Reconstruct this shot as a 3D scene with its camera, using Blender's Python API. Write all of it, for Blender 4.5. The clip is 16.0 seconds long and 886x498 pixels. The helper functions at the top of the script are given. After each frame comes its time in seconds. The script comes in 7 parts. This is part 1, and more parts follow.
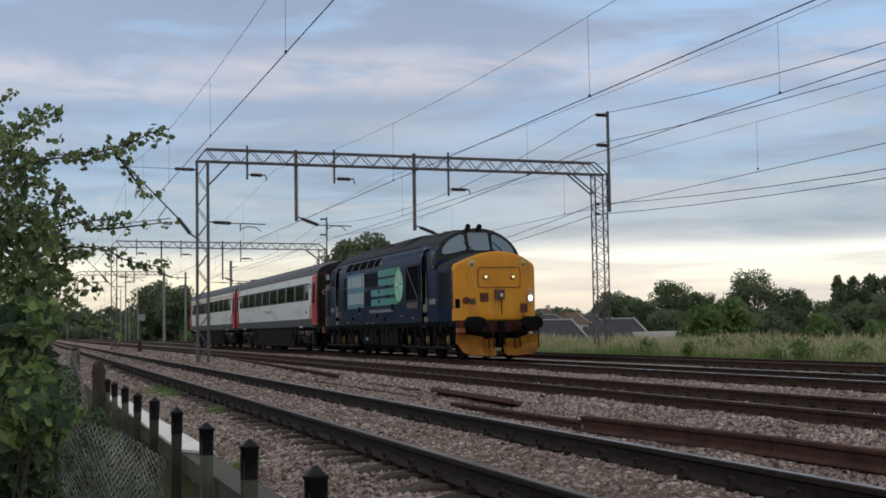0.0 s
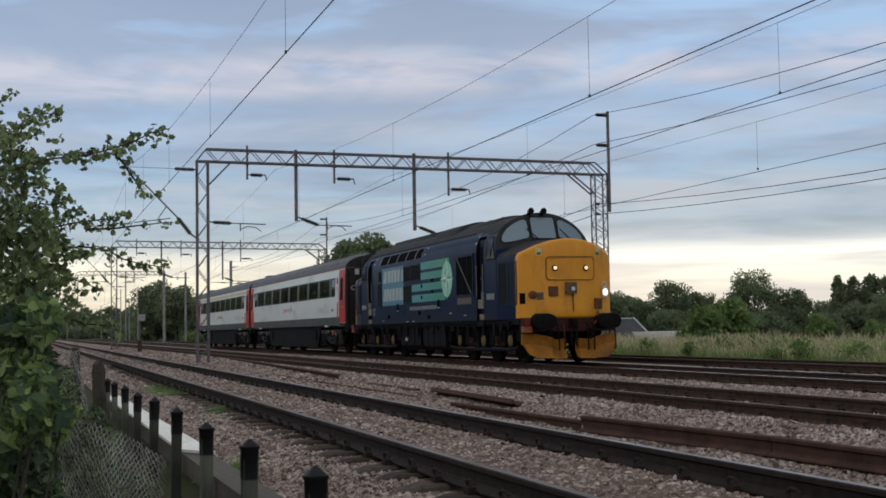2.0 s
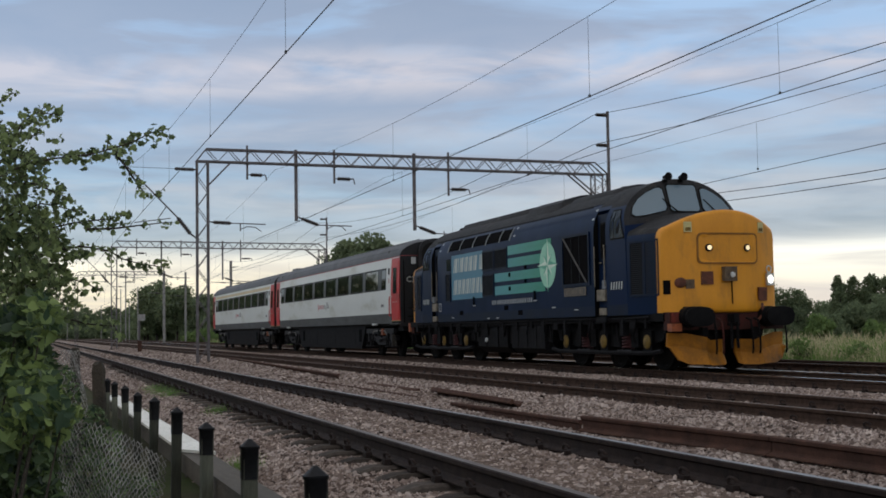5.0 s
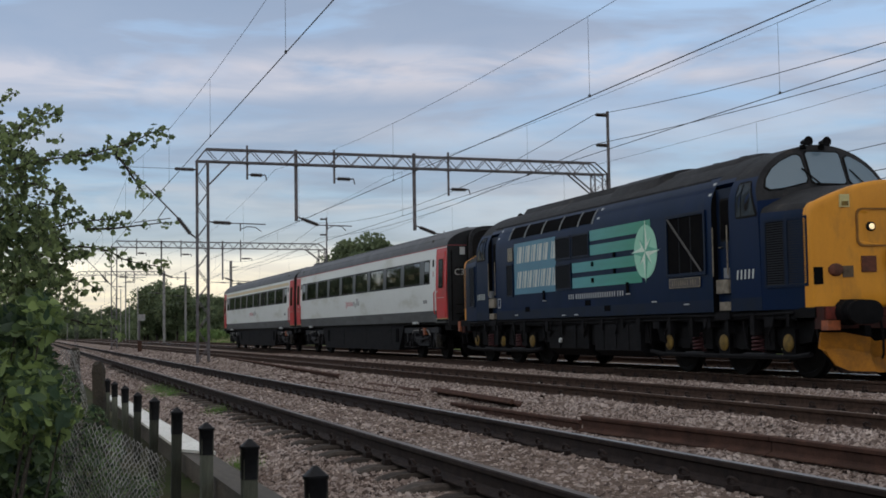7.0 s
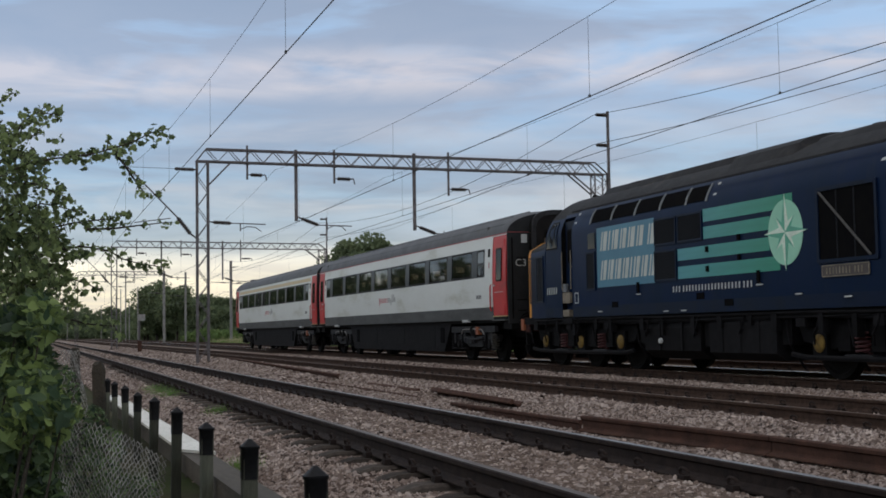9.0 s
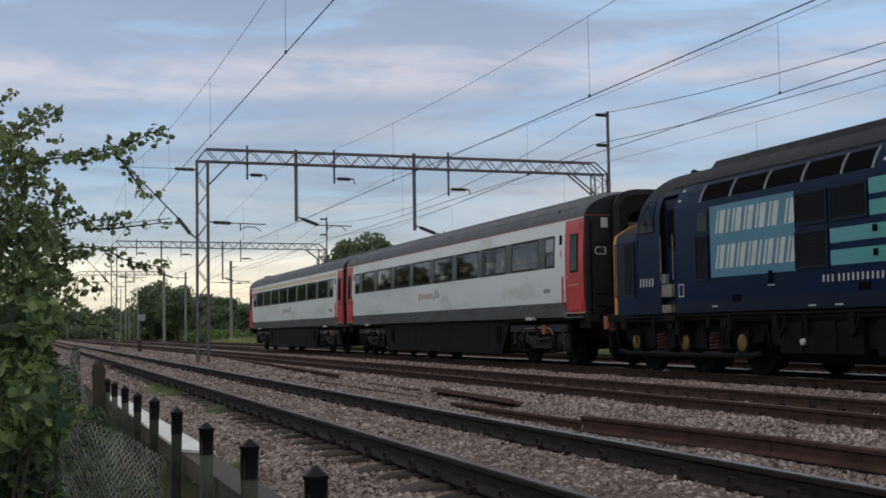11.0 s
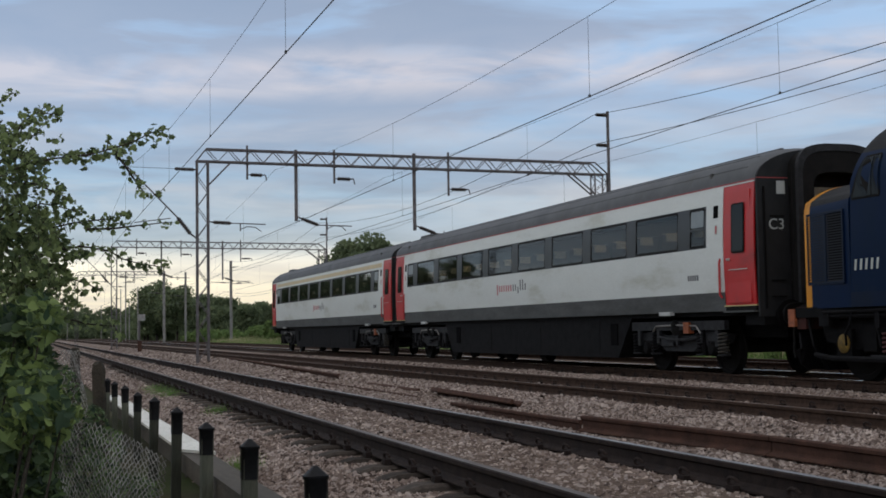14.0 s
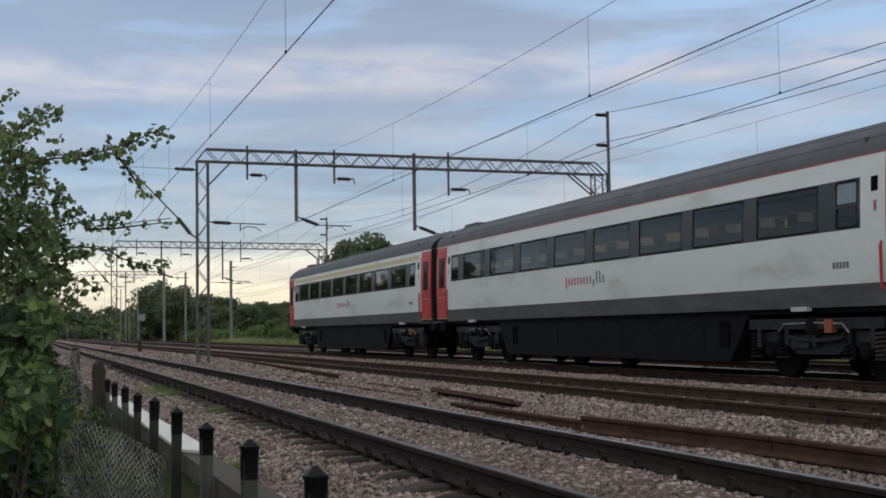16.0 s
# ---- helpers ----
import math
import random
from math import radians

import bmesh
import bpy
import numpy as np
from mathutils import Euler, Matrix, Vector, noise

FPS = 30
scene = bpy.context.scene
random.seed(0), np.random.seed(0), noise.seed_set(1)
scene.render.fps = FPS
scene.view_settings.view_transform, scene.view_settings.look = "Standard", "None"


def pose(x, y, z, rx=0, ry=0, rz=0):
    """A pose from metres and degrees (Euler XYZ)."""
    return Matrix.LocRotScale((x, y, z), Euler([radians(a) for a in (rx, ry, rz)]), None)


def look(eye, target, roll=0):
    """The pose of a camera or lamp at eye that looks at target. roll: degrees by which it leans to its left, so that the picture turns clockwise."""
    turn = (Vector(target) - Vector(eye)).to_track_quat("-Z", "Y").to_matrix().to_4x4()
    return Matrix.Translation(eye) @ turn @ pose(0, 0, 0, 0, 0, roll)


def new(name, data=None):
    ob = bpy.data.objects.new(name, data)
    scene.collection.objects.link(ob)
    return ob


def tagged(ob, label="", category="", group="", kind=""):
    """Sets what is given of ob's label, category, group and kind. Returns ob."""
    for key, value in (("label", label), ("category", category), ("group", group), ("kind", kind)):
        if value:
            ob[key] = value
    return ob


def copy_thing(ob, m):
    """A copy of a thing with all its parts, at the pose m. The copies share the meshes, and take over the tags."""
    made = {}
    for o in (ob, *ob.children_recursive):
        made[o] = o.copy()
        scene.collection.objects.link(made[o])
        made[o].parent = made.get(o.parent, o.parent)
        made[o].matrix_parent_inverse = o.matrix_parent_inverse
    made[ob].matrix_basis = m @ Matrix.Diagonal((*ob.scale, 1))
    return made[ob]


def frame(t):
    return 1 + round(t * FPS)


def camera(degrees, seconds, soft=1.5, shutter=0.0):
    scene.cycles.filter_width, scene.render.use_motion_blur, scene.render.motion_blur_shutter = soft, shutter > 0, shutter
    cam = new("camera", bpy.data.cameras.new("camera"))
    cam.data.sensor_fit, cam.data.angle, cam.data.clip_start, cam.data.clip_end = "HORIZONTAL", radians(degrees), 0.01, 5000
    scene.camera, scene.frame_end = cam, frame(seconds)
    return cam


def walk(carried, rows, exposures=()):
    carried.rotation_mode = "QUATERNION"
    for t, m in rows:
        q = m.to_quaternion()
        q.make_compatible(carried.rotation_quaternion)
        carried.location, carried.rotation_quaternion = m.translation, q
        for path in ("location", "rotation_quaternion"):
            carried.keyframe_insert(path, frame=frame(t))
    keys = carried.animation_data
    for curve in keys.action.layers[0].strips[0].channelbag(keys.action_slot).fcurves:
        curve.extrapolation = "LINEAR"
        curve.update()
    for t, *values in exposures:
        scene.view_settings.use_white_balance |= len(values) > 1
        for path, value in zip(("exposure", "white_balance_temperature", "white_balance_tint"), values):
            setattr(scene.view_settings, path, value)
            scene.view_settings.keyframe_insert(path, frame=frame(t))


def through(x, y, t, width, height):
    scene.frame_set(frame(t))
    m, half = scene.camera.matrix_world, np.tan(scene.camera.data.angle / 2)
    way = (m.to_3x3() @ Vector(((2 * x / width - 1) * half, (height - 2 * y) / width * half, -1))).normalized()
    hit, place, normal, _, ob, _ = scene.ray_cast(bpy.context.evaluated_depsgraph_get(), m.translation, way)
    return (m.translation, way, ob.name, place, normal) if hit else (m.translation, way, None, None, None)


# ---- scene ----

# ---- camera: it stands still beside the line ----
EYE = (0.0, 0.0, 0.873)
cam = camera(37.76, 16.0, soft=1.7, shutter=0.2)
STAND = pose(*EYE, 93.590, 0.911, 72.331)
walk(cam, [(0.0, STAND), (16.0, STAND)])

# tracks run along x; the train goes towards +x; rail tops lie at z = 0
TRACKS = (3.49, 8.78, 12.94, 17.47)
TRAIN_Y = TRACKS[2]


def train_place(t):
    """How far the locomotive's buffers have come along x at t seconds."""
    k = (t - 8.0) / 8.0
    return 0.0873 * k ** 4 -0.2102 * k ** 3 -0.8685 * k ** 2 +19.9258 * k -14.3425

# ---- world and light: dusk under broken cloud, the glow low over the far side ----
def make_world():
    w = bpy.data.worlds.new("dusk_sky")
    scene.world = w
    w.use_nodes = True
    nt = w.node_tree
    nt.nodes.clear()
    N, L = nt.nodes.new, nt.links.new
    out, bg = N("ShaderNodeOutputWorld"), N("ShaderNodeBackground")
    sky = N("ShaderNodeTexSky")
    sky.sky_type, sky.sun_disc = "NISHITA", False
    sky.sun_elevation, sky.sun_rotation = radians(2.0), radians(-65)
    tc, sep = N("ShaderNodeTexCoord"), N("ShaderNodeSeparateXYZ")
    L(tc.outputs["Generated"], sep.inputs[0])

    def math(op, a, b=None):
        n = N("ShaderNodeMath")
        n.operation = op
        for i, v in enumerate((a, b)):
            if v is None:
                continue
            if isinstance(v, (int, float)):
                n.inputs[i].default_value = v
            else:
                L(v, n.inputs[i])
        return n.outputs[0]

    def ramp(fac, stops):
        n = N("ShaderNodeValToRGB")
        e = n.color_ramp.elements
        while len(e) < len(stops):
            e.new(0.5)
        for el, (p, c) in zip(e, stops):
            el.position, el.color = p, (*c, 1)
        L(fac, n.inputs[0])
        return n.outputs[0]

    def mix(fac, a, b, mode="MIX"):
        n = N("ShaderNodeMix")
        n.data_type, n.blend_type = "RGBA", mode
        if isinstance(fac, (int, float)):
            n.inputs[0].default_value = fac
        else:
            L(fac, n.inputs[0])
        for i, v in ((6, a), (7, b)):
            if isinstance(v, tuple):
                n.inputs[i].default_value = (*v, 1)
            else:
                L(v, n.inputs[i])
        return n.outputs[2]

    z = math("MAXIMUM", sep.outputs[2], 0.0)
    # clear air from the horizon's glow up to the blue overhead
    clear = ramp(z, ((0.0, (0.74, 0.69, 0.64)), (0.018, (0.86, 0.83, 0.74)), (0.032, (1.04, 1.03, 0.88)), (0.056, (1.20, 1.22, 1.12)), (0.069, (0.50, 0.61, 0.70)),
                     (0.11, (0.38, 0.57, 0.75)), (0.17, (0.38, 0.575, 0.83)), (0.23, (0.40, 0.61, 0.90)), (0.29, (0.48, 0.68, 0.96)), (0.45, (0.46, 0.58, 0.74)), (0.7, (0.52, 0.59, 0.71)), (1.0, (0.53, 0.59, 0.68))))
    cloud = ramp(z, ((0.0, (0.68, 0.66, 0.63)), (0.035, (0.78, 0.78, 0.74)), (0.056, (0.86, 0.88, 0.85)), (0.068, (0.38, 0.49, 0.57)), (0.12, (0.335, 0.45, 0.60)), (0.19, (0.38, 0.485, 0.665)),
                     (0.26, (0.32, 0.42, 0.59)), (0.45, (0.48, 0.54, 0.62)), (0.7, (0.54, 0.58, 0.64)), (1.0, (0.55, 0.58, 0.63))))
    lit = ramp(z, ((0.0, (0.78, 0.73, 0.66)), (0.05, (1.12, 1.12, 0.98)), (0.08, (0.66, 0.72, 0.76)), (0.14, (0.60, 0.65, 0.74)), (0.20, (0.72, 0.71, 0.79)), (0.26, (0.64, 0.69, 0.80)), (1.0, (0.5, 0.5, 0.54))))
    # long soft banks of cloud, flatter and closer together towards the horizon
    across = math("ADD", math("MULTIPLY", sep.outputs[0], 0.304), math("MULTIPLY", sep.outputs[1], 0.953))
    up = math("LOGARITHM", math("ADD", z, 0.07), 2.718)
    mp = N("ShaderNodeCombineXYZ")
    L(across, mp.inputs[0])
    L(up, mp.inputs[1])

    def noise_of(wide, high, detail, rough, shift, warp=0.6):
        m = N("ShaderNodeMapping")
        m.inputs["Scale"].default_value = (wide, high, 1)
        m.inputs["Location"].default_value = shift
        L(mp.outputs[0], m.inputs[0])
        n = N("ShaderNodeTexNoise")
        n.inputs["Scale"].default_value, n.inputs["Detail"].default_value, n.inputs["Roughness"].default_value = 1.0, detail, rough
        n.inputs["Distortion"].default_value = warp
        L(m.outputs[0], n.inputs["Vector"])
        return n.outputs["Fac"]

    n1 = noise_of(5.5, 6.5, 7, 0.52, (3.1, 7.7, 0.4))
    n2 = noise_of(8.0, 8.5, 6, 0.55, (8.6, 1.9, 2.0))
    n3 = noise_of(3.0, 3.0, 3, 0.45, (1.6, 5.2, 4.0))
    cover = ramp(n1, ((0.40, (0, 0, 0)), (0.58, (1, 1, 1))))
    bright = ramp(n2, ((0.36, (0, 0, 0)), (0.60, (1, 1, 1))))
    # the undersides that catch the low light lie in level bands
    wavy = math("ADD", z, math("MULTIPLY", math("ADD", n3, -0.5), 0.05))
    band = ramp(wavy, ((0.0, (0.5, 0.5, 0.5)), (0.085, (0.3, 0.3, 0.3)), (0.098, (0.75, 0.75, 0.75)), (0.110, (0.6, 0.6, 0.6)), (0.120, (0.06, 0.06, 0.06)), (0.142, (0.55, 0.55, 0.55)), (0.155, (0.5, 0.5, 0.5)),
                       (0.168, (0.05, 0.05, 0.05)), (0.184, (0.95, 0.95, 0.95)), (0.200, (0.90, 0.90, 0.90)), (0.216, (0.10, 0.10, 0.10)), (0.250, (0.06, 0.06, 0.06)), (0.262, (0.3, 0.3, 0.3)), (1.0, (0.3, 0.3, 0.3))))
    c = mix(cover, clear, cloud)
    c = mix(math("MULTIPLY", math("MULTIPLY", bright, band), 0.85), c, lit)
    nish = mix(1.0, sky.outputs[0], (0.05, 0.05, 0.05), "MULTIPLY")
    c = mix(0.06, c, nish)
    # behind the camera the sky is brightened, an added fill for the train's side
    away = math("ADD", math("MULTIPLY", sep.outputs[0], -0.55), math("MULTIPLY", sep.outputs[1], 0.83))
    dull = ramp(math("ADD", math("MULTIPLY", away, 0.5), 0.5), ((0.0, (1.95, 1.72, 1.50)), (0.45, (1.6, 1.47, 1.30)), (0.72, (1.0, 1.0, 1.0)), (1.0, (1, 1, 1))))
    c = mix(1.0, c, dull, "MULTIPLY")
    side = ramp(sep.outputs[1], ((0.0, (1.02, 1.02, 1.02)), (0.28, (0.95, 0.95, 0.95)), (0.52, (0.98, 0.98, 0.98))))
    c = mix(1.0, c, side, "MULTIPLY")
    warm = math("MULTIPLY", ramp(z, ((0.0, (1, 1, 1)), (0.045, (0.8, 0.8, 0.8)), (0.068, (0, 0, 0)))), ramp(across, ((0.0, (1, 1, 1)), (0.12, (0, 0, 0)))))
    c = mix(warm, c, mix(1.0, c, (1.06, 0.99, 0.87), "MULTIPLY"))
    L(c, bg.inputs[0])
    bg.inputs[1].default_value = 1.0
    L(bg.outputs[0], out.inputs[0])


make_world()
sun = new("sun", bpy.data.lights.new("sun", "SUN"))
sun.data.energy, sun.data.angle, sun.data.color = 0.35, radians(25), (1.0, 0.82, 0.62)
sun.matrix_world = look((0, 0, 30), (42, -60, 12))
scene.view_settings.exposure = 0.0


# ---- mesh helpers ----
def box(bm, x0, x1, y0, y1, z0, z1, m=None):
    vs = [bm.verts.new((x, y, z)) for x in (x0, x1) for y in (y0, y1) for z in (z0, z1)]
    if m is not None:
        for v in vs:
            v.co = m @ v.co
    for q in ((0, 1, 3, 2), (4, 6, 7, 5), (0, 4, 5, 1), (2, 3, 7, 6), (0, 2, 6, 4), (1, 5, 7, 3)):
        bm.faces.new([vs[i] for i in q])
    return vs


def ring(bm, pts):
    return [bm.verts.new(p) for p in pts]


def bridge(bm, a, b, closed=True):
    n = len(a)
    return [bm.faces.new((a[i], a[(i + 1) % n], b[(i + 1) % n], b[i])) for i in range(n if closed else n - 1)]


def loft(bm, rings, caps=True, closed=True):
    rs = [ring(bm, p) for p in rings]
    for a, b in zip(rs, rs[1:]):
        bridge(bm, a, b, closed)
    if caps and closed:
        bm.faces.new(rs[0][::-1])
        bm.faces.new(rs[-1])
    return rs


def tube(bm, p0, p1, r0, r1=None, n=10, caps=True):
    p0, p1 = Vector(p0), Vector(p1)
    r1 = r0 if r1 is None else r1
    d = (p1 - p0).normalized()
    a = d.orthogonal().normalized()
    b = d.cross(a)
    rs = []
    for p, rr in ((p0, r0), (p1, r1)):
        rs.append([p + (a * math.cos(k * 2 * math.pi / n) + b * math.sin(k * 2 * math.pi / n)) * rr for k in range(n)])
    return loft(bm, rs, caps)


def lathe(bm, profile, n=16, m=Matrix()):
    """Turn (radius, height) pairs about z."""
    rs = [[m @ Vector((max(r, 0.0004) * math.cos(k * 2 * math.pi / n), max(r, 0.0004) * math.sin(k * 2 * math.pi / n), z)) for k in range(n)] for r, z in profile]
    return loft(bm, rs)


def rounded(bm, width=0.01, segments=2, angle=35):
    es = [e for e in bm.edges if len(e.link_faces) == 2 and e.calc_face_angle(0) > radians(angle)]
    bmesh.ops.bevel(bm, geom=es, offset=width, segments=segments, affect="EDGES", profile=0.5, clamp_overlap=True)


def limb(bm, pts, r0, r1, n=7):
    """A tapered, bent limb through points."""
    pts = [Vector(p) for p in pts]
    rings = []
    for i, p in enumerate(pts):
        d = (pts[min(i + 1, len(pts) - 1)] - pts[max(i - 1, 0)]).normalized()
        a = d.orthogonal().normalized()
        b = d.cross(a)
        r = r0 + (r1 - r0) * i / (len(pts) - 1)
        rings.append([p + (a * math.cos(k * 6.28318 / n) + b * math.sin(k * 6.28318 / n)) * r for k in range(n)])
    loft(bm, rings)


def mesh_of(name, bm, material, smooth=0.0):
    bmesh.ops.recalc_face_normals(bm, faces=bm.faces)
    me = bpy.data.meshes.new(name)
    bm.to_mesh(me)
    bm.free()
    for m in (material if isinstance(material, (list, tuple)) else [material]):
        me.materials.append(m)
    if smooth:
        me.polygons.foreach_set("use_smooth", [True] * len(me.polygons))
        me.set_sharp_from_angle(angle=radians(smooth))
    return me


def part(name, bm, material, parent=None, label="", smooth=0.0, at=None):
    """Link a bmesh, or a finished mesh, as one object under a thing or a part."""
    me = mesh_of(name, bm, material, smooth) if isinstance(bm, bmesh.types.BMesh) else bm
    ob = new(name, me)
    ob.parent = parent
    if at is not None:
        ob.matrix_basis = at
    if label:
        tagged(ob, label)
    return ob


def thing(name, label, category, at=Matrix(), group="", kind=""):
    ob = new(name)
    ob.empty_display_size = 0.2
    ob.matrix_basis = at
    return tagged(ob, label, category, group, kind)


def raw_mesh(name, verts, faces, material):
    """A large mesh from arrays; all faces have the same number of corners."""
    verts, faces = np.asarray(verts, np.float32), np.asarray(faces, np.int32)
    me = bpy.data.meshes.new(name)
    n, k = faces.shape
    me.vertices.add(len(verts))
    me.vertices.foreach_set("co", verts.ravel())
    me.loops.add(n * k)
    me.loops.foreach_set("vertex_index", faces.ravel())
    me.polygons.add(n)
    me.polygons.foreach_set("loop_start", np.arange(0, n * k, k, dtype=np.int32))
    me.update(calc_edges=True)
    me.materials.append(material)
    return me


# ---- materials ----
def surface(name, c1, c2, scale=6.0, rough=0.8, bump=0.2, metal=0.0, fine=60.0, spot=None, spot_at=(0.58, 0.72), spot_scale=3.0,
            per="", spec=0.5, rough2=None, stretch=(1, 1, 1), coat=0.0, bump_scale=None, grain=(0.82, 1.15)):
    """Two colours mixed by broad and fine noise, spots of a third, and fine relief. per: "object" or "island" varies each piece."""
    m = bpy.data.materials.new(name)
    m.use_nodes = True
    nt = m.node_tree
    N, L = nt.nodes.new, nt.links.new
    b = nt.nodes["Principled BSDF"]
    tc, mp = N("ShaderNodeTexCoord"), N("ShaderNodeMapping")
    mp.inputs["Scale"].default_value = stretch
    L(tc.outputs["Object"], mp.inputs[0])

    def tex(s, detail=5.0, rg=0.6):
        n = N("ShaderNodeTexNoise")
        n.inputs["Scale"].default_value, n.inputs["Detail"].default_value, n.inputs["Roughness"].default_value = s, detail, rg
        L(mp.outputs[0], n.inputs["Vector"])
        return n.outputs["Fac"]

    def ramp(fac, p0, p1, a=0.0, z=1.0):
        n = N("ShaderNodeMapRange")
        n.inputs[1].default_value, n.inputs[2].default_value, n.inputs[3].default_value, n.inputs[4].default_value = p0, p1, a, z
        L(fac, n.inputs[0])
        return n.outputs[0]

    def mix(fac, a, z, mode="MIX"):
        n = N("ShaderNodeMix")
        n.data_type, n.blend_type = "RGBA", mode
        if isinstance(fac, float):
            n.inputs[0].default_value = fac
        else:
            L(fac, n.inputs[0])
        for i, v in ((6, a), (7, z)):
            if isinstance(v, tuple):
                n.inputs[i].default_value = (*v, 1)
            else:
                L(v, n.inputs[i])
        return n.outputs[2]

    broad, fine_tex = tex(scale), tex(fine, 3.0)
    col = mix(ramp(broad, 0.35, 0.65), c1, c2)
    g = ramp(fine_tex, 0.3, 0.7, *grain)
    gc = N("ShaderNodeCombineColor")
    for i in range(3):
        L(g, gc.inputs[i])
    col = mix(1.0, col, gc.outputs[0], "MULTIPLY")
    if spot:
        col = mix(ramp(tex(spot_scale, 7.0, 0.65), *spot_at), col, spot)
    if per:
        rnd = N("ShaderNodeObjectInfo").outputs["Random"] if per == "object" else N("ShaderNodeNewGeometry").outputs["Random Per Island"]
        hs = N("ShaderNodeHueSaturation")
        L(ramp(rnd, 0, 1, 0.45, 1.65), hs.inputs["Value"])
        L(ramp(rnd, 0, 1, 1.1, 0.85), hs.inputs["Saturation"])
        L(col, hs.inputs["Color"])
        col = hs.outputs[0]
    L(col, b.inputs["Base Color"])
    L(ramp(broad, 0.3, 0.7, rough, rough if rough2 is None else rough2), b.inputs["Roughness"])
    b.inputs["Metallic"].default_value = metal
    b.inputs["Specular IOR Level"].default_value = spec
    b.inputs["Coat Weight"].default_value = coat
    if bump:
        bp = N("ShaderNodeBump")
        bp.inputs["Strength"].default_value, bp.inputs["Distance"].default_value = bump, 0.02
        L(tex(bump_scale or fine, 4.0), bp.inputs["Height"])
        L(bp.outputs[0], b.inputs["Normal"])
    return m


def plain(name, c, rough=0.6, metal=0.0):
    return surface(name, c, tuple(v * 0.85 for v in c), 5.0, rough, 0.05, metal, 40.0)


def glass_pane(name, tint=(0.02, 0.025, 0.03), rough=0.05, spec=0.6, ior=1.5):
    m = bpy.data.materials.new(name)
    m.use_nodes = True
    b = m.node_tree.nodes["Principled BSDF"]
    b.inputs["Base Color"].default_value = (*tint, 1)
    b.inputs["Roughness"].default_value = rough
    b.inputs["IOR"].default_value = ior
    b.inputs["Specular IOR Level"].default_value = spec
    return m


def glow(name, c, strength):
    m = bpy.data.materials.new(name)
    m.use_nodes = True
    b = m.node_tree.nodes["Principled BSDF"]
    b.inputs["Base Color"].default_value = (*c, 1)
    b.inputs["Emission Color"].default_value = (*c, 1)
    b.inputs["Emission Strength"].default_value = strength
    return m


def stone_paint():
    """Crushed stone: each piece has its own grey or brown, under a dust that lies in broad patches."""
    m = surface("ballast_stone", (0.315, 0.26, 0.233), (0.215, 0.168, 0.146), 0.8, 0.95, 0.25, spec=0.15, fine=45)
    nt = m.node_tree
    N, L = nt.nodes.new, nt.links.new
    b = nt.nodes["Principled BSDF"]
    geo, cr, mx = N("ShaderNodeNewGeometry"), N("ShaderNodeValToRGB"), N("ShaderNodeMix")
    e = cr.color_ramp.elements
    tones = ((0.0, (0.22, 0.20, 0.20)), (0.25, (0.55, 0.50, 0.48)), (0.5, (0.9, 0.86, 0.84)), (0.72, (1.15, 1.18, 1.22)), (0.9, (1.42, 1.46, 1.48)), (1.0, (1.8, 1.8, 1.75)))
    while len(e) < len(tones):
        e.new(0.5)
    for el, (p, c) in zip(e, tones):
        el.position, el.color = p, (*c, 1)
    L(geo.outputs["Random Per Island"], cr.inputs[0])
    mx.data_type, mx.blend_type = "RGBA", "MULTIPLY"
    mx.inputs[0].default_value = 1.0
    mx.clamp_result = False
    L(b.inputs["Base Color"].links[0].from_socket, mx.inputs[6])
    L(cr.outputs[0], mx.inputs[7])
    L(mx.outputs[2], b.inputs["Base Color"])
    return m


STONE = stone_paint()
BALLAST = surface("ballast_bed", (0.25, 0.195, 0.165), (0.115, 0.088, 0.073), 24.0, 0.95, 1.0, spec=0.1, fine=30, spot=(0.31, 0.237, 0.20), spot_scale=22, spot_at=(0.52, 0.62))
RAIL_RUST = surface("rail_rust", (0.068, 0.043, 0.033), (0.036, 0.024, 0.019), 9.0, 0.9, 0.3, spec=0.08, fine=80)
RAIL_BLACK = surface("oil_black_rail", (0.034, 0.024, 0.021), (0.015, 0.011, 0.011), 9.0, 0.8, 0.3, spec=0.15, fine=80)
RAIL_TOP = surface("rail_polished", (0.75, 0.75, 0.76), (0.60, 0.60, 0.60), 3.0, 0.16, 0.0, 1.0, 60, rough2=0.26, stretch=(0.2, 4, 1))
RAIL_TOP_BROWN = surface("rail_brown_top", (0.16, 0.135, 0.12), (0.075, 0.058, 0.048), 3.0, 0.45, 0.03, 0.6, 60, rough2=0.7, stretch=(0.2, 4, 1))
RAIL_TOP_DULL = surface("rail_dull_top", (0.30, 0.29, 0.29), (0.13, 0.12, 0.12), 3.0, 0.32, 0.03, 0.85, 60, rough2=0.6, stretch=(0.2, 4, 1))
RAIL_TOP_RUSTY = surface("rail_rusty_top", (0.11, 0.070, 0.052), (0.07, 0.043, 0.032), 4.0, 0.55, 0.1, 0.3, 60)
CONCRETE = surface("sleeper_concrete", (0.066, 0.053, 0.045), (0.034, 0.028, 0.024), 9.0, 0.95, 0.3, spec=0.15, fine=70, per="object")
STEEL = surface("galvanised_steel", (0.15, 0.137, 0.145), (0.085, 0.075, 0.078), 4.0, 0.65, 0.1, 0.3, 50, spot=(0.10, 0.055, 0.035), spot_scale=3)
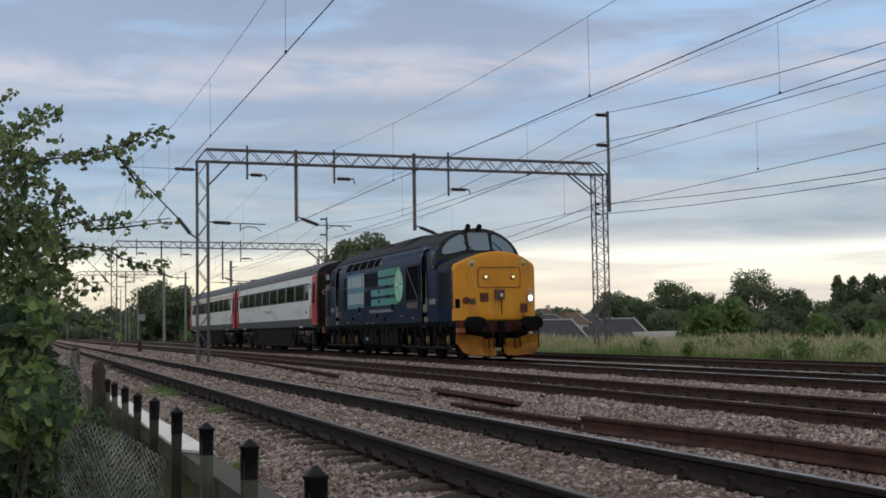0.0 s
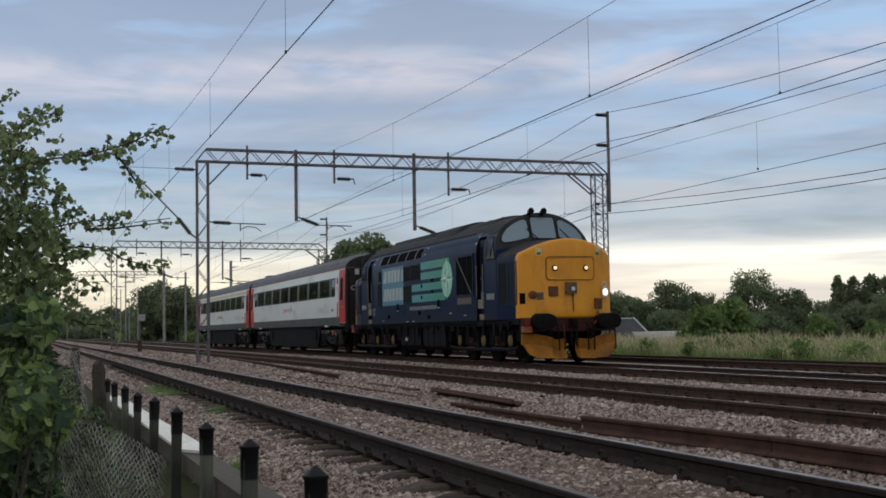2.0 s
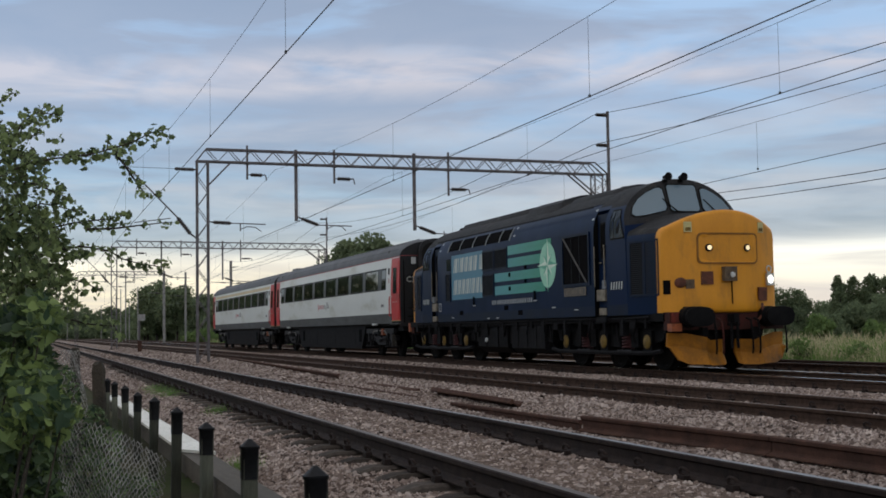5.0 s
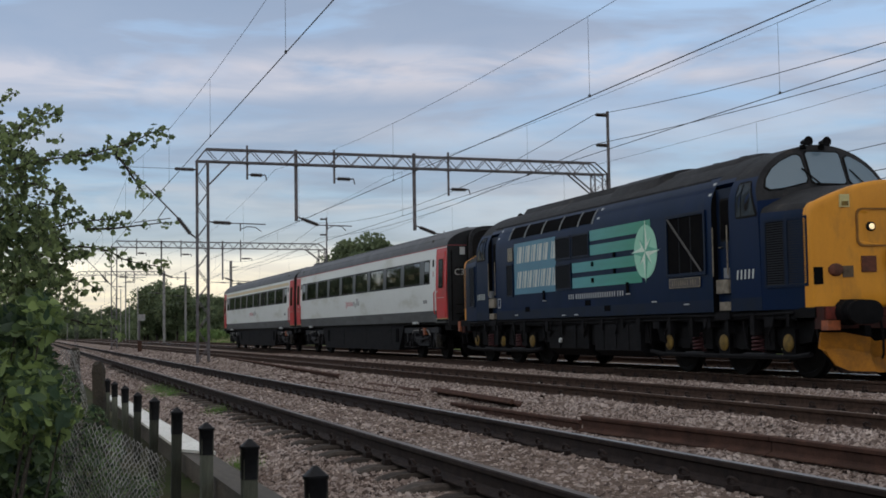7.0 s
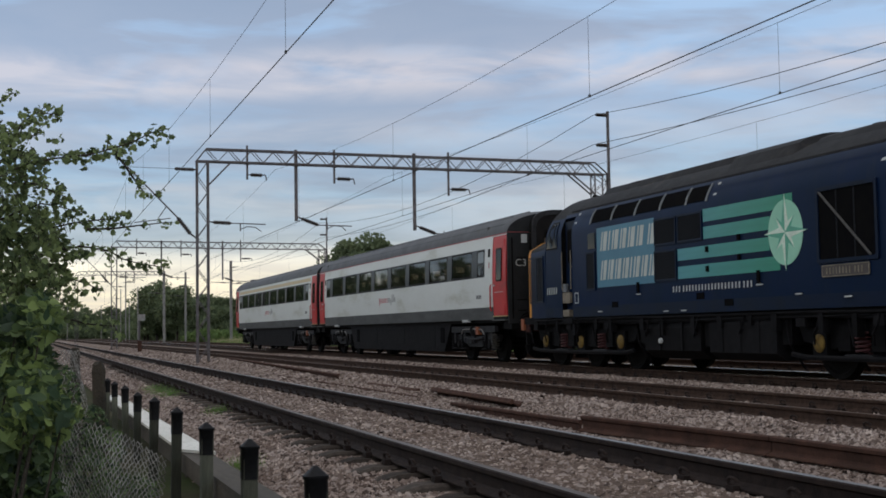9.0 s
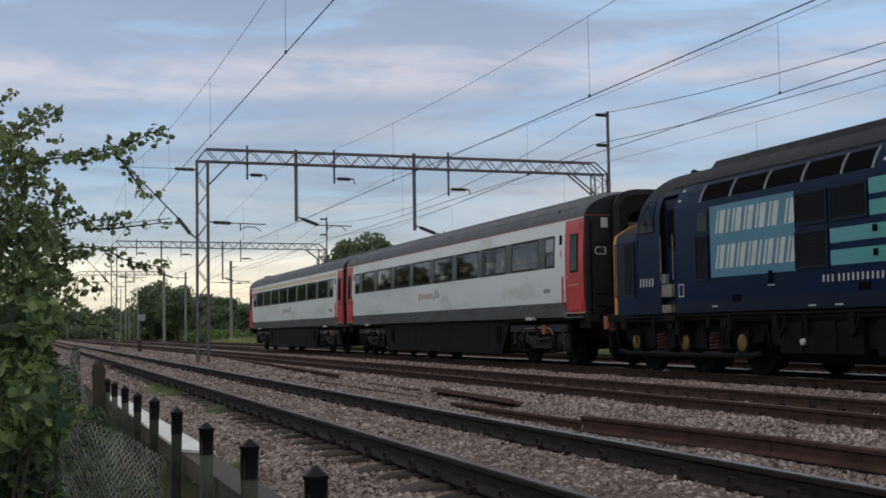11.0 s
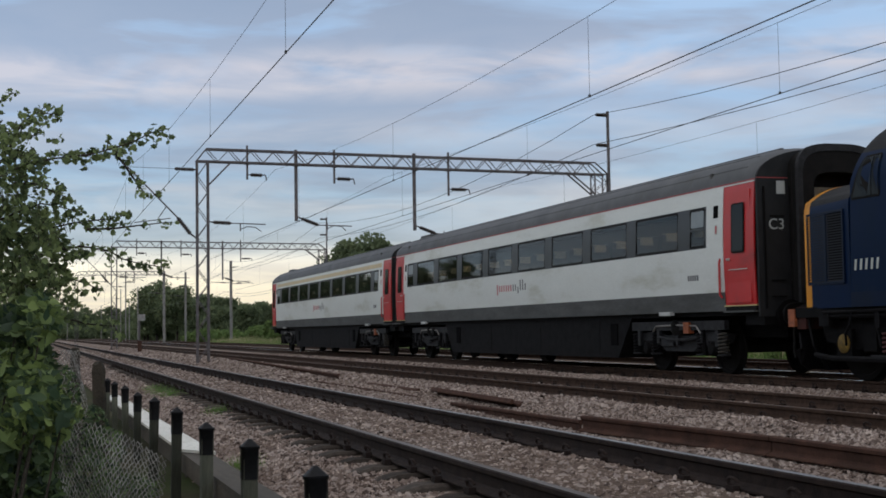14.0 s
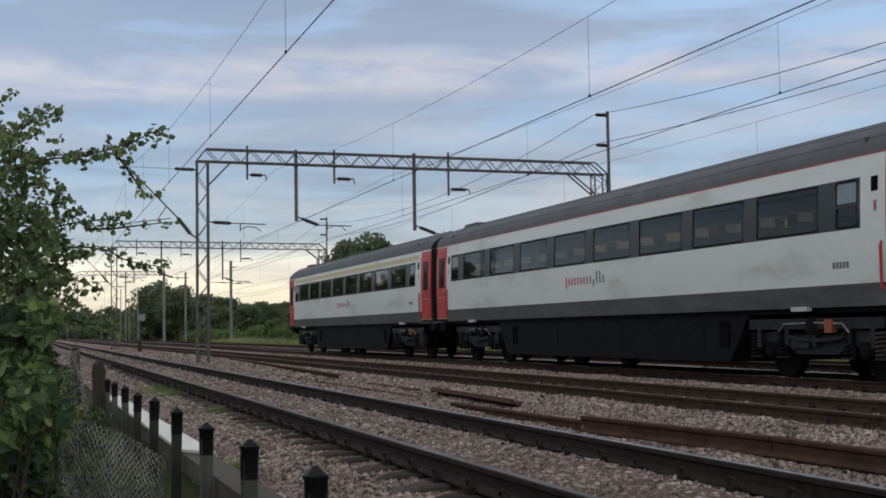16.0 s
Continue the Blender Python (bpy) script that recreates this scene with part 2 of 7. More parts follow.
STEEL_PALE = surface("pale_galvanised_steel", (0.34, 0.33, 0.32), (0.22, 0.21, 0.20), 3.0, 0.6, 0.1, 0.4, 40)
WIRE = plain("wire_dark", (0.05, 0.05, 0.055), 0.6, 0.4)
INSULATOR = plain("insulator_glaze", (0.035, 0.025, 0.022), 0.3)
GRASS_SOIL = surface("grassy_soil", (0.030, 0.036, 0.014), (0.05, 0.045, 0.022), 0.6, 0.95, 0.6, spec=0.1, fine=9, spot=(0.05, 0.07, 0.02), spot_scale=0.2)


# ---- ground: one sheet out to the horizon, with the heaped ballast between the tracks ----
def bed_height(y):
    """Height of the ballast and ground across the line, in arrays of y."""
    ys = (-3000, -8, -1.0, 0.6, 1.35, 2.0, 2.35, 2.68, 2.86, 3.1, 3.9, 4.12, 4.3, 4.6, 5.2, 5.75, 6.15, 6.7, 7.15, 7.6, 9.9, 10.4, 10.9, 11.5, 11.9, 14.0, 14.6, 15.3, 16.2, 18.8, 19.5, 21.0, 24.0, 29, 38, 60, 3000)
    zs = (-0.3, -0.3, -0.40, -0.42, -0.36, -0.245, -0.208, -0.203, -0.155, -0.135, -0.135, -0.155, -0.185, -0.19, -0.21, -0.22, -0.15, -0.07, -0.085, -0.20, -0.20, -0.12, -0.10, -0.14, -0.21, -0.21, -0.13, -0.12, -0.21, -0.22, -0.26, -0.30, -0.25, -0.5, -3.4, -3.4, -3.4)
    return np.interp(y, ys, zs)


def lumps(x, y):
    return (0.5 * np.sin(x * 1.7 + 0.6 * np.sin(y * 2.1)) * np.sin(y * 2.3 + 1.3) + 0.5 * np.sin(x * 4.1 + y * 1.3) * np.sin(y * 3.7 - x * 0.9))


def sheet(name, xs, ys, material, lift=0.0, amp=0.015):
    X, Y = np.meshgrid(xs, ys, indexing="ij")
    Z = bed_height(Y) + lift + amp * lumps(X, Y) * (np.abs(Y) < 22)
    n, k = X.shape
    v = np.stack([X, Y, Z], -1).reshape(-1, 3)
    i = np.arange((n - 1) * k).reshape(n - 1, k)[:, :-1].ravel()
    return raw_mesh(name, v, np.stack([i, i + k, i + k + 1, i + 1], 1), material)


gx = np.concatenate([[-2500, -1200, -600, -300, -160], np.arange(-90, 20, 2.0), [40, 120, 600, 2500]])
gy = np.concatenate([[-2500, -600, -100, -20, -8], np.arange(-3, 22, 0.25), [24, 26.5, 29, 32, 35, 38, 60, 200, 800, 2500]])
ground = tagged(part("ground", sheet("ground", gx, gy, GRASS_SOIL, -0.03), None), "grassy lineside ground running flat to the horizon", "ground", kind="structure")
bx = np.concatenate([np.arange(-420, -60, 6.0), np.arange(-60, 16, 0.25), np.arange(16, 60, 4.0)])
bed = tagged(part("ballast_bed", sheet("ballast_bed", bx, np.arange(1.35, 19.6, 0.2), BALLAST, 0.0), None), "dusty brown-grey ballast bed under four tracks", "ballast", kind="structure")


def stones(name, x0, x1, y0, y1, per_m2, size, seed, squat=0.7):
    """Crushed stones strewn over the bed: uneven ridged lumps with open undersides."""
    g = np.random.default_rng(seed)
    n = int((x1 - x0) * (y1 - y0) * per_m2)
    x, y = g.uniform(x0, x1, n), g.uniform(y0, y1, n)
    for ty in TRACKS:
        keep = (np.abs(np.abs(y - ty) - 0.7525) > 0.085)
        x, y = x[keep], y[keep]
    # near a sleeper's top only a few stones lie
    on = np.zeros(len(x), bool)
    for ty in TRACKS[:1]:
        on |= (np.abs(y - ty) < 1.08) & (np.abs((x + 0.325) % 0.65 - 0.325) < 0.12) & (np.abs(y - ty) > 0.62)
    keep = ~on | (g.uniform(0, 1, len(x)) < 0.2)
    # between the first track's rails they lie thinner, in trodden dust
    keep &= (np.abs(y - TRACKS[0]) > 0.66) | (g.uniform(0, 1, len(x)) < 0.62)
    x, y = x[keep], y[keep]
    n = len(x)
    s = size * np.minimum(g.lognormal(0, 0.30, n), 1.7)
    lump = np.array([(-0.5, -0.42, -0.4), (0.5, -0.42, -0.4), (0.5, 0.42, -0.4), (-0.5, 0.42, -0.4), (-0.27, 0.0, 0.45), (0.27, 0.0, 0.45)])
    v = lump[None] + g.uniform(-0.22, 0.22, (n, 6, 3))
    v *= (s[:, None] * np.stack([g.uniform(0.95, 1.7, n), g.uniform(0.8, 1.35, n), g.uniform(0.6, 1.1, n) * squat / 0.7], 1))[:, None]
    # turn each one
    a, b = g.uniform(0, 6.283, n), g.normal(0, 0.42, n)
    ca, sa, cb, sb = np.cos(a)[:, None], np.sin(a)[:, None], np.cos(b)[:, None], np.sin(b)[:, None]
    vx, vz = v[..., 0] * cb - v[..., 2] * sb, v[..., 0] * sb + v[..., 2] * cb
    vy = v[..., 1]
    v = np.stack([vx * ca - vy * sa, vx * sa + vy * ca, vz], -1)
    z = bed_height(y) + 0.015 * lumps(x, y) + s * g.uniform(-0.05, 0.28, n)
    v += np.stack([x, y, z], -1)[:, None]
    q = np.array([(0, 1, 5), (0, 5, 4), (1, 2, 5), (2, 3, 4), (2, 4, 5), (3, 0, 4)])
    f = (np.arange(n)[:, None, None] * 6 + q[None]).reshape(-1, 3)
    ob = part(name, raw_mesh(name, v.reshape(-1, 3), f, STONE), None)
    return tagged(ob, "loose crushed ballast stones, brown-grey and dusty", "ballast", kind="stuff")


for x0, x1, y0, y1, count, size in ((-13, -9, 1.35, 7.7, 1400, 0.026), (-9, -6, 1.35, 6.9, 1400, 0.026), (-6, -3.4, 1.35, 4.6, 1400, 0.026), (-24, -13, 1.35, 7.7, 950, 0.028), (-45, -24, 1.35, 7.7, 300, 0.035),
                                    (-110, -45, 1.35, 7.7, 42, 0.050), (-28, -12, 9.7, 12.0, 850, 0.028), (-60, -28, 9.7, 12.0, 150, 0.042), (-40, -18, 13.9, 16.6, 170, 0.036), (-24, -10, 7.7, 9.7, 200, 0.032)):
    stones("ballast_stones", x0, x1, y0, y1, count, size, int(40 - x0 + 3 * y0))
# a black strip laid on the bed stands in for shade under the train
SHADED_BED = surface("shaded_ballast", (0.040, 0.034, 0.031), (0.018, 0.016, 0.015), 18.0, 0.9, 1.0, spec=0.15, fine=30, spot=(0.075, 0.064, 0.056), spot_scale=20, spot_at=(0.55, 0.68))
tagged(part("oily_bed", sheet("oily_bed", bx, np.arange(11.86, 14.2, 0.1), SHADED_BED, 0.006), None), "ballast coloured black between polished rails for the train's shade", "ballast", kind="structure")
DUST_BED = surface("trodden_ballast_dust", (0.165, 0.118, 0.092), (0.075, 0.054, 0.043), 16.0, 0.95, 1.0, spec=0.1, fine=34, spot=(0.20, 0.15, 0.12), spot_scale=26, spot_at=(0.54, 0.66))
tagged(part("dusty_bed", sheet("dusty_bed", bx, np.linspace(2.85, 4.13, 13), DUST_BED, 0.010), None), "brown trodden dust and fines between dull rails", "ballast", kind="structure")


# ---- tracks ----
RAIL_SHAPE = ((-0.07, -0.159), (-0.07, -0.148), (-0.02, -0.130), (-0.009, -0.115), (-0.009, -0.050), (-0.034, -0.036), (-0.036, -0.010), (-0.028, -0.0015), (-0.017, -0.0005),
              (0.017, -0.0005), (0.028, -0.0015), (0.036, -0.010), (0.034, -0.036), (0.009, -0.050), (0.009, -0.115), (0.02, -0.130), (0.07, -0.148), (0.07, -0.159))


def rail_mesh(x0, x1, top, step=30.0, web=None):
    bm = bmesh.new()
    n = max(1, int((x1 - x0) / step))
    loft(bm, [[(x0 + (x1 - x0) * i / n, y, z) for y, z in RAIL_SHAPE] for i in range(n + 1)])
    for f in bm.faces:
        c = f.calc_center_median()
        if c.z > -0.008 and abs(c.y) < 0.026 and len(f.verts) == 4:
            f.material_index = 1
    return mesh_of("rail", bm, (web or RAIL_RUST, top))


def sleeper_mesh():
    """A concrete sleeper with thick seats under the rails and a dished middle."""
    bm = bmesh.new()
    rings = []
    for y, hw, top in ((-1.255, 0.06, -0.262), (-1.2, 0.09, -0.238), (-1.1, 0.112, -0.203), (-0.98, 0.122, -0.172), (-0.55, 0.12, -0.168), (-0.3, 0.11, -0.195), (0.3, 0.11, -0.195),
                       (0.55, 0.12, -0.168), (0.98, 0.122, -0.172), (1.1, 0.112, -0.203), (1.2, 0.09, -0.238), (1.255, 0.06, -0.262)):
        rings.append([(-hw - 0.02, y, -0.36), (-hw, y, top - 0.02), (-hw + 0.02, y, top), (hw - 0.02, y, top), (hw, y, top - 0.02), (hw + 0.02, y, -0.36)])
    loft(bm, rings)
    return mesh_of("sleeper", bm, CONCRETE)


def clip_mesh():
    """A rail fastening: a cast shoulder and a sprung loop on either side of the rail foot."""
    bm = bmesh.new()
    for s in (-1, 1):
        box(bm, -0.045, 0.045, s * 0.075 if s > 0 else -0.125, 0.125 if s > 0 else -0.075, -0.168, -0.125)
        for a in range(5):
            t0, t1 = a * 0.9, (a + 1) * 0.9
            p = [Vector((0.05 * math.cos(t), s * (0.088 + 0.02 * math.sin(t * 0.7)), -0.105 + 0.028 * math.sin(t))) for t in (t0, t1)]
            tube(bm, p[0], p[1], 0.012, n=6)
    return mesh_of("rail_clip", bm, RAIL_BLACK)


SLEEPER, CLIP = sleeper_mesh(), clip_mesh()


def track(y, z, top, near, far, label, web=None, near_top=None):
    t = thing("railway_track", label, "track", pose(0, y, z), kind="structure")
    me = rail_mesh(-420, 60, top, web=web)
    for s in (-0.7525, 0.7525):
        part("rail", rail_mesh(-420, 60, near_top, web=web) if near_top and s < 0 else me, None, t, at=pose(0, s, 0))
    i = 0
    x = near
    while x > far:
        s = part("sleeper", SLEEPER, None, t, at=pose(x, 0.01 * math.sin(i * 3.3), 0.004 * math.sin(i * 1.7), 0, 0, 0.5 * math.sin(i * 2.1)))
        for r in (-0.7525, 0.7525):
            part("rail_clip", CLIP, None, s, at=pose(0, r, 0))
        x -= 0.65
        i += 1
    return t


track(TRACKS[0], 0.015, RAIL_TOP_DULL, 8.45, -45, "straight running line of steel rails on concrete sleepers, nearest the fence", RAIL_BLACK, RAIL_TOP_BROWN)
track(TRACKS[1], -0.03, RAIL_TOP_RUSTY, 8.45, -40, "straight running line of brown-topped rails in ballast")
track(TRACKS[2], 0.0, RAIL_TOP, 8.45, -30, "straight running line of polished rails that carries the train")
track(TRACKS[3], 0.0, RAIL_TOP_RUSTY, 8.45, -30, "straight running line of rusty rails beside the tall grass")

# spare rails lying between the first and second track
RUST_BROWN = surface("rusty_brown_steel", (0.085, 0.045, 0.034), (0.05, 0.029, 0.023), 5.0, 0.9, 0.3, spec=0.1, fine=60)


def loose_rail(p0, p1, lean, label):
    a, b = Vector(p0), Vector(p1)
    t = tagged(part("loose_rail", rail_mesh(0, (b - a).length, RUST_BROWN, 4.0, RUST_BROWN), None), label, "rail")
    t.matrix_basis = Matrix.Translation(a) @ (b - a).to_track_quat("X", "Z").to_matrix().to_4x4() @ pose(0, 0, 0, lean)
    return t


loose_rail((-12.5, 5.50, -0.035), (-9.345, 5.775, -0.03), 2, "rusty brown spare rail standing on the ballast")
loose_rail((-9.33, 5.78, -0.03), (6.0, 6.14, -0.02), 2, "rusty brown spare rail lying upright on the ballast")
loose_rail((-17.4, 5.67, -0.135), (-12.55, 5.50, -0.085), -4, "rusty brown spare rail half sunk in the ballast")
loose_rail((-19.8, 6.09, -0.05), (-15.9, 5.97, -0.06), 60, "rusty brown rail end lying on its side in the ballast")
loose_rail((-24.9, 6.24, -0.12), (-20.8, 6.17, -0.10), 20, "short rusty rail end half sunk in the ballast")
loose_rail((-33.0, 5.91, -0.175), (-19.95, 5.89, -0.165), 0, "rusty rail sunk in the ballast with its head showing")
loose_rail((-47.0, 6.85, 0.02), (-27.0, 6.25, -0.02), 10, "long rusty spare rail lying askew on the ballast")


# ---- overhead line: portals, masts and wires ----
def lattice_leg(bm, y0, y1, z0, z1, depth, bays, bar=0.025):
    """Four angle-iron corners with zigzag lacing on the faces."""
    for y in (y0, y1):
        for x in (-depth / 2, depth / 2):
            box(bm, x - bar, x + bar, y - bar, y + bar, z0, z1)
    for i in range(bays):
        a, b = z0 + (z1 - z0) * i / bays, z0 + (z1 - z0) * (i + 1) / bays
        p, q = (y0, y1) if i % 2 else (y1, y0)
        for x in (-depth / 2, depth / 2):
            tube(bm, (x, p, a), (x, q, b), 0.016, n=4)
        for y in (y0, y1):
            tube(bm, (-depth / 2 if i % 2 else depth / 2, y, a), (depth / 2 if i % 2 else -depth / 2, y, b), 0.014, n=4)


def lattice_boom(bm, y0, y1, z0, z1, depth, bays, slope=0.0, bar=0.026):
    def zz(y, z):
        return z + slope * (y - y0)
    for z in (z0, z1):
        for x in (-depth / 2, depth / 2):
            ya, yb = (y0, y1) if z == z0 else (y0 + 0.36, y1 - 0.55)
            loft(bm, [[(x - bar, y, zz(y, z) - bar), (x + bar, y, zz(y, z) - bar), (x + bar, y, zz(y, z) + bar), (x - bar, y, zz(y, z) + bar)] for y in (ya, yb)])
    for x in (-depth / 2, depth / 2):
        tube(bm, (x, y0, zz(y0, z0)), (x, y0 + 0.36, zz(y0, z1)), 0.03, n=4)
        tube(bm, (x, y1, zz(y1, z0)), (x, y1 - 0.55, zz(y1, z1)), 0.03, n=4)
    ya, yb = y0 + 0.36, y1 - 0.55
    for i in range(bays):
        a, b = ya + (yb - ya) * i / bays, ya + (yb - ya) * (i + 1) / bays
        p, q = (z0, z1) if i % 2 else (z1, z0)
        for x in (-depth / 2, depth / 2):
            tube(bm, (x, a, zz(a, p)), (x, b, zz(b, q)), 0.017, n=4)
        for z in (z0, z1):
            tube(bm, (-depth / 2 if i % 2 else depth / 2, a, zz(a, z)), (depth / 2 if i % 2 else -depth / 2, b, zz(b, z)), 0.014, n=4)


def insulator(bm, p0, p1, r=0.085, sheds=7):
    """A ribbed rod between two points, in one piece."""
    p0, p1 = Vector(p0), Vector(p1)
    d = (p1 - p0).normalized()
    a = d.orthogonal().normalized()
    b = d.cross(a)
    steps = [(0.0, 0.4)]
    for i in range(sheds):
        k = (i + 0.35) / (sheds + 0.5)
        w = 0.62 / (sheds + 0.5)
        steps += [(k, 0.45), (k + 0.02 * w, 1.0), (k + w * 0.75, 0.85), (k + w, 0.45)]
    steps.append((1.0, 0.4))
    loft(bm, [[p0.lerp(p1, k) + (a * math.cos(q * 6.28318 / 10) + b * math.sin(q * 6.28318 / 10)) * r * (0.3 + 0.6 * f) for q in range(10)] for k, f in steps])


def rod(bm, *pts, r=0.02):
    for a, b in zip(pts, pts[1:]):
        tube(bm, a, b, r, n=6)


def portal(gx, label, feeder_mast=True, lean=-0.0095):
    """A lattice portal over the tracks: two legs, a boom, drop posts and the arms that hold the wires."""
    g = thing("overhead_line_portal", label, "portal", pose(gx, 0, 0), group="overhead line portals")
    y0, y1, yr = 5.83, 22.36, 21.78
    zb, zt = 7.24, 7.70
    zr = zb + lean * (y1 - y0)
    bm = bmesh.new()
    lattice_leg(bm, 5.86, 6.26, -0.7, zb, 0.42, 14)
    part("leg", bm, STEEL, g)
    bm = bmesh.new()
    lattice_leg(bm, yr, yr + 0.52, -0.7, zr, 0.42, 23, 0.022)
    part("leg", bm, STEEL, g)
    bm = bmesh.new()
    lattice_boom(bm, y0, y1, zb, zt, 0.42, 37, lean)
    part("boom", bm, STEEL, g)
    for ya, za, yb, zc in ((6.28, 6.36, 7.12, zb), (yr, zr - 0.80, 20.75, zr + 0.01)):
        bm = bmesh.new()
        for x in (-0.2, 0.2):
            tube(bm, (x, ya, za), (x, yb, zc), 0.035, n=4)
        part("brace", bm, STEEL, g)
    # drop posts, long ones for the register arms and short ones for the carrying wires
    for y, ztop, zlow, hw in ((7.72, 7.88, 6.6, 0.035), (9.56, 7.76, 5.06, 0.055), (11.04, 7.80, 6.52, 0.035), (14.21, 7.75, 4.75, 0.055), (15.61, 7.83, 6.12, 0.035)):
        bm = bmesh.new()
        box(bm, -hw, hw, y - hw, y + hw, zlow, ztop)
        box(bm, -hw - 0.03, hw + 0.03, y - 0.12, y + 0.12, zb + lean * (y - y0) - 0.06, zb + lean * (y - y0) + 0.0)
        rounded(bm, 0.008, 1)
        part("drop_post", bm, STEEL, g)
    for y, z, reach in ((7.72, 6.78, 0.68), (11.04, 6.70, 0.75), (15.61, 6.38, 0.84)):
        bm = bmesh.new()
        insulator(bm, (0, y + 0.12, z), (0, y + reach - 0.12, z - 0.01), 0.085)
        part("insulator", bm, INSULATOR, g)
        bm = bmesh.new()
        rod(bm, (0, y, z), (0, y + 0.12, z))
        part("wire_hanger", bm, STEEL, g)
        bm = bmesh.new()
        rod(bm, (0, y + reach - 0.12, z), (0, y + reach, z + 0.01), (0, y + reach + 0.05, z - 0.2), r=0.025)
        part("wire_hanger", bm, STEEL, g)
    for y, z, end in ((6.3, 4.99, 8.24), (9.6, 5.05, 11.47), (14.25, 4.76, 16.6)):
        bm = bmesh.new()
        tip = 0.16 if y > 7 else 0.0
        insulator(bm, (0, y + 0.16, z + tip * 0.7), (0, y + 0.80, z - 0.03 - tip * 0.6), 0.09)
        part("insulator", bm, INSULATOR, g)
        bm = bmesh.new()
        rod(bm, (0, y, z + 0.02 + tip), (0, y + 0.16, z + tip * 0.7), r=0.03)
        part("arm_bracket", bm, STEEL, g)
        bm = bmesh.new()
        rod(bm, (0, y + 0.80, z - 0.03 - tip * 0.6), (0, y + 2.1, z - 0.06 - tip * 0.6), r=0.022)
        rod(bm, (0, y + 1.15, z - 0.03), (0, y + 1.15, z - 0.32), r=0.025)
        rod(bm, (0, y + 1.15, z - 0.26), (0, y + 1.4, z - 0.15), (0, y + 1.7, z - 0.17), (0, end, z - 0.33), r=0.018)
        part("register_arm", bm, STEEL, g)
    # arm and tie on the camera's side of the leg, over the first track
    bm = bmesh.new()
    insulator(bm, (0, 5.75, 6.93), (0, 5.05, 6.95), 0.085)
    part("insulator", bm, INSULATOR, g)
    bm = bmesh.new()
    rod(bm, (0, 5.83, 6.93), (0, 5.75, 6.93), r=0.03)
    rod(bm, (0, 5.05, 6.95), (0, 3.4, 6.98), r=0.009)
    part("top_tie", bm, STEEL, g)
    bm = bmesh.new()
    insulator(bm, (0, 5.62, 4.55), (0, 5.15, 5.15), 0.10)
    part("insulator", bm, INSULATOR, g)
    bm = bmesh.new()
    rod(bm, (0, 5.83, 4.4), (0, 5.62, 4.55), r=0.035)
    rod(bm, (0, 5.15, 5.15), (0, 3.35, 7.0), r=0.03)
    rod(bm, (0, 4.9, 5.12), (0, 3.6, 4.95), r=0.018)
    rod(bm, (0, 4.75, 5.55), (0, 4.45, 5.1), r=0.018)
    part("cantilever_arm", bm, STEEL, g)
    if feeder_mast:
        bm = bmesh.new()
        box(bm, 0.19, 0.27, 22.34, 22.44, 5.55, 9.66)
        rounded(bm, 0.008, 1)
        part("feeder_mast", bm, STEEL, g)
        for z in (9.5, 8.26):
            bm = bmesh.new()
            insulator(bm, (0.23, 22.34, z), (0.23, 21.86, z + 0.01), 0.085)
            part("insulator", bm, INSULATOR, g)
        for z in (5.87, 5.46):
            bm = bmesh.new()
            insulator(bm, (0.23, 21.75, z), (0.23, 21.95, z), 0.07, 3)
            part("insulator", bm, INSULATOR, g)
    return g


GX, SPAN = -48.0, 52.5
near_portal = portal(GX, "weathered steel lattice portal across four tracks")
copy_thing(near_portal, pose(GX - SPAN, 0, 0.30))


def overhead_wire(name, label, pts, r):
    bm = bmesh.new()
    n = 6
    pts = [Vector(p) for p in pts]
    rings = []
    for p in pts:
        rings.append([p + Vector((0, math.cos(k * 6.2832 / n) * r, math.sin(k * 6.2832 / n) * r)) for k in range(n)])
    loft(bm, rings)
    return tagged(part(name, bm, WIRE, None, smooth=60), label, "wire", group="overhead wires")


def sag(x, zs, z_mid):
    """Height of a carrying wire that hangs between the portals."""
    k = ((x - GX) / SPAN) % 1.0
    return z_mid + (zs - z_mid) * (2 * k - 1) ** 2


xs_wire = [GX - 3 * SPAN + i * SPAN / 12 for i in range(62)]
for y, zc, zs, zm, first, step in ((3.53, 4.93, 7.08, 6.10, -18.4, 8.25), (8.78, 4.68, 7.0, 6.0, -19.4, 12.1), (12.95, 5.06, 6.75, 6.36, -20.3, 12.5), (17.35, 4.77, 6.4, 5.93, -28.3, 12.3)):
    overhead_wire("contact_wire", "thin dark contact wire strung level over a track", [(x, y, sag(x, zc, zc - (0.07 if y > 17 else 0.0))) for x in xs_wire], 0.0085)
    overhead_wire("carrying_wire", "thin dark carrying wire that sags between portals", [(x, y, sag(x, zs, zm)) for x in xs_wire], 0.0045)
    for i in range(-12, 3):
        x = first + i * step
        if x < 8:
            bm = bmesh.new()
            z = sag(x, zs, zm)
            tube(bm, (x, y, zc), (x, y, z), 0.0036, n=5)
            box(bm, x - 0.02, x + 0.02, y - 0.015, y + 0.015, zc - 0.012, zc + 0.035)
            tagged(part("dropper_wire", bm, WIRE, None), "thin dropper between carrying and contact wire", "wire", group="dropper wires")
for y, zs, zm in ((21.86, 9.53, 8.3), (21.86, 8.32, 7.58), (21.85, 5.87, 4.92), (21.85, 5.46, 4.69)):
    overhead_wire("feeder_wire", "dark feeder wire held by the portal's outer leg", [(x, y, sag(x, zs, zm)) for x in xs_wire], 0.0125)


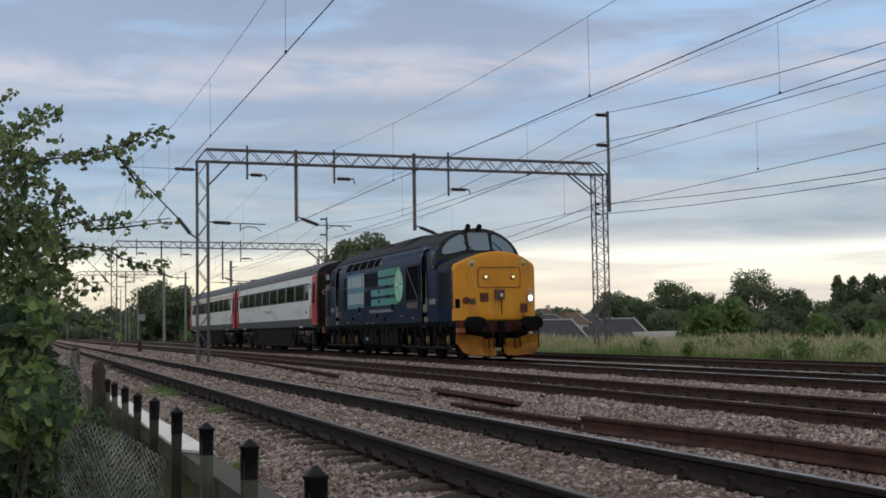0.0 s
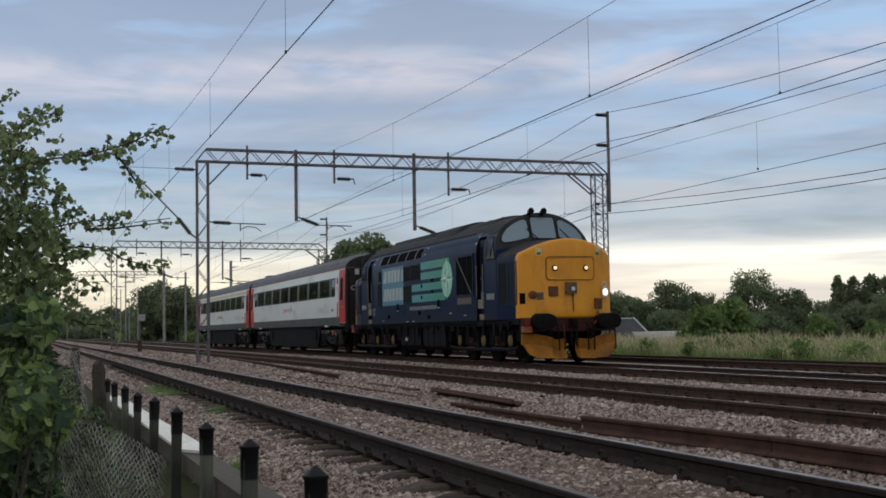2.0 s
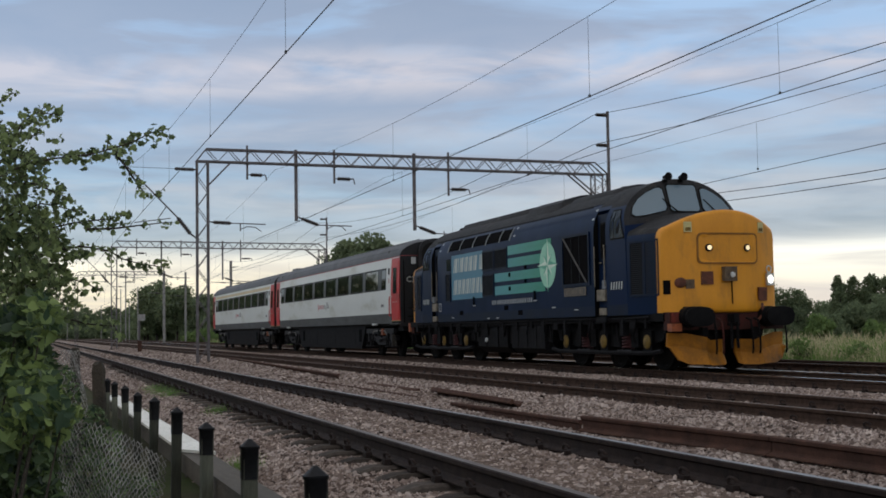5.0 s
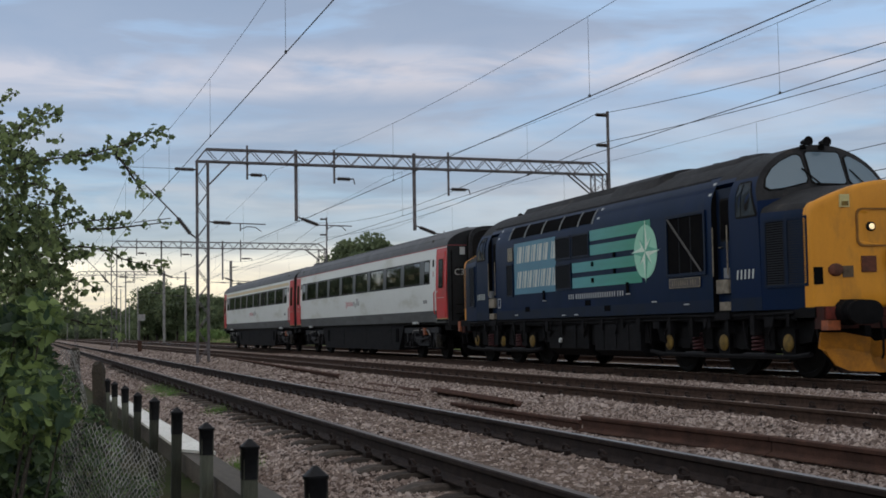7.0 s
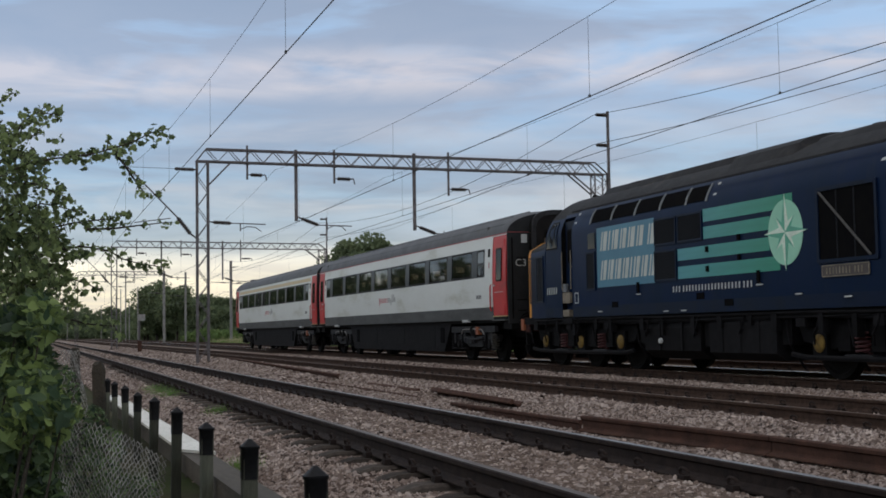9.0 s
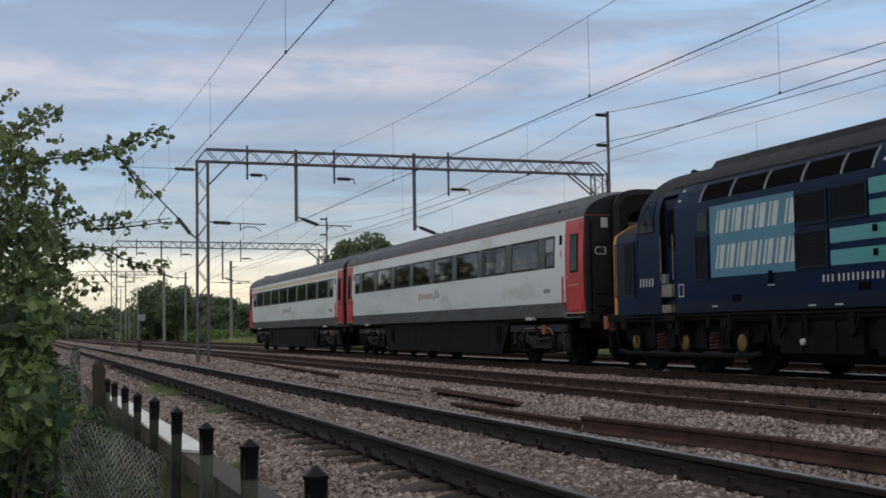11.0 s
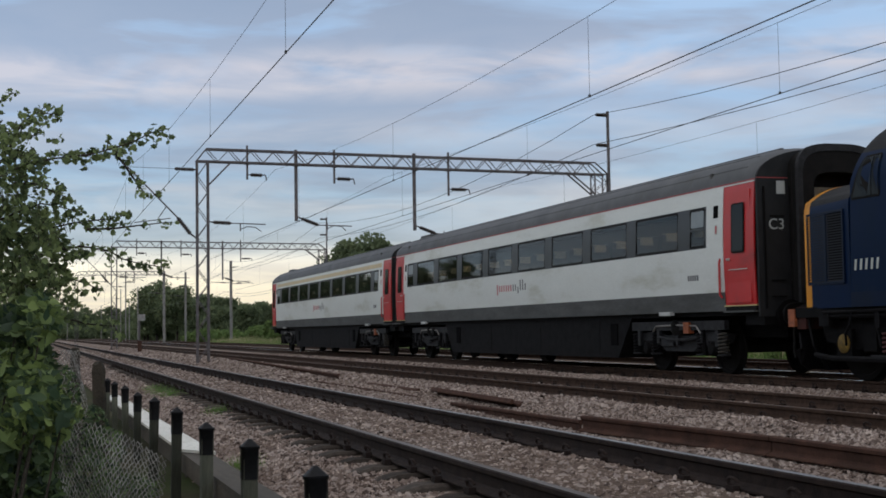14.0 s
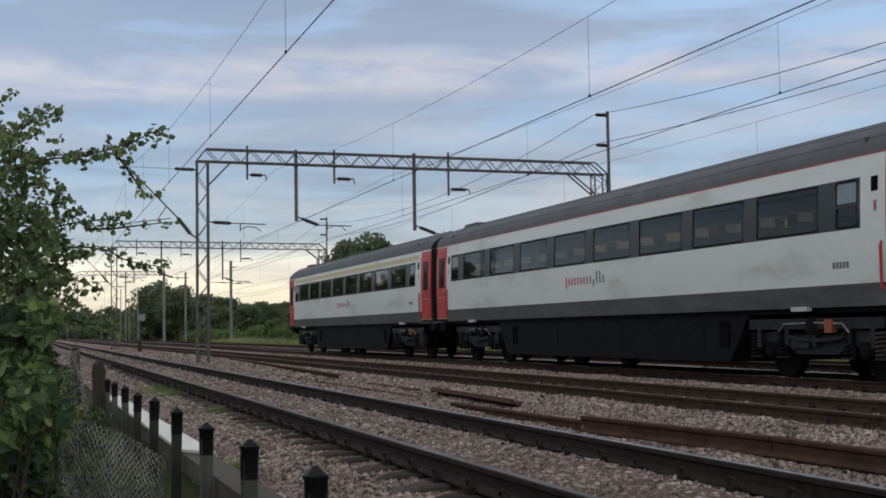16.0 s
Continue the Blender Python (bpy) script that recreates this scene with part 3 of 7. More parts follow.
# ---- the train ----
BLUE = surface("dark_blue_paint", (0.002, 0.0105, 0.041), (0.003, 0.0115, 0.034), 1.2, 0.34, 0.0, spec=0.06, fine=30, rough2=0.42, spot=(0.014, 0.020, 0.034), spot_at=(0.56, 0.85), spot_scale=1.6, stretch=(1, 1, 0.35), grain=(0.96, 1.03))
# lower body blue: grime, with the dark ground's reflection put into the colour
BLUE_LOW = surface("grimy_darkened_blue_paint", (0.003, 0.010, 0.031), (0.005, 0.010, 0.022), 1.8, 0.45, 0.0, spec=0.1, fine=30, stretch=(1, 1, 0.4), grain=(0.96, 1.03))
NOSE_YELLOW = surface("grimy_yellow_paint", (0.63, 0.265, 0.016), (0.54, 0.22, 0.014), 2.0, 0.45, 0.0, spec=0.3, fine=40, spot=(0.27, 0.13, 0.025), spot_at=(0.53, 0.80), spot_scale=2.4, stretch=(1, 1, 0.35), grain=(0.96, 1.03))
PLOUGH_YELLOW = surface("scraped_yellow_steel", (0.30, 0.115, 0.006), (0.17, 0.066, 0.006), 3.0, 0.6, 0.1, spec=0.2, fine=50, spot=(0.06, 0.035, 0.015), spot_at=(0.52, 0.72), spot_scale=2.5)
LOCO_ROOF = surface("sooty_roof_paint", (0.026, 0.026, 0.028), (0.013, 0.013, 0.015), 2.2, 0.75, 0.3, spec=0.2, fine=30, spot=(0.055, 0.048, 0.042), spot_scale=2.0)
GRIME = surface("oily_black_steel", (0.004, 0.004, 0.0045), (0.008, 0.0075, 0.008), 5.0, 0.65, 0.2, spec=0.06, fine=40)
SPRING_STEEL = surface("worn_spring_steel", (0.062, 0.055, 0.046), (0.028, 0.025, 0.022), 9.0, 0.6, 0.1, spec=0.2)
BOGIE_GREY = surface("dusty_grey_steel", (0.027, 0.0275, 0.031), (0.012, 0.012, 0.0135), 6.0, 0.65, 0.2, spec=0.2, fine=40)
GRIME_BROWN = surface("brake_dust_steel", (0.0115, 0.0112, 0.0125), (0.006, 0.006, 0.007), 5.0, 0.75, 0.2, spec=0.08, fine=40)
SLAT_GREY = surface("dusty_slats", (0.016, 0.018, 0.022), (0.010, 0.011, 0.014), 4.0, 0.7, 0.0, spec=0.1)
BLACK = surface("dark_opening", (0.004, 0.004, 0.005), (0.006, 0.006, 0.006), 5.0, 0.95, 0.0, spec=0.04)
RUBBER = surface("black_rubber", (0.008, 0.008, 0.008), (0.012, 0.011, 0.011), 6.0, 0.85, 0.0, spec=0.12)
WHEEL_STEEL = surface("wheel_steel", (0.010, 0.009, 0.009), (0.006, 0.006, 0.006), 6.0, 0.8, 0.1, 0.0, spec=0.08)
TREAD = plain("bright_tread", (0.4, 0.4, 0.4), 0.3, 0.9)
AXLE_YELLOW = surface("axlebox_yellow", (0.19, 0.12, 0.026), (0.09, 0.06, 0.02), 9.0, 0.6, 0.1, spec=0.2)
SPRING_RED = plain("spring_red", (0.055, 0.010, 0.012), 0.7)
BEAM_RED = surface("faded_red_beam", (0.17, 0.032, 0.022), (0.09, 0.025, 0.02), 9.0, 0.7, 0.1, spec=0.2)
BEAM_DARK = surface("grimy_red_beam", (0.060, 0.016, 0.013), (0.030, 0.016, 0.014), 5.0, 0.75, 0.1, spec=0.15)
ORANGE = surface("orange_pipe_cock", (0.33, 0.085, 0.025), (0.17, 0.05, 0.02), 12.0, 0.6, 0.1)
PANEL_BLUE = surface("pale_blue_panel", (0.055, 0.185, 0.265), (0.046, 0.155, 0.23), 1.5, 0.45, 0.02, fine=30, grain=(0.96, 1.03))
LETTER = surface("white_lettering", (0.50, 0.53, 0.50), (0.40, 0.43, 0.40), 3.0, 0.5, 0.02, grain=(0.96, 1.03))
PALE_MARK = plain("grey_white_marking", (0.45, 0.47, 0.47), 0.6)
MINT = surface("mint_green_disc", (0.30, 0.60, 0.44), (0.24, 0.52, 0.38), 2.0, 0.45, 0.02, grain=(0.96, 1.03))
STAR_WHITE = plain("pale_star", (0.66, 0.78, 0.66), 0.5)
STAR_GREEN = plain("green_star_shade", (0.10, 0.38, 0.26), 0.5)
CAB_GLASS = glass_pane("cab_glass", (0.012, 0.016, 0.02), 0.08, 0.3, 1.22)
# the sky's pale reflection in the windscreens is put into their base colour
SCREEN_GLASS = glass_pane("sky_pale_windscreen_glass", (0.12, 0.17, 0.21), 0.10)
LAMP_WHITE = glow("lit_marker_lamp", (1.0, 0.78, 0.46), 0.75)
LAMP_HEAD = glow("lit_headlamp", (1.0, 0.95, 0.85), 2.5)
LAMP_SHELL = plain("lamp_shell", (0.55, 0.55, 0.53), 0.35, 0.5)
DUSTY_BAR = plain("dusty_bar", (0.065, 0.062, 0.06), 0.7)
WINDOW_BAR = plain("worn_grey_bar", (0.16, 0.17, 0.18), 0.6)
FLASH_CREAM = plain("faded_warning_plate", (0.50, 0.44, 0.20), 0.6)
SEAM_BROWN = plain("grimy_seam", (0.20, 0.085, 0.012), 0.8)
BOX_BROWN = surface("scuffed_brown_box", (0.13, 0.09, 0.055), (0.06, 0.042, 0.030), 8.0, 0.7, 0.1, spec=0.2)
SOCKET_RED = surface("rust_red_socket", (0.13, 0.045, 0.028), (0.07, 0.03, 0.02), 8.0, 0.7, 0.1, spec=0.2)
STEP_TAN = surface("worn_step_metal", (0.24, 0.21, 0.165), (0.13, 0.115, 0.09), 9.0, 0.7, 0.1, spec=0.2)
PLATE = plain("cast_nameplate", (0.05, 0.035, 0.03), 0.4)


def stripe_paint():
    """Stripes that run from pale blue to green along the body."""
    m = bpy.data.materials.new("blue_to_green_paint")
    m.use_nodes = True
    nt = m.node_tree
    N, L = nt.nodes.new, nt.links.new
    tc, sep, mr, cr, ns = N("ShaderNodeTexCoord"), N("ShaderNodeSeparateXYZ"), N("ShaderNodeMapRange"), N("ShaderNodeValToRGB"), N("ShaderNodeTexNoise")
    L(tc.outputs["Object"], sep.inputs[0])
    L(sep.outputs[0], mr.inputs[0])
    mr.inputs[1].default_value, mr.inputs[2].default_value = -10.0, -6.2
    e = cr.color_ramp.elements
    e[0].color, e[1].color = (0.085, 0.32, 0.36, 1), (0.025, 0.27, 0.16, 1)
    L(mr.outputs[0], cr.inputs[0])
    ns.inputs["Scale"].default_value = 3.0
    mx = N("ShaderNodeMix")
    mx.data_type, mx.blend_type = "RGBA", "MULTIPLY"
    mx.inputs[0].default_value = 0.35
    L(cr.outputs[0], mx.inputs[6])
    L(ns.outputs["Fac"], mx.inputs[7])
    b = nt.nodes["Principled BSDF"]
    L(mx.outputs[2], b.inputs["Base Color"])
    b.inputs["Roughness"].default_value = 0.45
    return m


STRIPE = stripe_paint()


def arch(hw, zb, zs, zc, n=24, power=2.0):
    """Half-section of a body: upright sides to zs, then a curve to the crown zc. Gives (y, z) all round."""
    pts = [(-hw, zb), (-hw, zb + 0.22)]
    for i in range(n + 1):
        a = math.pi * i / n
        c, s = math.cos(a), math.sin(a)
        pts.append((-hw * math.copysign(abs(c) ** (2 / power), c), zs + (zc - zs) * abs(s) ** (2 / power)))
    pts += [(hw, zb + 0.22), (hw, zb)]
    return pts


def nose_section(hw, zb, zs, zc, r=0.13, n=18):
    """Upright sides, a tight shoulder and a shallow curve over the top. Gives (y, z) all round."""
    def top(y):
        return zc - (zc - zs) * (abs(y) / hw) ** 2
    left = [(-hw, zb), (-hw, (zb + zs) / 2), (-hw, zs - r)]
    for k in (0.3, 0.6, 0.85):
        left.append((-hw + r * (1 - math.cos(k * math.pi / 2)), zs - r + (top(hw - r) - zs + r) * math.sin(k * math.pi / 2)))
    mid = [(-(hw - r) + 2 * (hw - r) * i / n, top(-(hw - r) + 2 * (hw - r) * i / n)) for i in range(n + 1)]
    foot = [(hw * (1 - 2 * i / 12), zb) for i in range(1, 12)]
    return left + mid + [(-y, z) for y, z in left[::-1]] + foot


def slab(parent, name, mat, u0, u1, z0, z1, y0, y1, bevel=0.0, label="", shear=0.0):
    """A plate on a bodyside; u runs back from the front of its thing. shear leans its top forwards."""
    bm = bmesh.new()
    vs = box(bm, -u1, -u0, y0, y1, z0, z1)
    for v in vs:
        if v.co.z > (z0 + z1) / 2:
            v.co.x += shear
    if bevel:
        rounded(bm, bevel, 2)
    return part(name, bm, mat, parent, label)


def outline_plate(parent, name, mat, pts, y0, y1, label=""):
    """A plate with any outline, in (u, z)."""
    bm = bmesh.new()
    loft(bm, [[(-u, y, z) for u, z in pts] for y in (y0, y1)])
    return part(name, bm, mat, parent, label)


def round_rect(u0, u1, z0, z1, r, n=5):
    pts = []
    for cu, cz, a0 in ((u1 - r, z1 - r, 0), (u0 + r, z1 - r, 90), (u0 + r, z0 + r, 180), (u1 - r, z0 + r, 270)):
        for i in range(n + 1):
            a = radians(a0 + 90 * i / n)
            pts.append((cu + r * math.cos(a), cz + r * math.sin(a)))
    return pts


def dense(pts, n=6):
    """The same outline with each side cut into n, so that it can bend."""
    return [(a[0] + (b[0] - a[0]) * k / n, a[1] + (b[1] - a[1]) * k / n) for a, b in zip(pts, pts[1:] + pts[:1]) for k in range(n)]


def frame_plate(parent, name, mat, outer, inner, y0, y1, label=""):
    """A flat frame between two outlines with the same number of points."""
    bm = bmesh.new()
    o0, i0 = ring(bm, [(-u, y0, z) for u, z in outer]), ring(bm, [(-u, y0, z) for u, z in inner])
    o1, i1 = ring(bm, [(-u, y1, z) for u, z in outer]), ring(bm, [(-u, y1, z) for u, z in inner])
    for a, b in ((o0, i0), (i0, i1), (i1, o1), (o1, o0)):
        bridge(bm, a, b)
    return part(name, bm, mat, parent, label)


SLATS = {}


def louvre(parent, u0, u1, z0, z1, y, n, mat=None, label="dark slatted grille"):
    """A grille let into the bodyside: a dark plate, a thin rim and sloping slats."""
    p = slab(parent, "grille", BLACK, u0, u1, z0, z1, y - 0.004, y + 0.002, 0, label)
    frame_plate(p, "rim", mat or BLUE_LOW, round_rect(u0 - 0.02, u1 + 0.02, z0 - 0.02, z1 + 0.02, 0.015, 2), round_rect(u0 + 0.02, u1 - 0.02, z0 + 0.02, z1 - 0.02, 0.01, 2), y - 0.02, y - 0.002)
    key = (round(u1 - u0, 3), round((z1 - z0) / n, 4))
    if key not in SLATS:
        h = (z1 - z0 - 0.04) / n
        bm = bmesh.new()
        loft(bm, [[(x, -0.014, 0), (x, -0.010, 0), (x, 0.006, h * 0.75), (x, 0.002, h * 0.75)] for x in (-(u1 - u0) / 2 + 0.02, (u1 - u0) / 2 - 0.02)])
        SLATS[key] = mesh_of("slat", bm, SLAT_GREY if mat is None else mat)
    for i in range(n):
        part("slat", SLATS[key], None, p, at=pose(-(u0 + u1) / 2, y - 0.004, z0 + 0.02 + (z1 - z0 - 0.04) * i / n))
    return p


def letters(parent, mat, u0, u1, z0, z1, y, widths, label="", shear=0.06, name="lettering_bar"):
    """A row of plain slanted bars, as wide as the letters that they stand for; a large letter is two strokes."""
    total = sum(abs(w) for w in widths)
    u = u1
    lean = shear * (z1 - z0) / 0.4
    stroke = (z1 - z0) * 0.15
    for w in widths:
        du = (u1 - u0) * abs(w) / total
        if w > 0:
            bm = bmesh.new()
            x0, x1 = -u + du * 0.08, -u + du * 0.80
            if w < 0.5 or z1 - z0 < 0.2:
                spans = [(x0, x0 + (stroke if w < 0.5 else (x1 - x0) * 0.5), z0, z1)]
            else:
                spans = [(x0, x0 + stroke, z0, z1), (x0 + 1.9 * stroke, x1, z0, z1)]
            for a, b, c, d in spans:
                for v in box(bm, a, b, y - 0.003, y + 0.001, c, d):
                    v.co.x += lean * (v.co.z - z0) / (z1 - z0)
            part(name, bm, mat, parent, label)
        u -= du


WHEELS = []


def wheelset(parent, x, r, name="wheelset"):
    bm = bmesh.new()
    to_y = Matrix.Rotation(radians(90), 4, "X")
    tube(bm, (0, -1.0, 0), (0, 1.0, 0), 0.085, n=12)
    for s in (-1, 1):
        prof = [(0.09, 0.69), (0.17, 0.66), (0.18, 0.70), (r * 0.82, 0.715), (r * 0.86, 0.69), (r + 0.028, 0.688), (r + 0.028, 0.715), (r, 0.73), (r - 0.004, 0.815), (r * 0.86, 0.818), (r * 0.82, 0.79), (0.2, 0.80), (0.17, 0.84), (0.09, 0.84)]
        rs = [[Vector((rr * math.cos(k * 6.28318 / 28), s * yy, rr * math.sin(k * 6.28318 / 28))) for k in range(28)] for rr, yy in prof]
        loft(bm, rs, caps=False)
    for f in bm.faces:
        c = f.calc_center_median()
        d = math.hypot(c.x, c.z)
        f.material_index = 1 if d > r - 0.003 and 0.73 < abs(c.y) < 0.815 else 0
    w = part(name, bm, (WHEEL_STEEL, TREAD), parent, smooth=40, at=pose(x, 0, r))
    WHEELS.append((w, x, r))
    return w


def coil(bm, x, y, z0, z1, r, turns=5, wire=0.02):
    """A coil spring: one wire wound about an upright axis."""
    n = turns * 9
    rings = []
    for i in range(n + 1):
        a = i * 2 * math.pi / 9
        c = Vector((x + r * math.cos(a), y + r * math.sin(a), z0 + (z1 - z0) * i / n))
        out = Vector((math.cos(a), math.sin(a), 0))
        rings.append([c + out * (wire * math.cos(k * 1.0472)) + Vector((0, 0, wire * math.sin(k * 1.0472))) for k in range(6)])
    loft(bm, rings)


def loco_bogie(parent, xc):
    """Three-axle bogie: cast frame, axleboxes with yellow covers, red coil springs, brake gear."""
    bm = bmesh.new()
    for s in (-1, 1):
        y0, y1 = (s * 1.10, s * 0.94) if s < 0 else (0.94, 1.10)
        prof = [(-2.75, 0.92), (-2.6, 0.60), (-1.75, 0.48), (-1.4, 0.72), (-0.7, 0.72), (-0.35, 0.48), (0.35, 0.48), (0.7, 0.72), (1.4, 0.72), (1.75, 0.48), (2.6, 0.60), (2.75, 0.92), (1.2, 0.98), (0, 1.02), (-1.2, 0.98)]
        loft(bm, [[(x, y, z) for x, z in prof] for y in (y0, y1)])
    for x in (-2.65, -1.03, 1.03, 2.65):
        box(bm, x - 0.12, x + 0.12, -1.0, 1.0, 0.62, 0.92)
    rounded(bm, 0.02, 1)
    b = part("bogie", bm, GRIME, parent, "black oily three-axle bogie", at=pose(xc, 0, 0))
    for ax in (-2.057, 0.0, 2.057):
        wheelset(b, ax, 0.572)
        for s in (-1, 1):
            bm = bmesh.new()
            box(bm, ax - 0.19, ax + 0.19, s * 1.06 - 0.11, s * 1.06 + 0.11, 0.36, 0.80)
            rounded(bm, 0.03, 2)
            a = part("axlebox", bm, GRIME, b)
            bm = bmesh.new()
            m = pose(ax, s * 1.165, 0.575, 90 if s < 0 else -90)
            lathe(bm, ((0.0, 0.05), (0.10, 0.045), (0.145, 0.02), (0.15, -0.01)), 18, m)
            part("axlebox_cover", bm, AXLE_YELLOW, a, "yellow axlebox cover", smooth=50)
    for x in (-1.03, 1.03):
        for s in (-1, 1):
            bm = bmesh.new()
            coil(bm, x, s * 1.09, 0.42, 0.74, 0.115, 5, 0.02)
            part("spring", bm, SPRING_RED, b, "red coil spring", smooth=60)
            bm = bmesh.new()
            box(bm, x - 0.34, x + 0.34, s * 1.09 - 0.11, s * 1.09 + 0.11, 0.33, 0.41)
            rounded(bm, 0.02, 1)
            part("spring_plank", bm, BOGIE_GREY, b)
            for q in (-1, 1):
                bm = bmesh.new()
                box(bm, x + q * 0.42 - 0.16, x + q * 0.42 + 0.16, s * 1.10 - 0.05, s * 1.10 + 0.05, 0.46, 0.86)
                rounded(bm, 0.03, 2)
                part("brake_cylinder", bm, GRIME, b)
    for s in (-1, 1):
        bm = bmesh.new()
        for x in (-2.9, -1.2, 0.75, 2.9):
            rod(bm, (x, s * 1.22, 0.95), (x + 0.08, s * 1.2, 0.55), (x + 0.02, s * 0.9, 0.16), r=0.022)
        limb(bm, [(-2.75, s * 1.21, 0.40), (-2.3, s * 1.21, 0.35), (0.0, s * 1.21, 0.34), (2.3, s * 1.21, 0.35), (2.75, s * 1.21, 0.40)], 0.045, 0.045, 6)
        for x in (-2.35, -0.35, 1.7):
            box(bm, x - 0.16, x + 0.10, s * 1.2 - 0.1, s * 1.2 + 0.1, 0.84, 1.0)
        part("brake_gear", bm, GRIME_BROWN, b)
    return b


def nose_front(y):
    """How far back from the front the nose's face lies; its middle stands forward."""
    return 0.70 - 0.35 * (1 - min(1.0, abs(y) / 1.22) ** 2.5)


def seated(bm):
    """Move fittings drawn on a flatter face back onto the bowed nose."""
    for v in bm.verts:
        y = min(1.22, max(-1.22, v.co.y))
        v.co.x -= nose_front(y) - (0.42 - 0.10 * (1 - (y / 1.35) ** 2))
    return bm


def loco_cab(parent, m, lit):
    """One end: nose, cab with raked wrap-round windscreen, buffers, plough and lamps. Built facing +x with the buffers at x = 0."""
    side = -1.352
    # nose, narrower and bowed in front, with soft edges
    bm = bmesh.new()
    rings = []
    for hw, zs, zc, zb, back in ((1.19, 2.67, 3.07, 1.20, 0.0), (1.235, 2.71, 3.11, 1.15, 0.02), (1.255, 2.74, 3.14, 1.13, 0.06), (1.265, 2.74, 3.14, 1.12, 0.22)):
        rings.append([(-(nose_front(y * 1.22 / hw) + back), y, z) for y, z in nose_section(hw, zb, zs, zc)])
    for u, hw, zs, zc in ((1.0, 1.275, 2.745, 3.145), (1.5, 1.31, 2.755, 3.17), (2.05, 1.348, 2.77, 3.22)):
        rings.append([(-u, y, z) for y, z in nose_section(hw, 1.12, zs, zc)])
    rs = loft(bm, rings, caps=False)
    bm.faces.new(rs[-1])
    last = rs[0]
    for k in (0.75, 0.5, 0.25):
        nxt = ring(bm, [(-nose_front(y * k), y * k, 1.9 + (z - 1.9) * k) for y, z in nose_section(1.19, 1.20, 2.67, 3.07)])
        bridge(bm, last, nxt)
        last = nxt
    bm.faces.new(last)
    for f in bm.faces:
        c = f.calc_center_median()
        f.material_index = 1 if c.x > -(nose_front(min(1.22, abs(c.y))) + 0.19) and c.x > -1.0 else (2 if c.z > 2.70 else 0)
    nose = part("nose", bm, (BLUE, NOSE_YELLOW, LOCO_ROOF), parent, "dark blue nose with a grimy yellow front", smooth=50, at=m)

    # cab behind the nose
    def face(y, z):
        return 1.80 + max(0.0, z - 2.8) * 0.42 + 0.20 * (y / 1.2) ** 2

    prof = arch(1.35, 1.12, 2.95, 3.96, 28)
    bm = bmesh.new()
    front = [(-face(y, z), y, z) for y, z in prof]
    rs = loft(bm, [front, [(-2.62, y, z) for y, z in prof], [(-3.05, y, z) for y, z in prof]], caps=False)
    bm.faces.new(rs[-1])
    last = rs[0]
    for k in (0.82, 0.62, 0.4):
        nxt = ring(bm, [(-face(y * k, 3.1 + (z - 3.1) * k), y * k, 3.1 + (z - 3.1) * k) for y, z in prof])
        bridge(bm, last, nxt)
        last = nxt
    bm.faces.new(last)
    for f in bm.faces:
        c = f.calc_center_median()
        # the rear face is black, to paint in the door recess's shade
        f.material_index = 2 if len(f.verts) > 4 and c.x < -2.9 else (1 if c.z > 3.42 or (c.x > -2.25 and c.z > 2.9) else (3 if c.z < 1.4 else 0))
    cab = part("cab", bm, (BLUE, LOCO_ROOF, BLACK, BLUE_LOW), parent, "dark blue cab with a sooty roof", smooth=45, at=m)

    def on_face(name, pts, out, mat, par, label=""):
        b = bmesh.new()
        loft(b, [[(-(face(y, z) - o), y, z) for y, z in pts] for o in (-0.03, out)])
        return part(name, b, mat, par, label)

    def shrunk(pts, d):
        cy, cz = sum(p[0] for p in pts) / len(pts), sum(p[1] for p in pts) / len(pts)
        return [(y + (cy - y) * d, z + (cz - z) * d) for y, z in pts]

    left = [(-1.16, 3.20), (-1.12, 3.34), (-0.98, 3.52), (-0.80, 3.65), (-0.58, 3.75), (-0.50, 3.76), (-0.44, 3.72), (-0.42, 3.34), (-0.46, 3.27), (-0.9, 3.17), (-1.1, 3.15)]
    mid = [(-0.33, 3.30), (-0.33, 3.78), (-0.29, 3.82), (0.29, 3.82), (0.33, 3.78), (0.33, 3.30), (0.28, 3.26), (-0.28, 3.26)]
    for pts in (left, mid, [(-y, z) for y, z in left][::-1]):
        on_face("window_surround", [(y, z) for y, z in shrunk(pts, -0.08)], 0.014, RUBBER, cab)
        on_face("windscreen", pts, 0.020, SCREEN_GLASS, cab, "curved cab windscreen pane")
    for s in (-0.2, 0.75):
        bm = bmesh.new()
        rod(bm, (-(face(s, 3.28) - 0.05), s, 3.24), (-(face(s - 0.25, 3.55) - 0.045), s - 0.28, 3.52), r=0.012)
        part("wiper", bm, RUBBER, cab)
    # side window, door recess behind the cab, grab rails and step
    for s in (-1, 1):
        y = s * 1.352
        def wall(z):
            return s * 1.35 * math.sqrt(1 - (max(0.0, z - 2.95) / 1.01) ** 2)

        fr = dense([(2.15, 2.70), (2.80, 2.70), (2.82, 2.74), (2.82, 3.28), (2.78, 3.33), (2.44, 3.33), (2.38, 3.29), (2.13, 2.75)], 5)
        bm = bmesh.new()
        loft(bm, [[(-u, wall(z) + o * s, z) for u, z in fr] for o in (-0.03, 0.008)])
        part("window_surround", bm, RUBBER, cab)
        for ww in ([(2.18, 2.73), (2.62, 2.73), (2.62, 3.30), (2.41, 3.30)], [(2.645, 2.73), (2.79, 2.73), (2.79, 3.30), (2.645, 3.30)]):
            bm = bmesh.new()
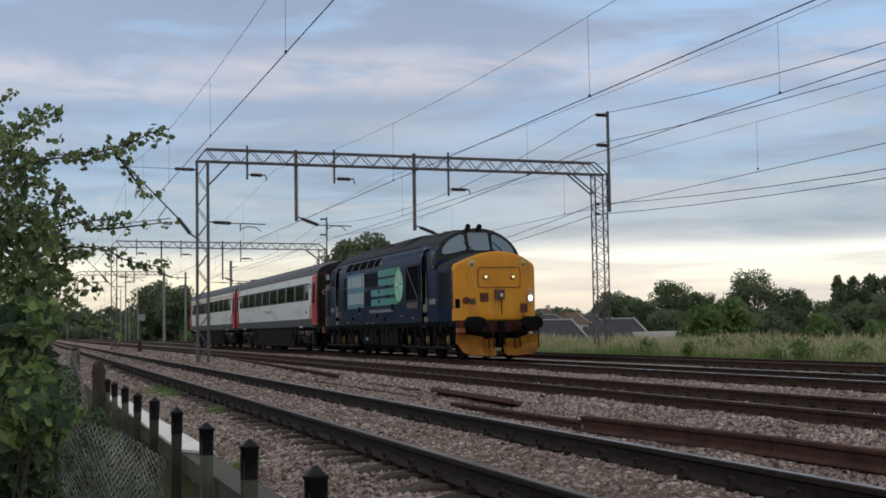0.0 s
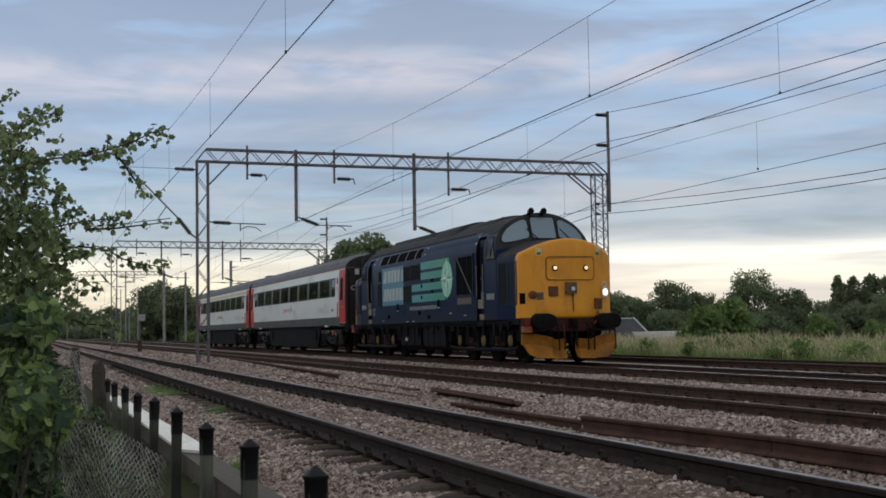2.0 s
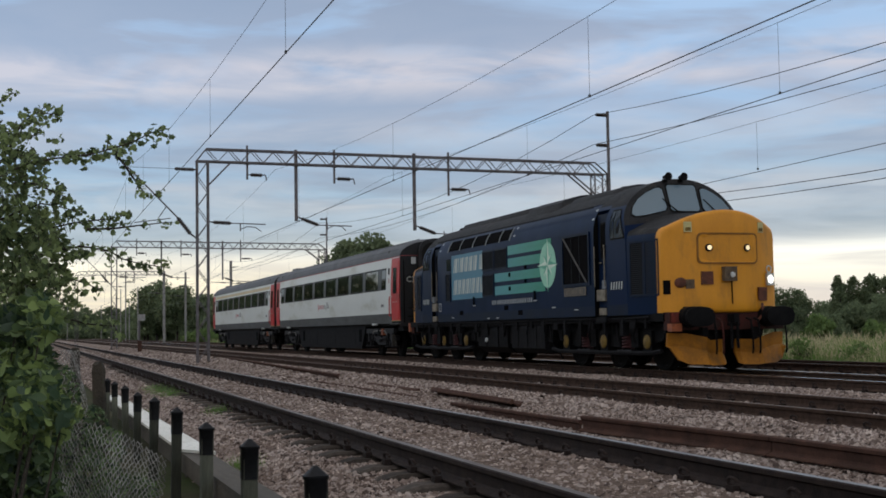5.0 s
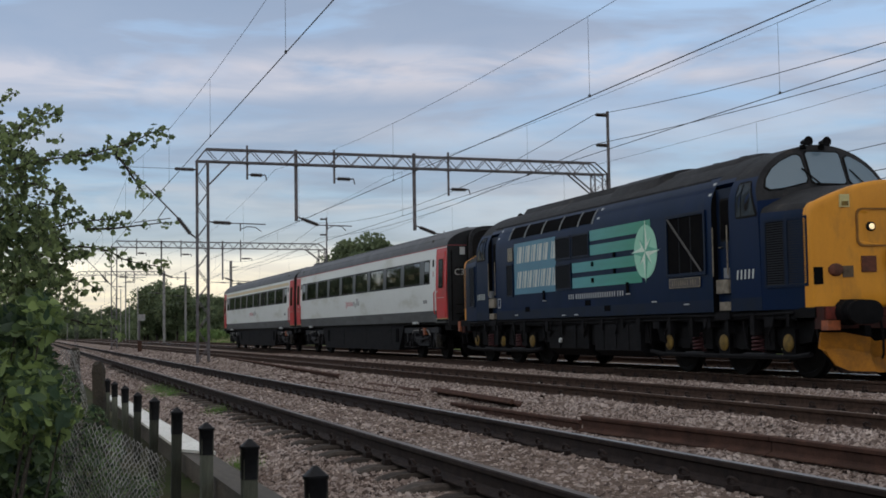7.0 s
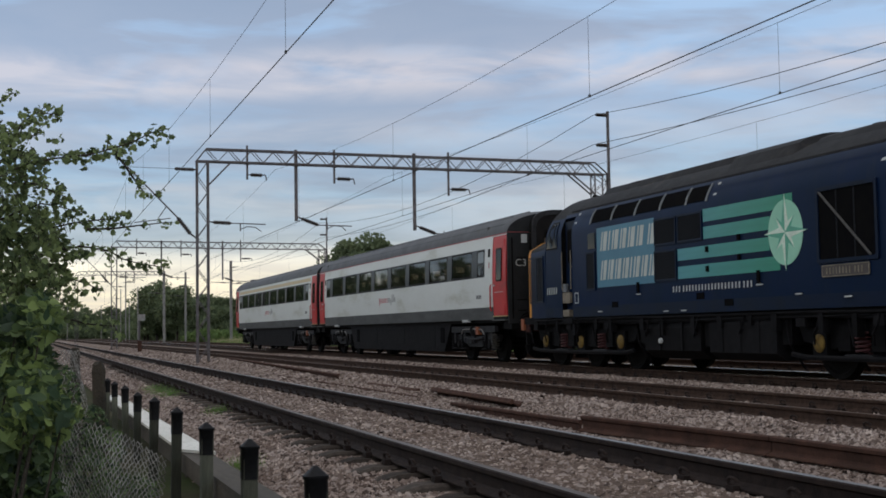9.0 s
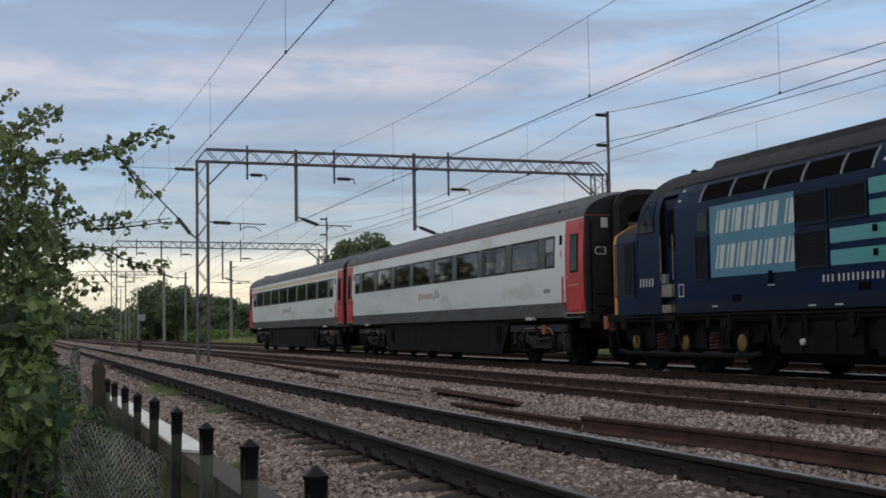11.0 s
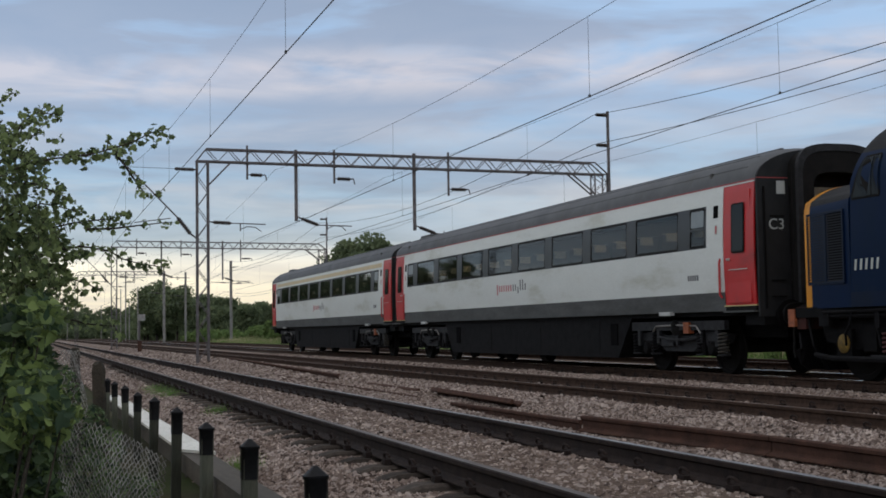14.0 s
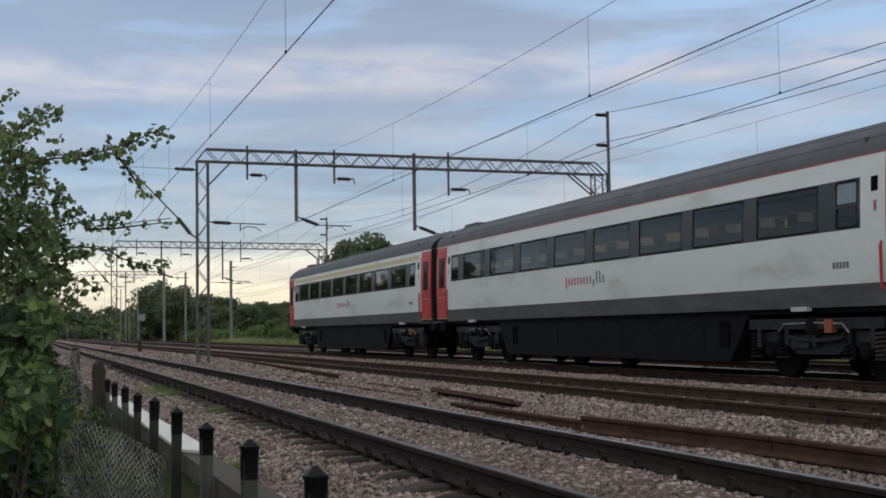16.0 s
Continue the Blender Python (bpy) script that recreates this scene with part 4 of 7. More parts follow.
            loft(bm, [[(-u, wall(z) + o * s, z) for u, z in dense(ww, 5)] for o in (-0.02, 0.012)])
            part("cab_side_window", bm, CAB_GLASS, cab)
        bm = bmesh.new()
        box(bm, -3.66, -3.05, s * 1.22 - 0.02, s * 1.22 + 0.02, 1.12, 3.30)
        rounded(bm, 0.006, 1)
        dr = part("cab_door", bm, BLUE_LOW, cab, "dark blue recessed cab door")
        for nm, mt, pts, out in (("door_window_frame", RUBBER, round_rect(3.16, 3.54, 2.36, 3.12, 0.05, 3), 0.026), ("door_window", BLACK, round_rect(3.20, 3.50, 2.40, 3.08, 0.04, 3), 0.030), ("door_panel", BLUE, round_rect(3.14, 3.56, 1.25, 2.22, 0.03, 2), 0.026)):
            bm = bmesh.new()
            loft(bm, [[(-u, s * 1.22 + o * s, z) for u, z in pts] for o in (0.0, out)])
            part(nm, bm, mt, dr)
        bm = bmesh.new()
        rod(bm, (-3.54, s * 1.25, 2.26), (-3.54, s * 1.28, 2.26), (-3.44, s * 1.28, 2.26), r=0.012)
        part("door_handle", bm, STEP_TAN, dr)
        for u in (3.10, 3.60):
            bm = bmesh.new()
            rod(bm, (-u, s * 1.37, 1.75), (-u, s * 1.37, 2.62), r=0.013)
            part("grab_rail", bm, STEP_TAN, cab, "worn vertical grab rail")
        bm = bmesh.new()
        box(bm, -3.52, -3.10, min(s * 1.30, s * 1.365), max(s * 1.30, s * 1.365), 1.44, 1.68)
        rounded(bm, 0.015, 1)
        part("door_step", bm, STEP_TAN, cab, "worn tan door step")
        bm = bmesh.new()
        box(bm, -3.60, -3.10, min(s * 1.2, s * 1.36), max(s * 1.2, s * 1.36), 0.98, 1.10)
        part("door_step", bm, GRIME_BROWN, cab)
        bm = bmesh.new()
        box(bm, -3.44, -3.08, min(s * 1.25, s * 1.35), max(s * 1.25, s * 1.35), 1.14, 1.29)
        rounded(bm, 0.012, 1)
        part("door_step", bm, STEP_TAN, cab, "worn tan door step")
        bm = bmesh.new()
        box(bm, -3.26, -3.08, min(s * 1.28, s * 1.355), max(s * 1.28, s * 1.355), 1.70, 1.88)
        rounded(bm, 0.012, 1)
        part("step_bracket", bm, WINDOW_BAR, cab)
    bm = bmesh.new()
    loft(bm, [[(x, y, z) for y, z in arch(1.20, 1.12, 2.95, 3.85, 20)] for x in (-3.70, -3.04)])
    part("door_recess", bm, BLACK, cab)
    over = [(y, z) for y, z in arch(1.353, 1.12, 2.95, 3.962, 36) if z > 3.36]
    bm = bmesh.new()
    loft(bm, [[(x, y, z) for y, z in over] + [(x, y * 0.93, z - 0.06) for y, z in over[::-1]] for x in (-3.67, -3.03)])
    for f in bm.faces:
        f.material_index = 1 if f.calc_center_median().z < 3.46 else 0
    part("door_roof", bm, (LOCO_ROOF, BLUE), cab, "sooty roof over the cab doors", smooth=45)
    # nose-side grilles
    for u0, u1 in ((0.84, 1.34), (1.38, 1.90)):
        gl = louvre(nose, u0, u1, 1.50, 2.58, side - 0.004, 26, None, "dark slatted nose grille")
        gl.matrix_basis = pose(-2.05, side, 0, 0, 0, 5.1) @ pose(2.05, -side, 0)
        gr = louvre(nose, u0, u1, 1.50, 2.58, side - 0.004, 26, None, "dark slatted nose grille")
        gr.matrix_basis = pose(-2.05, -side, 0, 0, 0, -5.1) @ pose(2.05, side, 0) @ pose(-(u0 + u1), 0, 0, 0, 0, 180)
    # front panel, lamps and fittings
    panel = bmesh.new()
    loft(panel, [[(-(0.42 - 0.10 * (1 - (y / 1.35) ** 2)) + o, y, z) for y, z in dense(round_rect(-0.62, 0.66, 2.10, 2.66, 0.09, 3), 5)] for o in (-0.02, 0.02)])
    p = part("lamp_panel", seated(panel), NOSE_YELLOW, nose, "raised yellow lamp panel")
    bm = bmesh.new()
    rim = [dense(round_rect(-0.62 - k, 0.66 + k, 2.10 - k, 2.66 + k, 0.09, 3), 5) for k in (0.022, -0.004)]
    lay = [[(-(0.42 - 0.10 * (1 - (y / 1.35) ** 2)) + o, y, z) for y, z in rim[j]] for j, o in ((0, -0.03), (0, 0.024), (1, 0.024), (1, -0.03))]
    loft(bm, lay, caps=False)
    part("panel_seam", seated(bm), SEAM_BROWN, nose, "dark grimy seam round the lamp panel")
    for y in (-0.41, 0.43):
        for nm, r, d, mt in (("lamp_rim", 0.075, 0.040, GRIME_BROWN), ("marker_lamp", 0.052, 0.048, LAMP_WHITE if lit else LAMP_SHELL)):
            bm = bmesh.new()
            lathe(bm, ((0.0, d), (r * 0.8, d - 0.004), (r, d - 0.02), (r, -0.02)), 20, pose(-0.325, y, 2.39, 0, 90, 0))
            part(nm, seated(bm), mt, p, "round marker lamp" if nm == "marker_lamp" else "", smooth=50)
    for y0, y1, z0, z1 in ((-0.58, -0.34, 1.68, 1.93),):
        bm = bmesh.new()
        box(bm, -0.36, -0.305, y0, y1, z0, z1)
        rounded(bm, 0.015, 1)
        part("jumper_socket", seated(bm), SOCKET_RED, nose)
    bm = bmesh.new()
    box(bm, -0.36, -0.20, -0.15, 0.12, 1.74, 2.02)
    rounded(bm, 0.03, 2)
    part("jumper_box", seated(bm), BOX_BROWN, nose)
    bm = bmesh.new()
    lathe(bm, ((0, 0.02), (0.05, 0.015), (0.06, -0.02)), 14, pose(-0.20, 0.02, 1.86, 0, 90, 0))
    part("socket_cap", seated(bm), LAMP_SHELL, nose)
    bm = bmesh.new()
    lathe(bm, ((0, 0.05), (0.08, 0.045), (0.10, 0.02), (0.10, -0.02)), 20, pose(-0.37, -0.95, 1.72, 0, 90, 0))
    part("round_cover", seated(bm), SOCKET_RED, nose, smooth=50)
    bm = bmesh.new()
    box(bm, -0.44, -0.345, -0.86, -0.70, 1.60, 1.78)
    rounded(bm, 0.03, 2)
    part("air_cock", seated(bm), BOX_BROWN, nose)
    bm = bmesh.new()
    box(bm, -0.46, -0.405, -1.235, -1.11, 1.50, 1.77)
    rounded(bm, 0.015, 1)
    part("lamp_recess", seated(bm), BLACK, nose)
    bm = bmesh.new()
    box(bm, -0.46, -0.30, 0.92, 1.12, 1.66, 1.90)
    rounded(bm, 0.02, 2)
    h = part("headlamp", seated(bm), LAMP_SHELL, nose, "box headlamp")
    bm = bmesh.new()
    lathe(bm, ((0, 0.02), (0.075, 0.01), (0.085, -0.01)), 20, pose(-0.30, 1.02, 1.78, 0, 90, 0))
    part("lens", seated(bm), LAMP_HEAD if lit else LAMP_SHELL, h)
    bm = bmesh.new()
    for a in range(8):
        t0, t1 = a * 0.7854, (a + 1) * 0.7854
        rod(bm, (-0.36, 1.02 + 0.075 * math.cos(t0), 1.98 + 0.07 * math.sin(t0)), (-0.36, 1.02 + 0.075 * math.cos(t1), 1.98 + 0.07 * math.sin(t1)), r=0.014)
    part("lamp_handle", seated(bm), LAMP_SHELL, h)
    bm = bmesh.new()
    box(bm, -0.44, -0.30, 0.68, 0.90, 1.36, 1.62)
    rounded(bm, 0.05, 2)
    rod(bm, (-0.3, 0.75, 1.3), (-0.22, 0.72, 1.1), (-0.28, 0.6, 0.95), r=0.03)
    part("air_connection", seated(bm), SOCKET_RED, nose)
    bm = bmesh.new()
    rod(bm, (-0.30, 0.05, 1.74), (-0.30, 0.06, 1.3), r=0.012)
    rod(bm, (-0.29, -0.95, 1.24), (-0.27, -0.6, 1.24), r=0.014)
    part("lamp_bracket", seated(bm), GRIME, nose)
    for y in (-0.80, 0.80):
        bm = bmesh.new()
        box(bm, -0.40, -0.340, y - 0.07, y + 0.07, 2.70, 2.90)
        q = part("warning_flash", seated(bm), FLASH_CREAM, nose, "small electric warning plate")
        bm = bmesh.new()
        box(bm, -0.36, -0.336, y - 0.05, y + 0.05, 2.72, 2.79)
        part("warning_bar", seated(bm), AXLE_YELLOW, q)
    # buffer beam, buffers, coupling, hoses
    bm = bmesh.new()
    box(bm, -0.80, -0.55, -1.25, 1.25, 0.80, 1.15)
    rounded(bm, 0.02, 1)
    part("buffer_beam", bm, BEAM_DARK, parent, "dirty dark red buffer beam", at=m @ pose(0.1, 0, 0))
    bm = bmesh.new()
    box(bm, -0.56, -0.535, -1.22, -0.62, 0.95, 1.15)
    part("beam_plate", bm, BEAM_RED, parent, at=m @ pose(0.1, 0, 0))
    for y in (-0.865, 0.865):
        bm = bmesh.new()
        lathe(bm, ((0.20, -0.12), (0.20, 0.06), (0.155, 0.08), (0.15, 0.28), (0.11, 0.29), (0.11, 0.38)), 20, pose(-0.45, y, 1.05, 0, 90, 0))
        b = part("buffer", bm, GRIME, parent, smooth=50, at=m @ pose(0.1, 0, 0))
        bm = bmesh.new()
        pts = [(y + 0.31 * math.copysign(abs(math.cos(a)) ** 0.7, math.cos(a)), 1.05 + 0.19 * math.copysign(abs(math.sin(a)) ** 0.8, math.sin(a))) for a in [i * 6.28318 / 28 for i in range(28)]]
        loft(bm, [[(x, y + (py - y) * k, 1.05 + (pz - 1.05) * k) for py, pz in pts] for x, k in ((-0.07, 0.97), (-0.03, 1.0), (-0.012, 0.97), (0.0, 0.6))])
        part("buffer_head", bm, GRIME, b, "oval buffer head", smooth=50)
    bm = bmesh.new()
    for a in range(3):
        z = 0.98 - a * 0.17
        for s in (-1, 1):
            rod(bm, (-0.30, s * 0.06, z), (-0.28, s * 0.07, z - 0.2), r=0.03)
    box(bm, -0.45, -0.2, -0.06, 0.06, 0.94, 1.10)
    rod(bm, (-0.32, -0.12, 0.9), (-0.32, 0.12, 0.9), r=0.035)
    part("screw_coupling", bm, GRIME, parent, at=m @ pose(0.1, 0, 0))
    for y, c in ((-0.45, GRIME), (-0.30, BEAM_DARK), (0.34, GRIME), (0.5, GRIME), (1.08, RUBBER)):
        bm = bmesh.new()
        rod(bm, (-0.42, y, 1.02), (-0.26, y, 0.98), (-0.20, y, 0.75), (-0.24, y + 0.03, 0.42), (-0.30, y + 0.05, 0.34), r=0.02)
        part("brake_hose", bm, c, parent, at=m @ pose(0.1, 0, 0))
    bm = bmesh.new()
    side_of = -1.19 if lit else 1.19
    box(bm, -0.56, -0.38, side_of - 0.11, side_of + 0.11, 0.78 if lit else 0.84, 0.93 if lit else 1.12)
    rounded(bm, 0.03, 1)
    part("pipe_cock", bm, ORANGE, parent, "orange pipe cock", at=m @ pose(0.1, 0, 0))
    # snowploughs: outer and inner blades on each side of the coupling
    for s in (-1, 1):
        bm = bmesh.new()
        grid = []
        for y, zb, zt, x in ((1.27, 0.46, 0.75, -0.62), (1.14, 0.24, 0.745, -0.55), (0.95, 0.15, 0.74, -0.45), (0.60, 0.14, 0.66, -0.30), (0.50, 0.12, 0.60, -0.34), (0.20, 0.13, 0.62, -0.42), (0.13, 0.16, 0.62, -0.50)):
            k = 0.10
            grid.append([(x, s * y, zt), (x + k * 0.2 - 0.05, s * y, zt - 0.25), (x + k, s * y, zb), (x + k - 0.03, s * y, zb), (x - 0.09, s * y, zt - 0.25), (x - 0.03, s * y, zt)])
        loft(bm, grid)
        part("snowplough", bm, PLOUGH_YELLOW if lit else GRIME_BROWN, parent, "scraped yellow snowplough blade" if lit else "grimy brown-black snowplough blade", at=m @ pose(0.1, 0, 0))
        bm = bmesh.new()
        box(bm, -0.75, -0.42, min(s * 0.5, s * 0.62), max(s * 0.5, s * 0.62), 0.3, 0.85)
        part("plough_bracket", bm, GRIME, parent, at=m @ pose(0.1, 0, 0))
    # horns on the cab roof
    for y in (-0.34, 0.02):
        bm = bmesh.new()
        lathe(bm, ((0.06, 0.0), (0.06, 0.06)), 10, pose(-2.25, y, 3.88))
        lathe(bm, ((0.03, -0.14), (0.05, -0.02), (0.075, 0.05), (0.085, 0.08), (0.05, 0.07)), 16, pose(-2.15, y, 3.985, 0, 90, 0))
        part("horn", bm, GRIME, cab, smooth=50)
    return nose, cab


def locomotive():
    t = thing("locomotive", "weathered dark blue diesel locomotive with yellow nose and mint stripes", "locomotive", pose(train_place(0), TRAIN_Y, 0))
    far_end = pose(-18.55, 0, 0, 0, 0, 180)
    loco_cab(t, Matrix(), True)
    loco_cab(t, far_end, False)
    side = -1.352
    # engine-room body between the door recesses
    prof = arch(1.35, 1.12, 2.95, 3.95, 30)
    bm = bmesh.new()
    loft(bm, [[(x, y, z) for y, z in prof] for x in (-3.66, -9.4, -14.90)])
    for f in bm.faces:
        # both end faces are blackened for the shade in the door recesses
        f.material_index = 2 if len(f.verts) > 4 else (1 if f.calc_center_median().z < 2.0 and f.calc_center_median().z < 1.5 else 0)
    body = part("body", bm, (BLUE, BLUE_LOW, BLACK), t, "long dark blue engine-room body", smooth=45)
    # roof skin and raised hatches
    bm = bmesh.new()
    top = [(y, z) for y, z in arch(1.355, 1.12, 2.95, 3.965, 30) if z > 3.50]
    low = [(y * 0.985, z - 0.02) for y, z in top][::-1]
    loft(bm, [[(x, y, z) for y, z in top + low] for x in (-3.64, -8, -12, -14.92)])
    roof = part("roof", bm, LOCO_ROOF, t, "sooty grey roof with raised hatches", smooth=45)
    for u0, u1, hw, dz in ((9.0, 14.8, 0.62, 0.11), (3.75, 6.3, 0.80, 0.06), (6.55, 8.75, 0.98, 0.12)):
        bm = bmesh.new()
        rr = []
        for x, k in ((-u1, 0.0), (-u1 + 0.08, 1.0), (-u0 - 0.08, 1.0), (-u0, 0.0)):
            rr.append([(x, y, 2.95 + 1.015 * math.sqrt(max(0, 1 - (y / 1.355) ** 2)) + (dz * k if abs(y) < hw * 0.99 else -0.03)) for y in [hw * (i / 6 - 1) for i in range(13)]] +
                      [(x, y, 3.3) for y in (hw, -hw)])
        loft(bm, rr)
        part("roof_hatch", bm, LOCO_ROOF, roof, smooth=30)
    g = random.Random(4)
    for i in range(11):
        u = 4.1 + i * 1.02
        bm = bmesh.new()
        w, h = g.uniform(0.15, 0.5), g.uniform(0.02, 0.06)
        yy = g.uniform(-0.5, 0.1)
        box(bm, -u - w / 2, -u + w / 2, yy - 0.14, yy + 0.14, 3.80, 3.98 + h * 0.5)
        rounded(bm, 0.015, 1)
        part("roof_fitting", bm, LOCO_ROOF, roof)
    bm = bmesh.new()
    loft(bm, [[(x, -1.30, 3.46), (x, -1.33, 3.46), (x, -1.33, 3.49), (x, -1.30, 3.49)] for x in (-14.88, -3.7)])
    part("gutter", bm, LOCO_ROOF, roof)
    # windows along the cantrail
    for u0, u1 in ((8.90, 9.55), (9.66, 10.60), (10.71, 11.69), (11.80, 12.80), (12.92, 13.85)):
        bm = bmesh.new()
        pts = []
        for z in (3.14, 3.24, 3.34, 3.43):
            pts.append((-1.35 * math.sqrt(1 - ((z - 2.95) / 1.0) ** 2), z))
        loft(bm, [[(-u, y - o, z) for y, z in pts for o in (0.012,)] + [(-u, y + 0.03, z) for y, z in pts[::-1]] for u in (u0, u1)])
        part("cantrail_window", bm, BLACK, body, "dark engine-room window", smooth=30)
    for u in (8.83, 9.605, 10.655, 11.745, 12.86, 13.92):
        bm = bmesh.new()
        loft(bm, [[(-u + dx, -1.35 * math.sqrt(1 - ((z - 2.95) / 1.0) ** 2) - 0.016, z) for dx in (-0.03, 0.03)] + [(-u + dx, -1.35 * math.sqrt(1 - ((z - 2.95) / 1.0) ** 2) + 0.02, z) for dx in (0.03, -0.03)] for z in (3.12, 3.24, 3.34, 3.45)])
        part("window_bar", bm, WINDOW_BAR, body)
    # large opening near the front cab, with bracing
    slab(body, "radiator_opening", BLACK, 3.90, 5.34, 1.84, 2.93, side - 0.006, side + 0.0, 0, "black radiator opening with diagonal brace")
    frame_plate(body, "opening_frame", BLUE_LOW, round_rect(3.86, 5.38, 1.80, 2.97, 0.03, 2), round_rect(3.92, 5.32, 1.86, 2.91, 0.03, 2), side - 0.028, side)
    bm = bmesh.new()
    rod(bm, (-5.30, side - 0.012, 2.90), (-4.05, side - 0.012, 1.87), r=0.022)
    part("diagonal_brace", bm, DUSTY_BAR, body)
    for u in (4.42, 4.86):
        bm = bmesh.new()
        rod(bm, (-u, side - 0.006, 2.91), (-u, side - 0.006, 1.86), r=0.015)
        part("upright_bar", bm, SLAT_GREY, body)
    pl = slab(body, "nameplate", PLATE, 4.10, 5.26, 1.60, 1.76, side - 0.02, side, 0.006, "cast nameplate with a pale rim")
    frame_plate(pl, "plate_rim", STEP_TAN, round_rect(4.09, 5.27, 1.59, 1.77, 0.01, 1), round_rect(4.105, 5.255, 1.605, 1.755, 0.01, 1), side - 0.024, side - 0.01)
    letters(pl, STEP_TAN, 4.2, 5.16, 1.63, 1.73, side - 0.022, (1, 1, 1, 1, 1, 1, 1, 1, -0.6, 1, 1, 1), shear=0.0)
    # stripes, disc with star, pale panel with lettering bars
    for u0, u1, z0, z1, cut in ((6.05, 8.93, 2.75, 2.98, 0.0), (6.72, 8.93, 2.44, 2.66, 0.0), (6.75, 9.92, 2.10, 2.32, 0.0), (6.45, 9.92, 1.76, 1.99, 0.0)):
        slab(body, "stripe", STRIPE, u0, u1, z0, z1, side - 0.003, side + 0.001, 0, "pale blue to green painted stripe")
    disc = outline_plate(body, "emblem_disc", MINT, [(6.27 + 0.50 * math.cos(i * 6.28318 / 40), 2.36 + 0.53 * math.sin(i * 6.28318 / 40)) for i in range(40)], side - 0.006, side, "mint green disc with a pale star")
    for k, (rad, thick, mat, a0) in enumerate(((0.36, 0.09, STAR_GREEN, 45), (0.62, 0.10, STAR_WHITE, 0))):
        for q in range(4):
            a = radians(a0 + 90 * q)
            ca, sa = math.cos(a), math.sin(a)
            for sgn, mt in ((1, mat), (-1, STAR_WHITE if k == 0 else STAR_GREEN)):
                pts = [(6.27, 2.36), (6.27 + rad * ca, 2.36 + rad * sa), (6.27 + thick * (ca - sgn * sa), 2.36 + thick * (sa + sgn * ca))]
                outline_plate(disc, "star_point", mt, pts, side - 0.010 - 0.002 * k, side - 0.004)
    slab(body, "pale_panel", PANEL_BLUE, 10.86, 13.55, 1.73, 3.00, side - 0.002, side + 0.001, 0, "pale blue painted panel")
    letters(body, LETTER, 10.80, 13.40, 2.50, 2.90, side - 0.003, (1, 0.4, 1, 0.95, 1, 0.95, -0.3, 1), "white slanted lettering bar", 0.10)
    letters(body, LETTER, 10.80, 13.42, 1.88, 2.29, side - 0.003, (1, 0.95, 1, 1, 0.4, 1, 0.95, 1), "white slanted lettering bar", 0.10)
    letters(body, PALE_MARK, 7.26, 10.15, 1.52, 1.63, side - 0.003, (1,) * 3 + (-0.4,) + (1,) * 18 + (-0.3, 1, 1, 1), "small pale lettering bar", 0.02)
    for u0, u1, z0, z1, n in ((9.98, 10.82, 2.45, 2.94, 16), (8.98, 9.88, 2.45, 2.94, 16), (9.98, 10.84, 1.76, 2.32, 18), (13.66, 14.08, 1.70, 2.50, 22)):
        louvre(body, u0, u1, z0, z1, side - 0.004, n)
    slab(body, "engine_room_window", CAB_GLASS, 13.64, 14.0, 2.58, 2.92, side - 0.012, side, 0.01)
    for u, z in ((7.7, 2.39), (7.7, 2.05), (8.8, 2.25), (8.8, 1.90), (11.6, 1.72), (7.1, 1.74)):
        bm = bmesh.new()
        box(bm, -u - 0.04, -u + 0.04, side - 0.03, side, z - 0.05 if z > 1.8 else z - 0.17, z + 0.05)
        rounded(bm, 0.01, 1)
        part("panel_catch", bm, BLACK, body)
    for u, z in ((11.55, 1.53), (7.05, 1.55), (5.9, 1.36), (4.6, 1.28), (13.4, 1.22), (10.4, 1.17), (9.7, 1.17)):
        bm = bmesh.new()
        box(bm, -u - 0.12, -u + 0.06, side - 0.02, side, z - 0.012, z + 0.012)
        part("foothold", bm, PALE_MARK, body)
    for u, z in ((9.1, 1.42), (12.7, 1.35), (8.1, 1.28)):
        slab(body, "access_flap", BLACK, u - 0.15, u + 0.15, z - 0.06, z + 0.06, side - 0.004, side, 0.0)
    # numbers on both cab sides, a small data panel, pale lift marks
    for u0, u1 in ((2.22, 2.84), (15.75, 16.4)):
        letters(t, LETTER, u0, u1, 1.66, 1.82, side - 0.003, (1, 1, 1, 1, 1), "white number bar", 0.06, "number_bar")
    frame_plate(t, "data_panel", PALE_MARK, round_rect(14.58, 14.78, 1.42, 1.66, 0.01, 1), round_rect(14.60, 14.76, 1.44, 1.64, 0.01, 1), side - 0.004, side)
    for u in (8.57, 3.76, 14.75):
        bm = bmesh.new()
        vs = box(bm, -u - 0.05, -u + 0.05, -1.34, -1.29, 3.20, 3.44)
        for v in vs:
            v.co.y = -1.35 * math.sqrt(1 - ((v.co.z - 2.95) / 1.0) ** 2) - (0.006 if v.co.y < -1.31 else -0.03)
        part("lift_mark", bm, PALE_MARK, body)
    # underframe, tanks and bogies
    bm = bmesh.new()
    box(bm, -18.1, -0.65, -1.28, 1.28, 0.98, 1.14)
    part("underframe", bm, GRIME, t)
    bm = bmesh.new()
    loft(bm, [[(x, -1.22, 1.0), (x, -1.26, 0.85), (x, -1.26, 0.42), (x, -1.05, 0.26), (x, 1.05, 0.26), (x, 1.26, 0.42), (x, 1.26, 0.85), (x, 1.22, 1.0)] for x in (-11.55, -9.3)])
    part("fuel_tank", bm, GRIME, t, "black fuel tank")
    bm = bmesh.new()
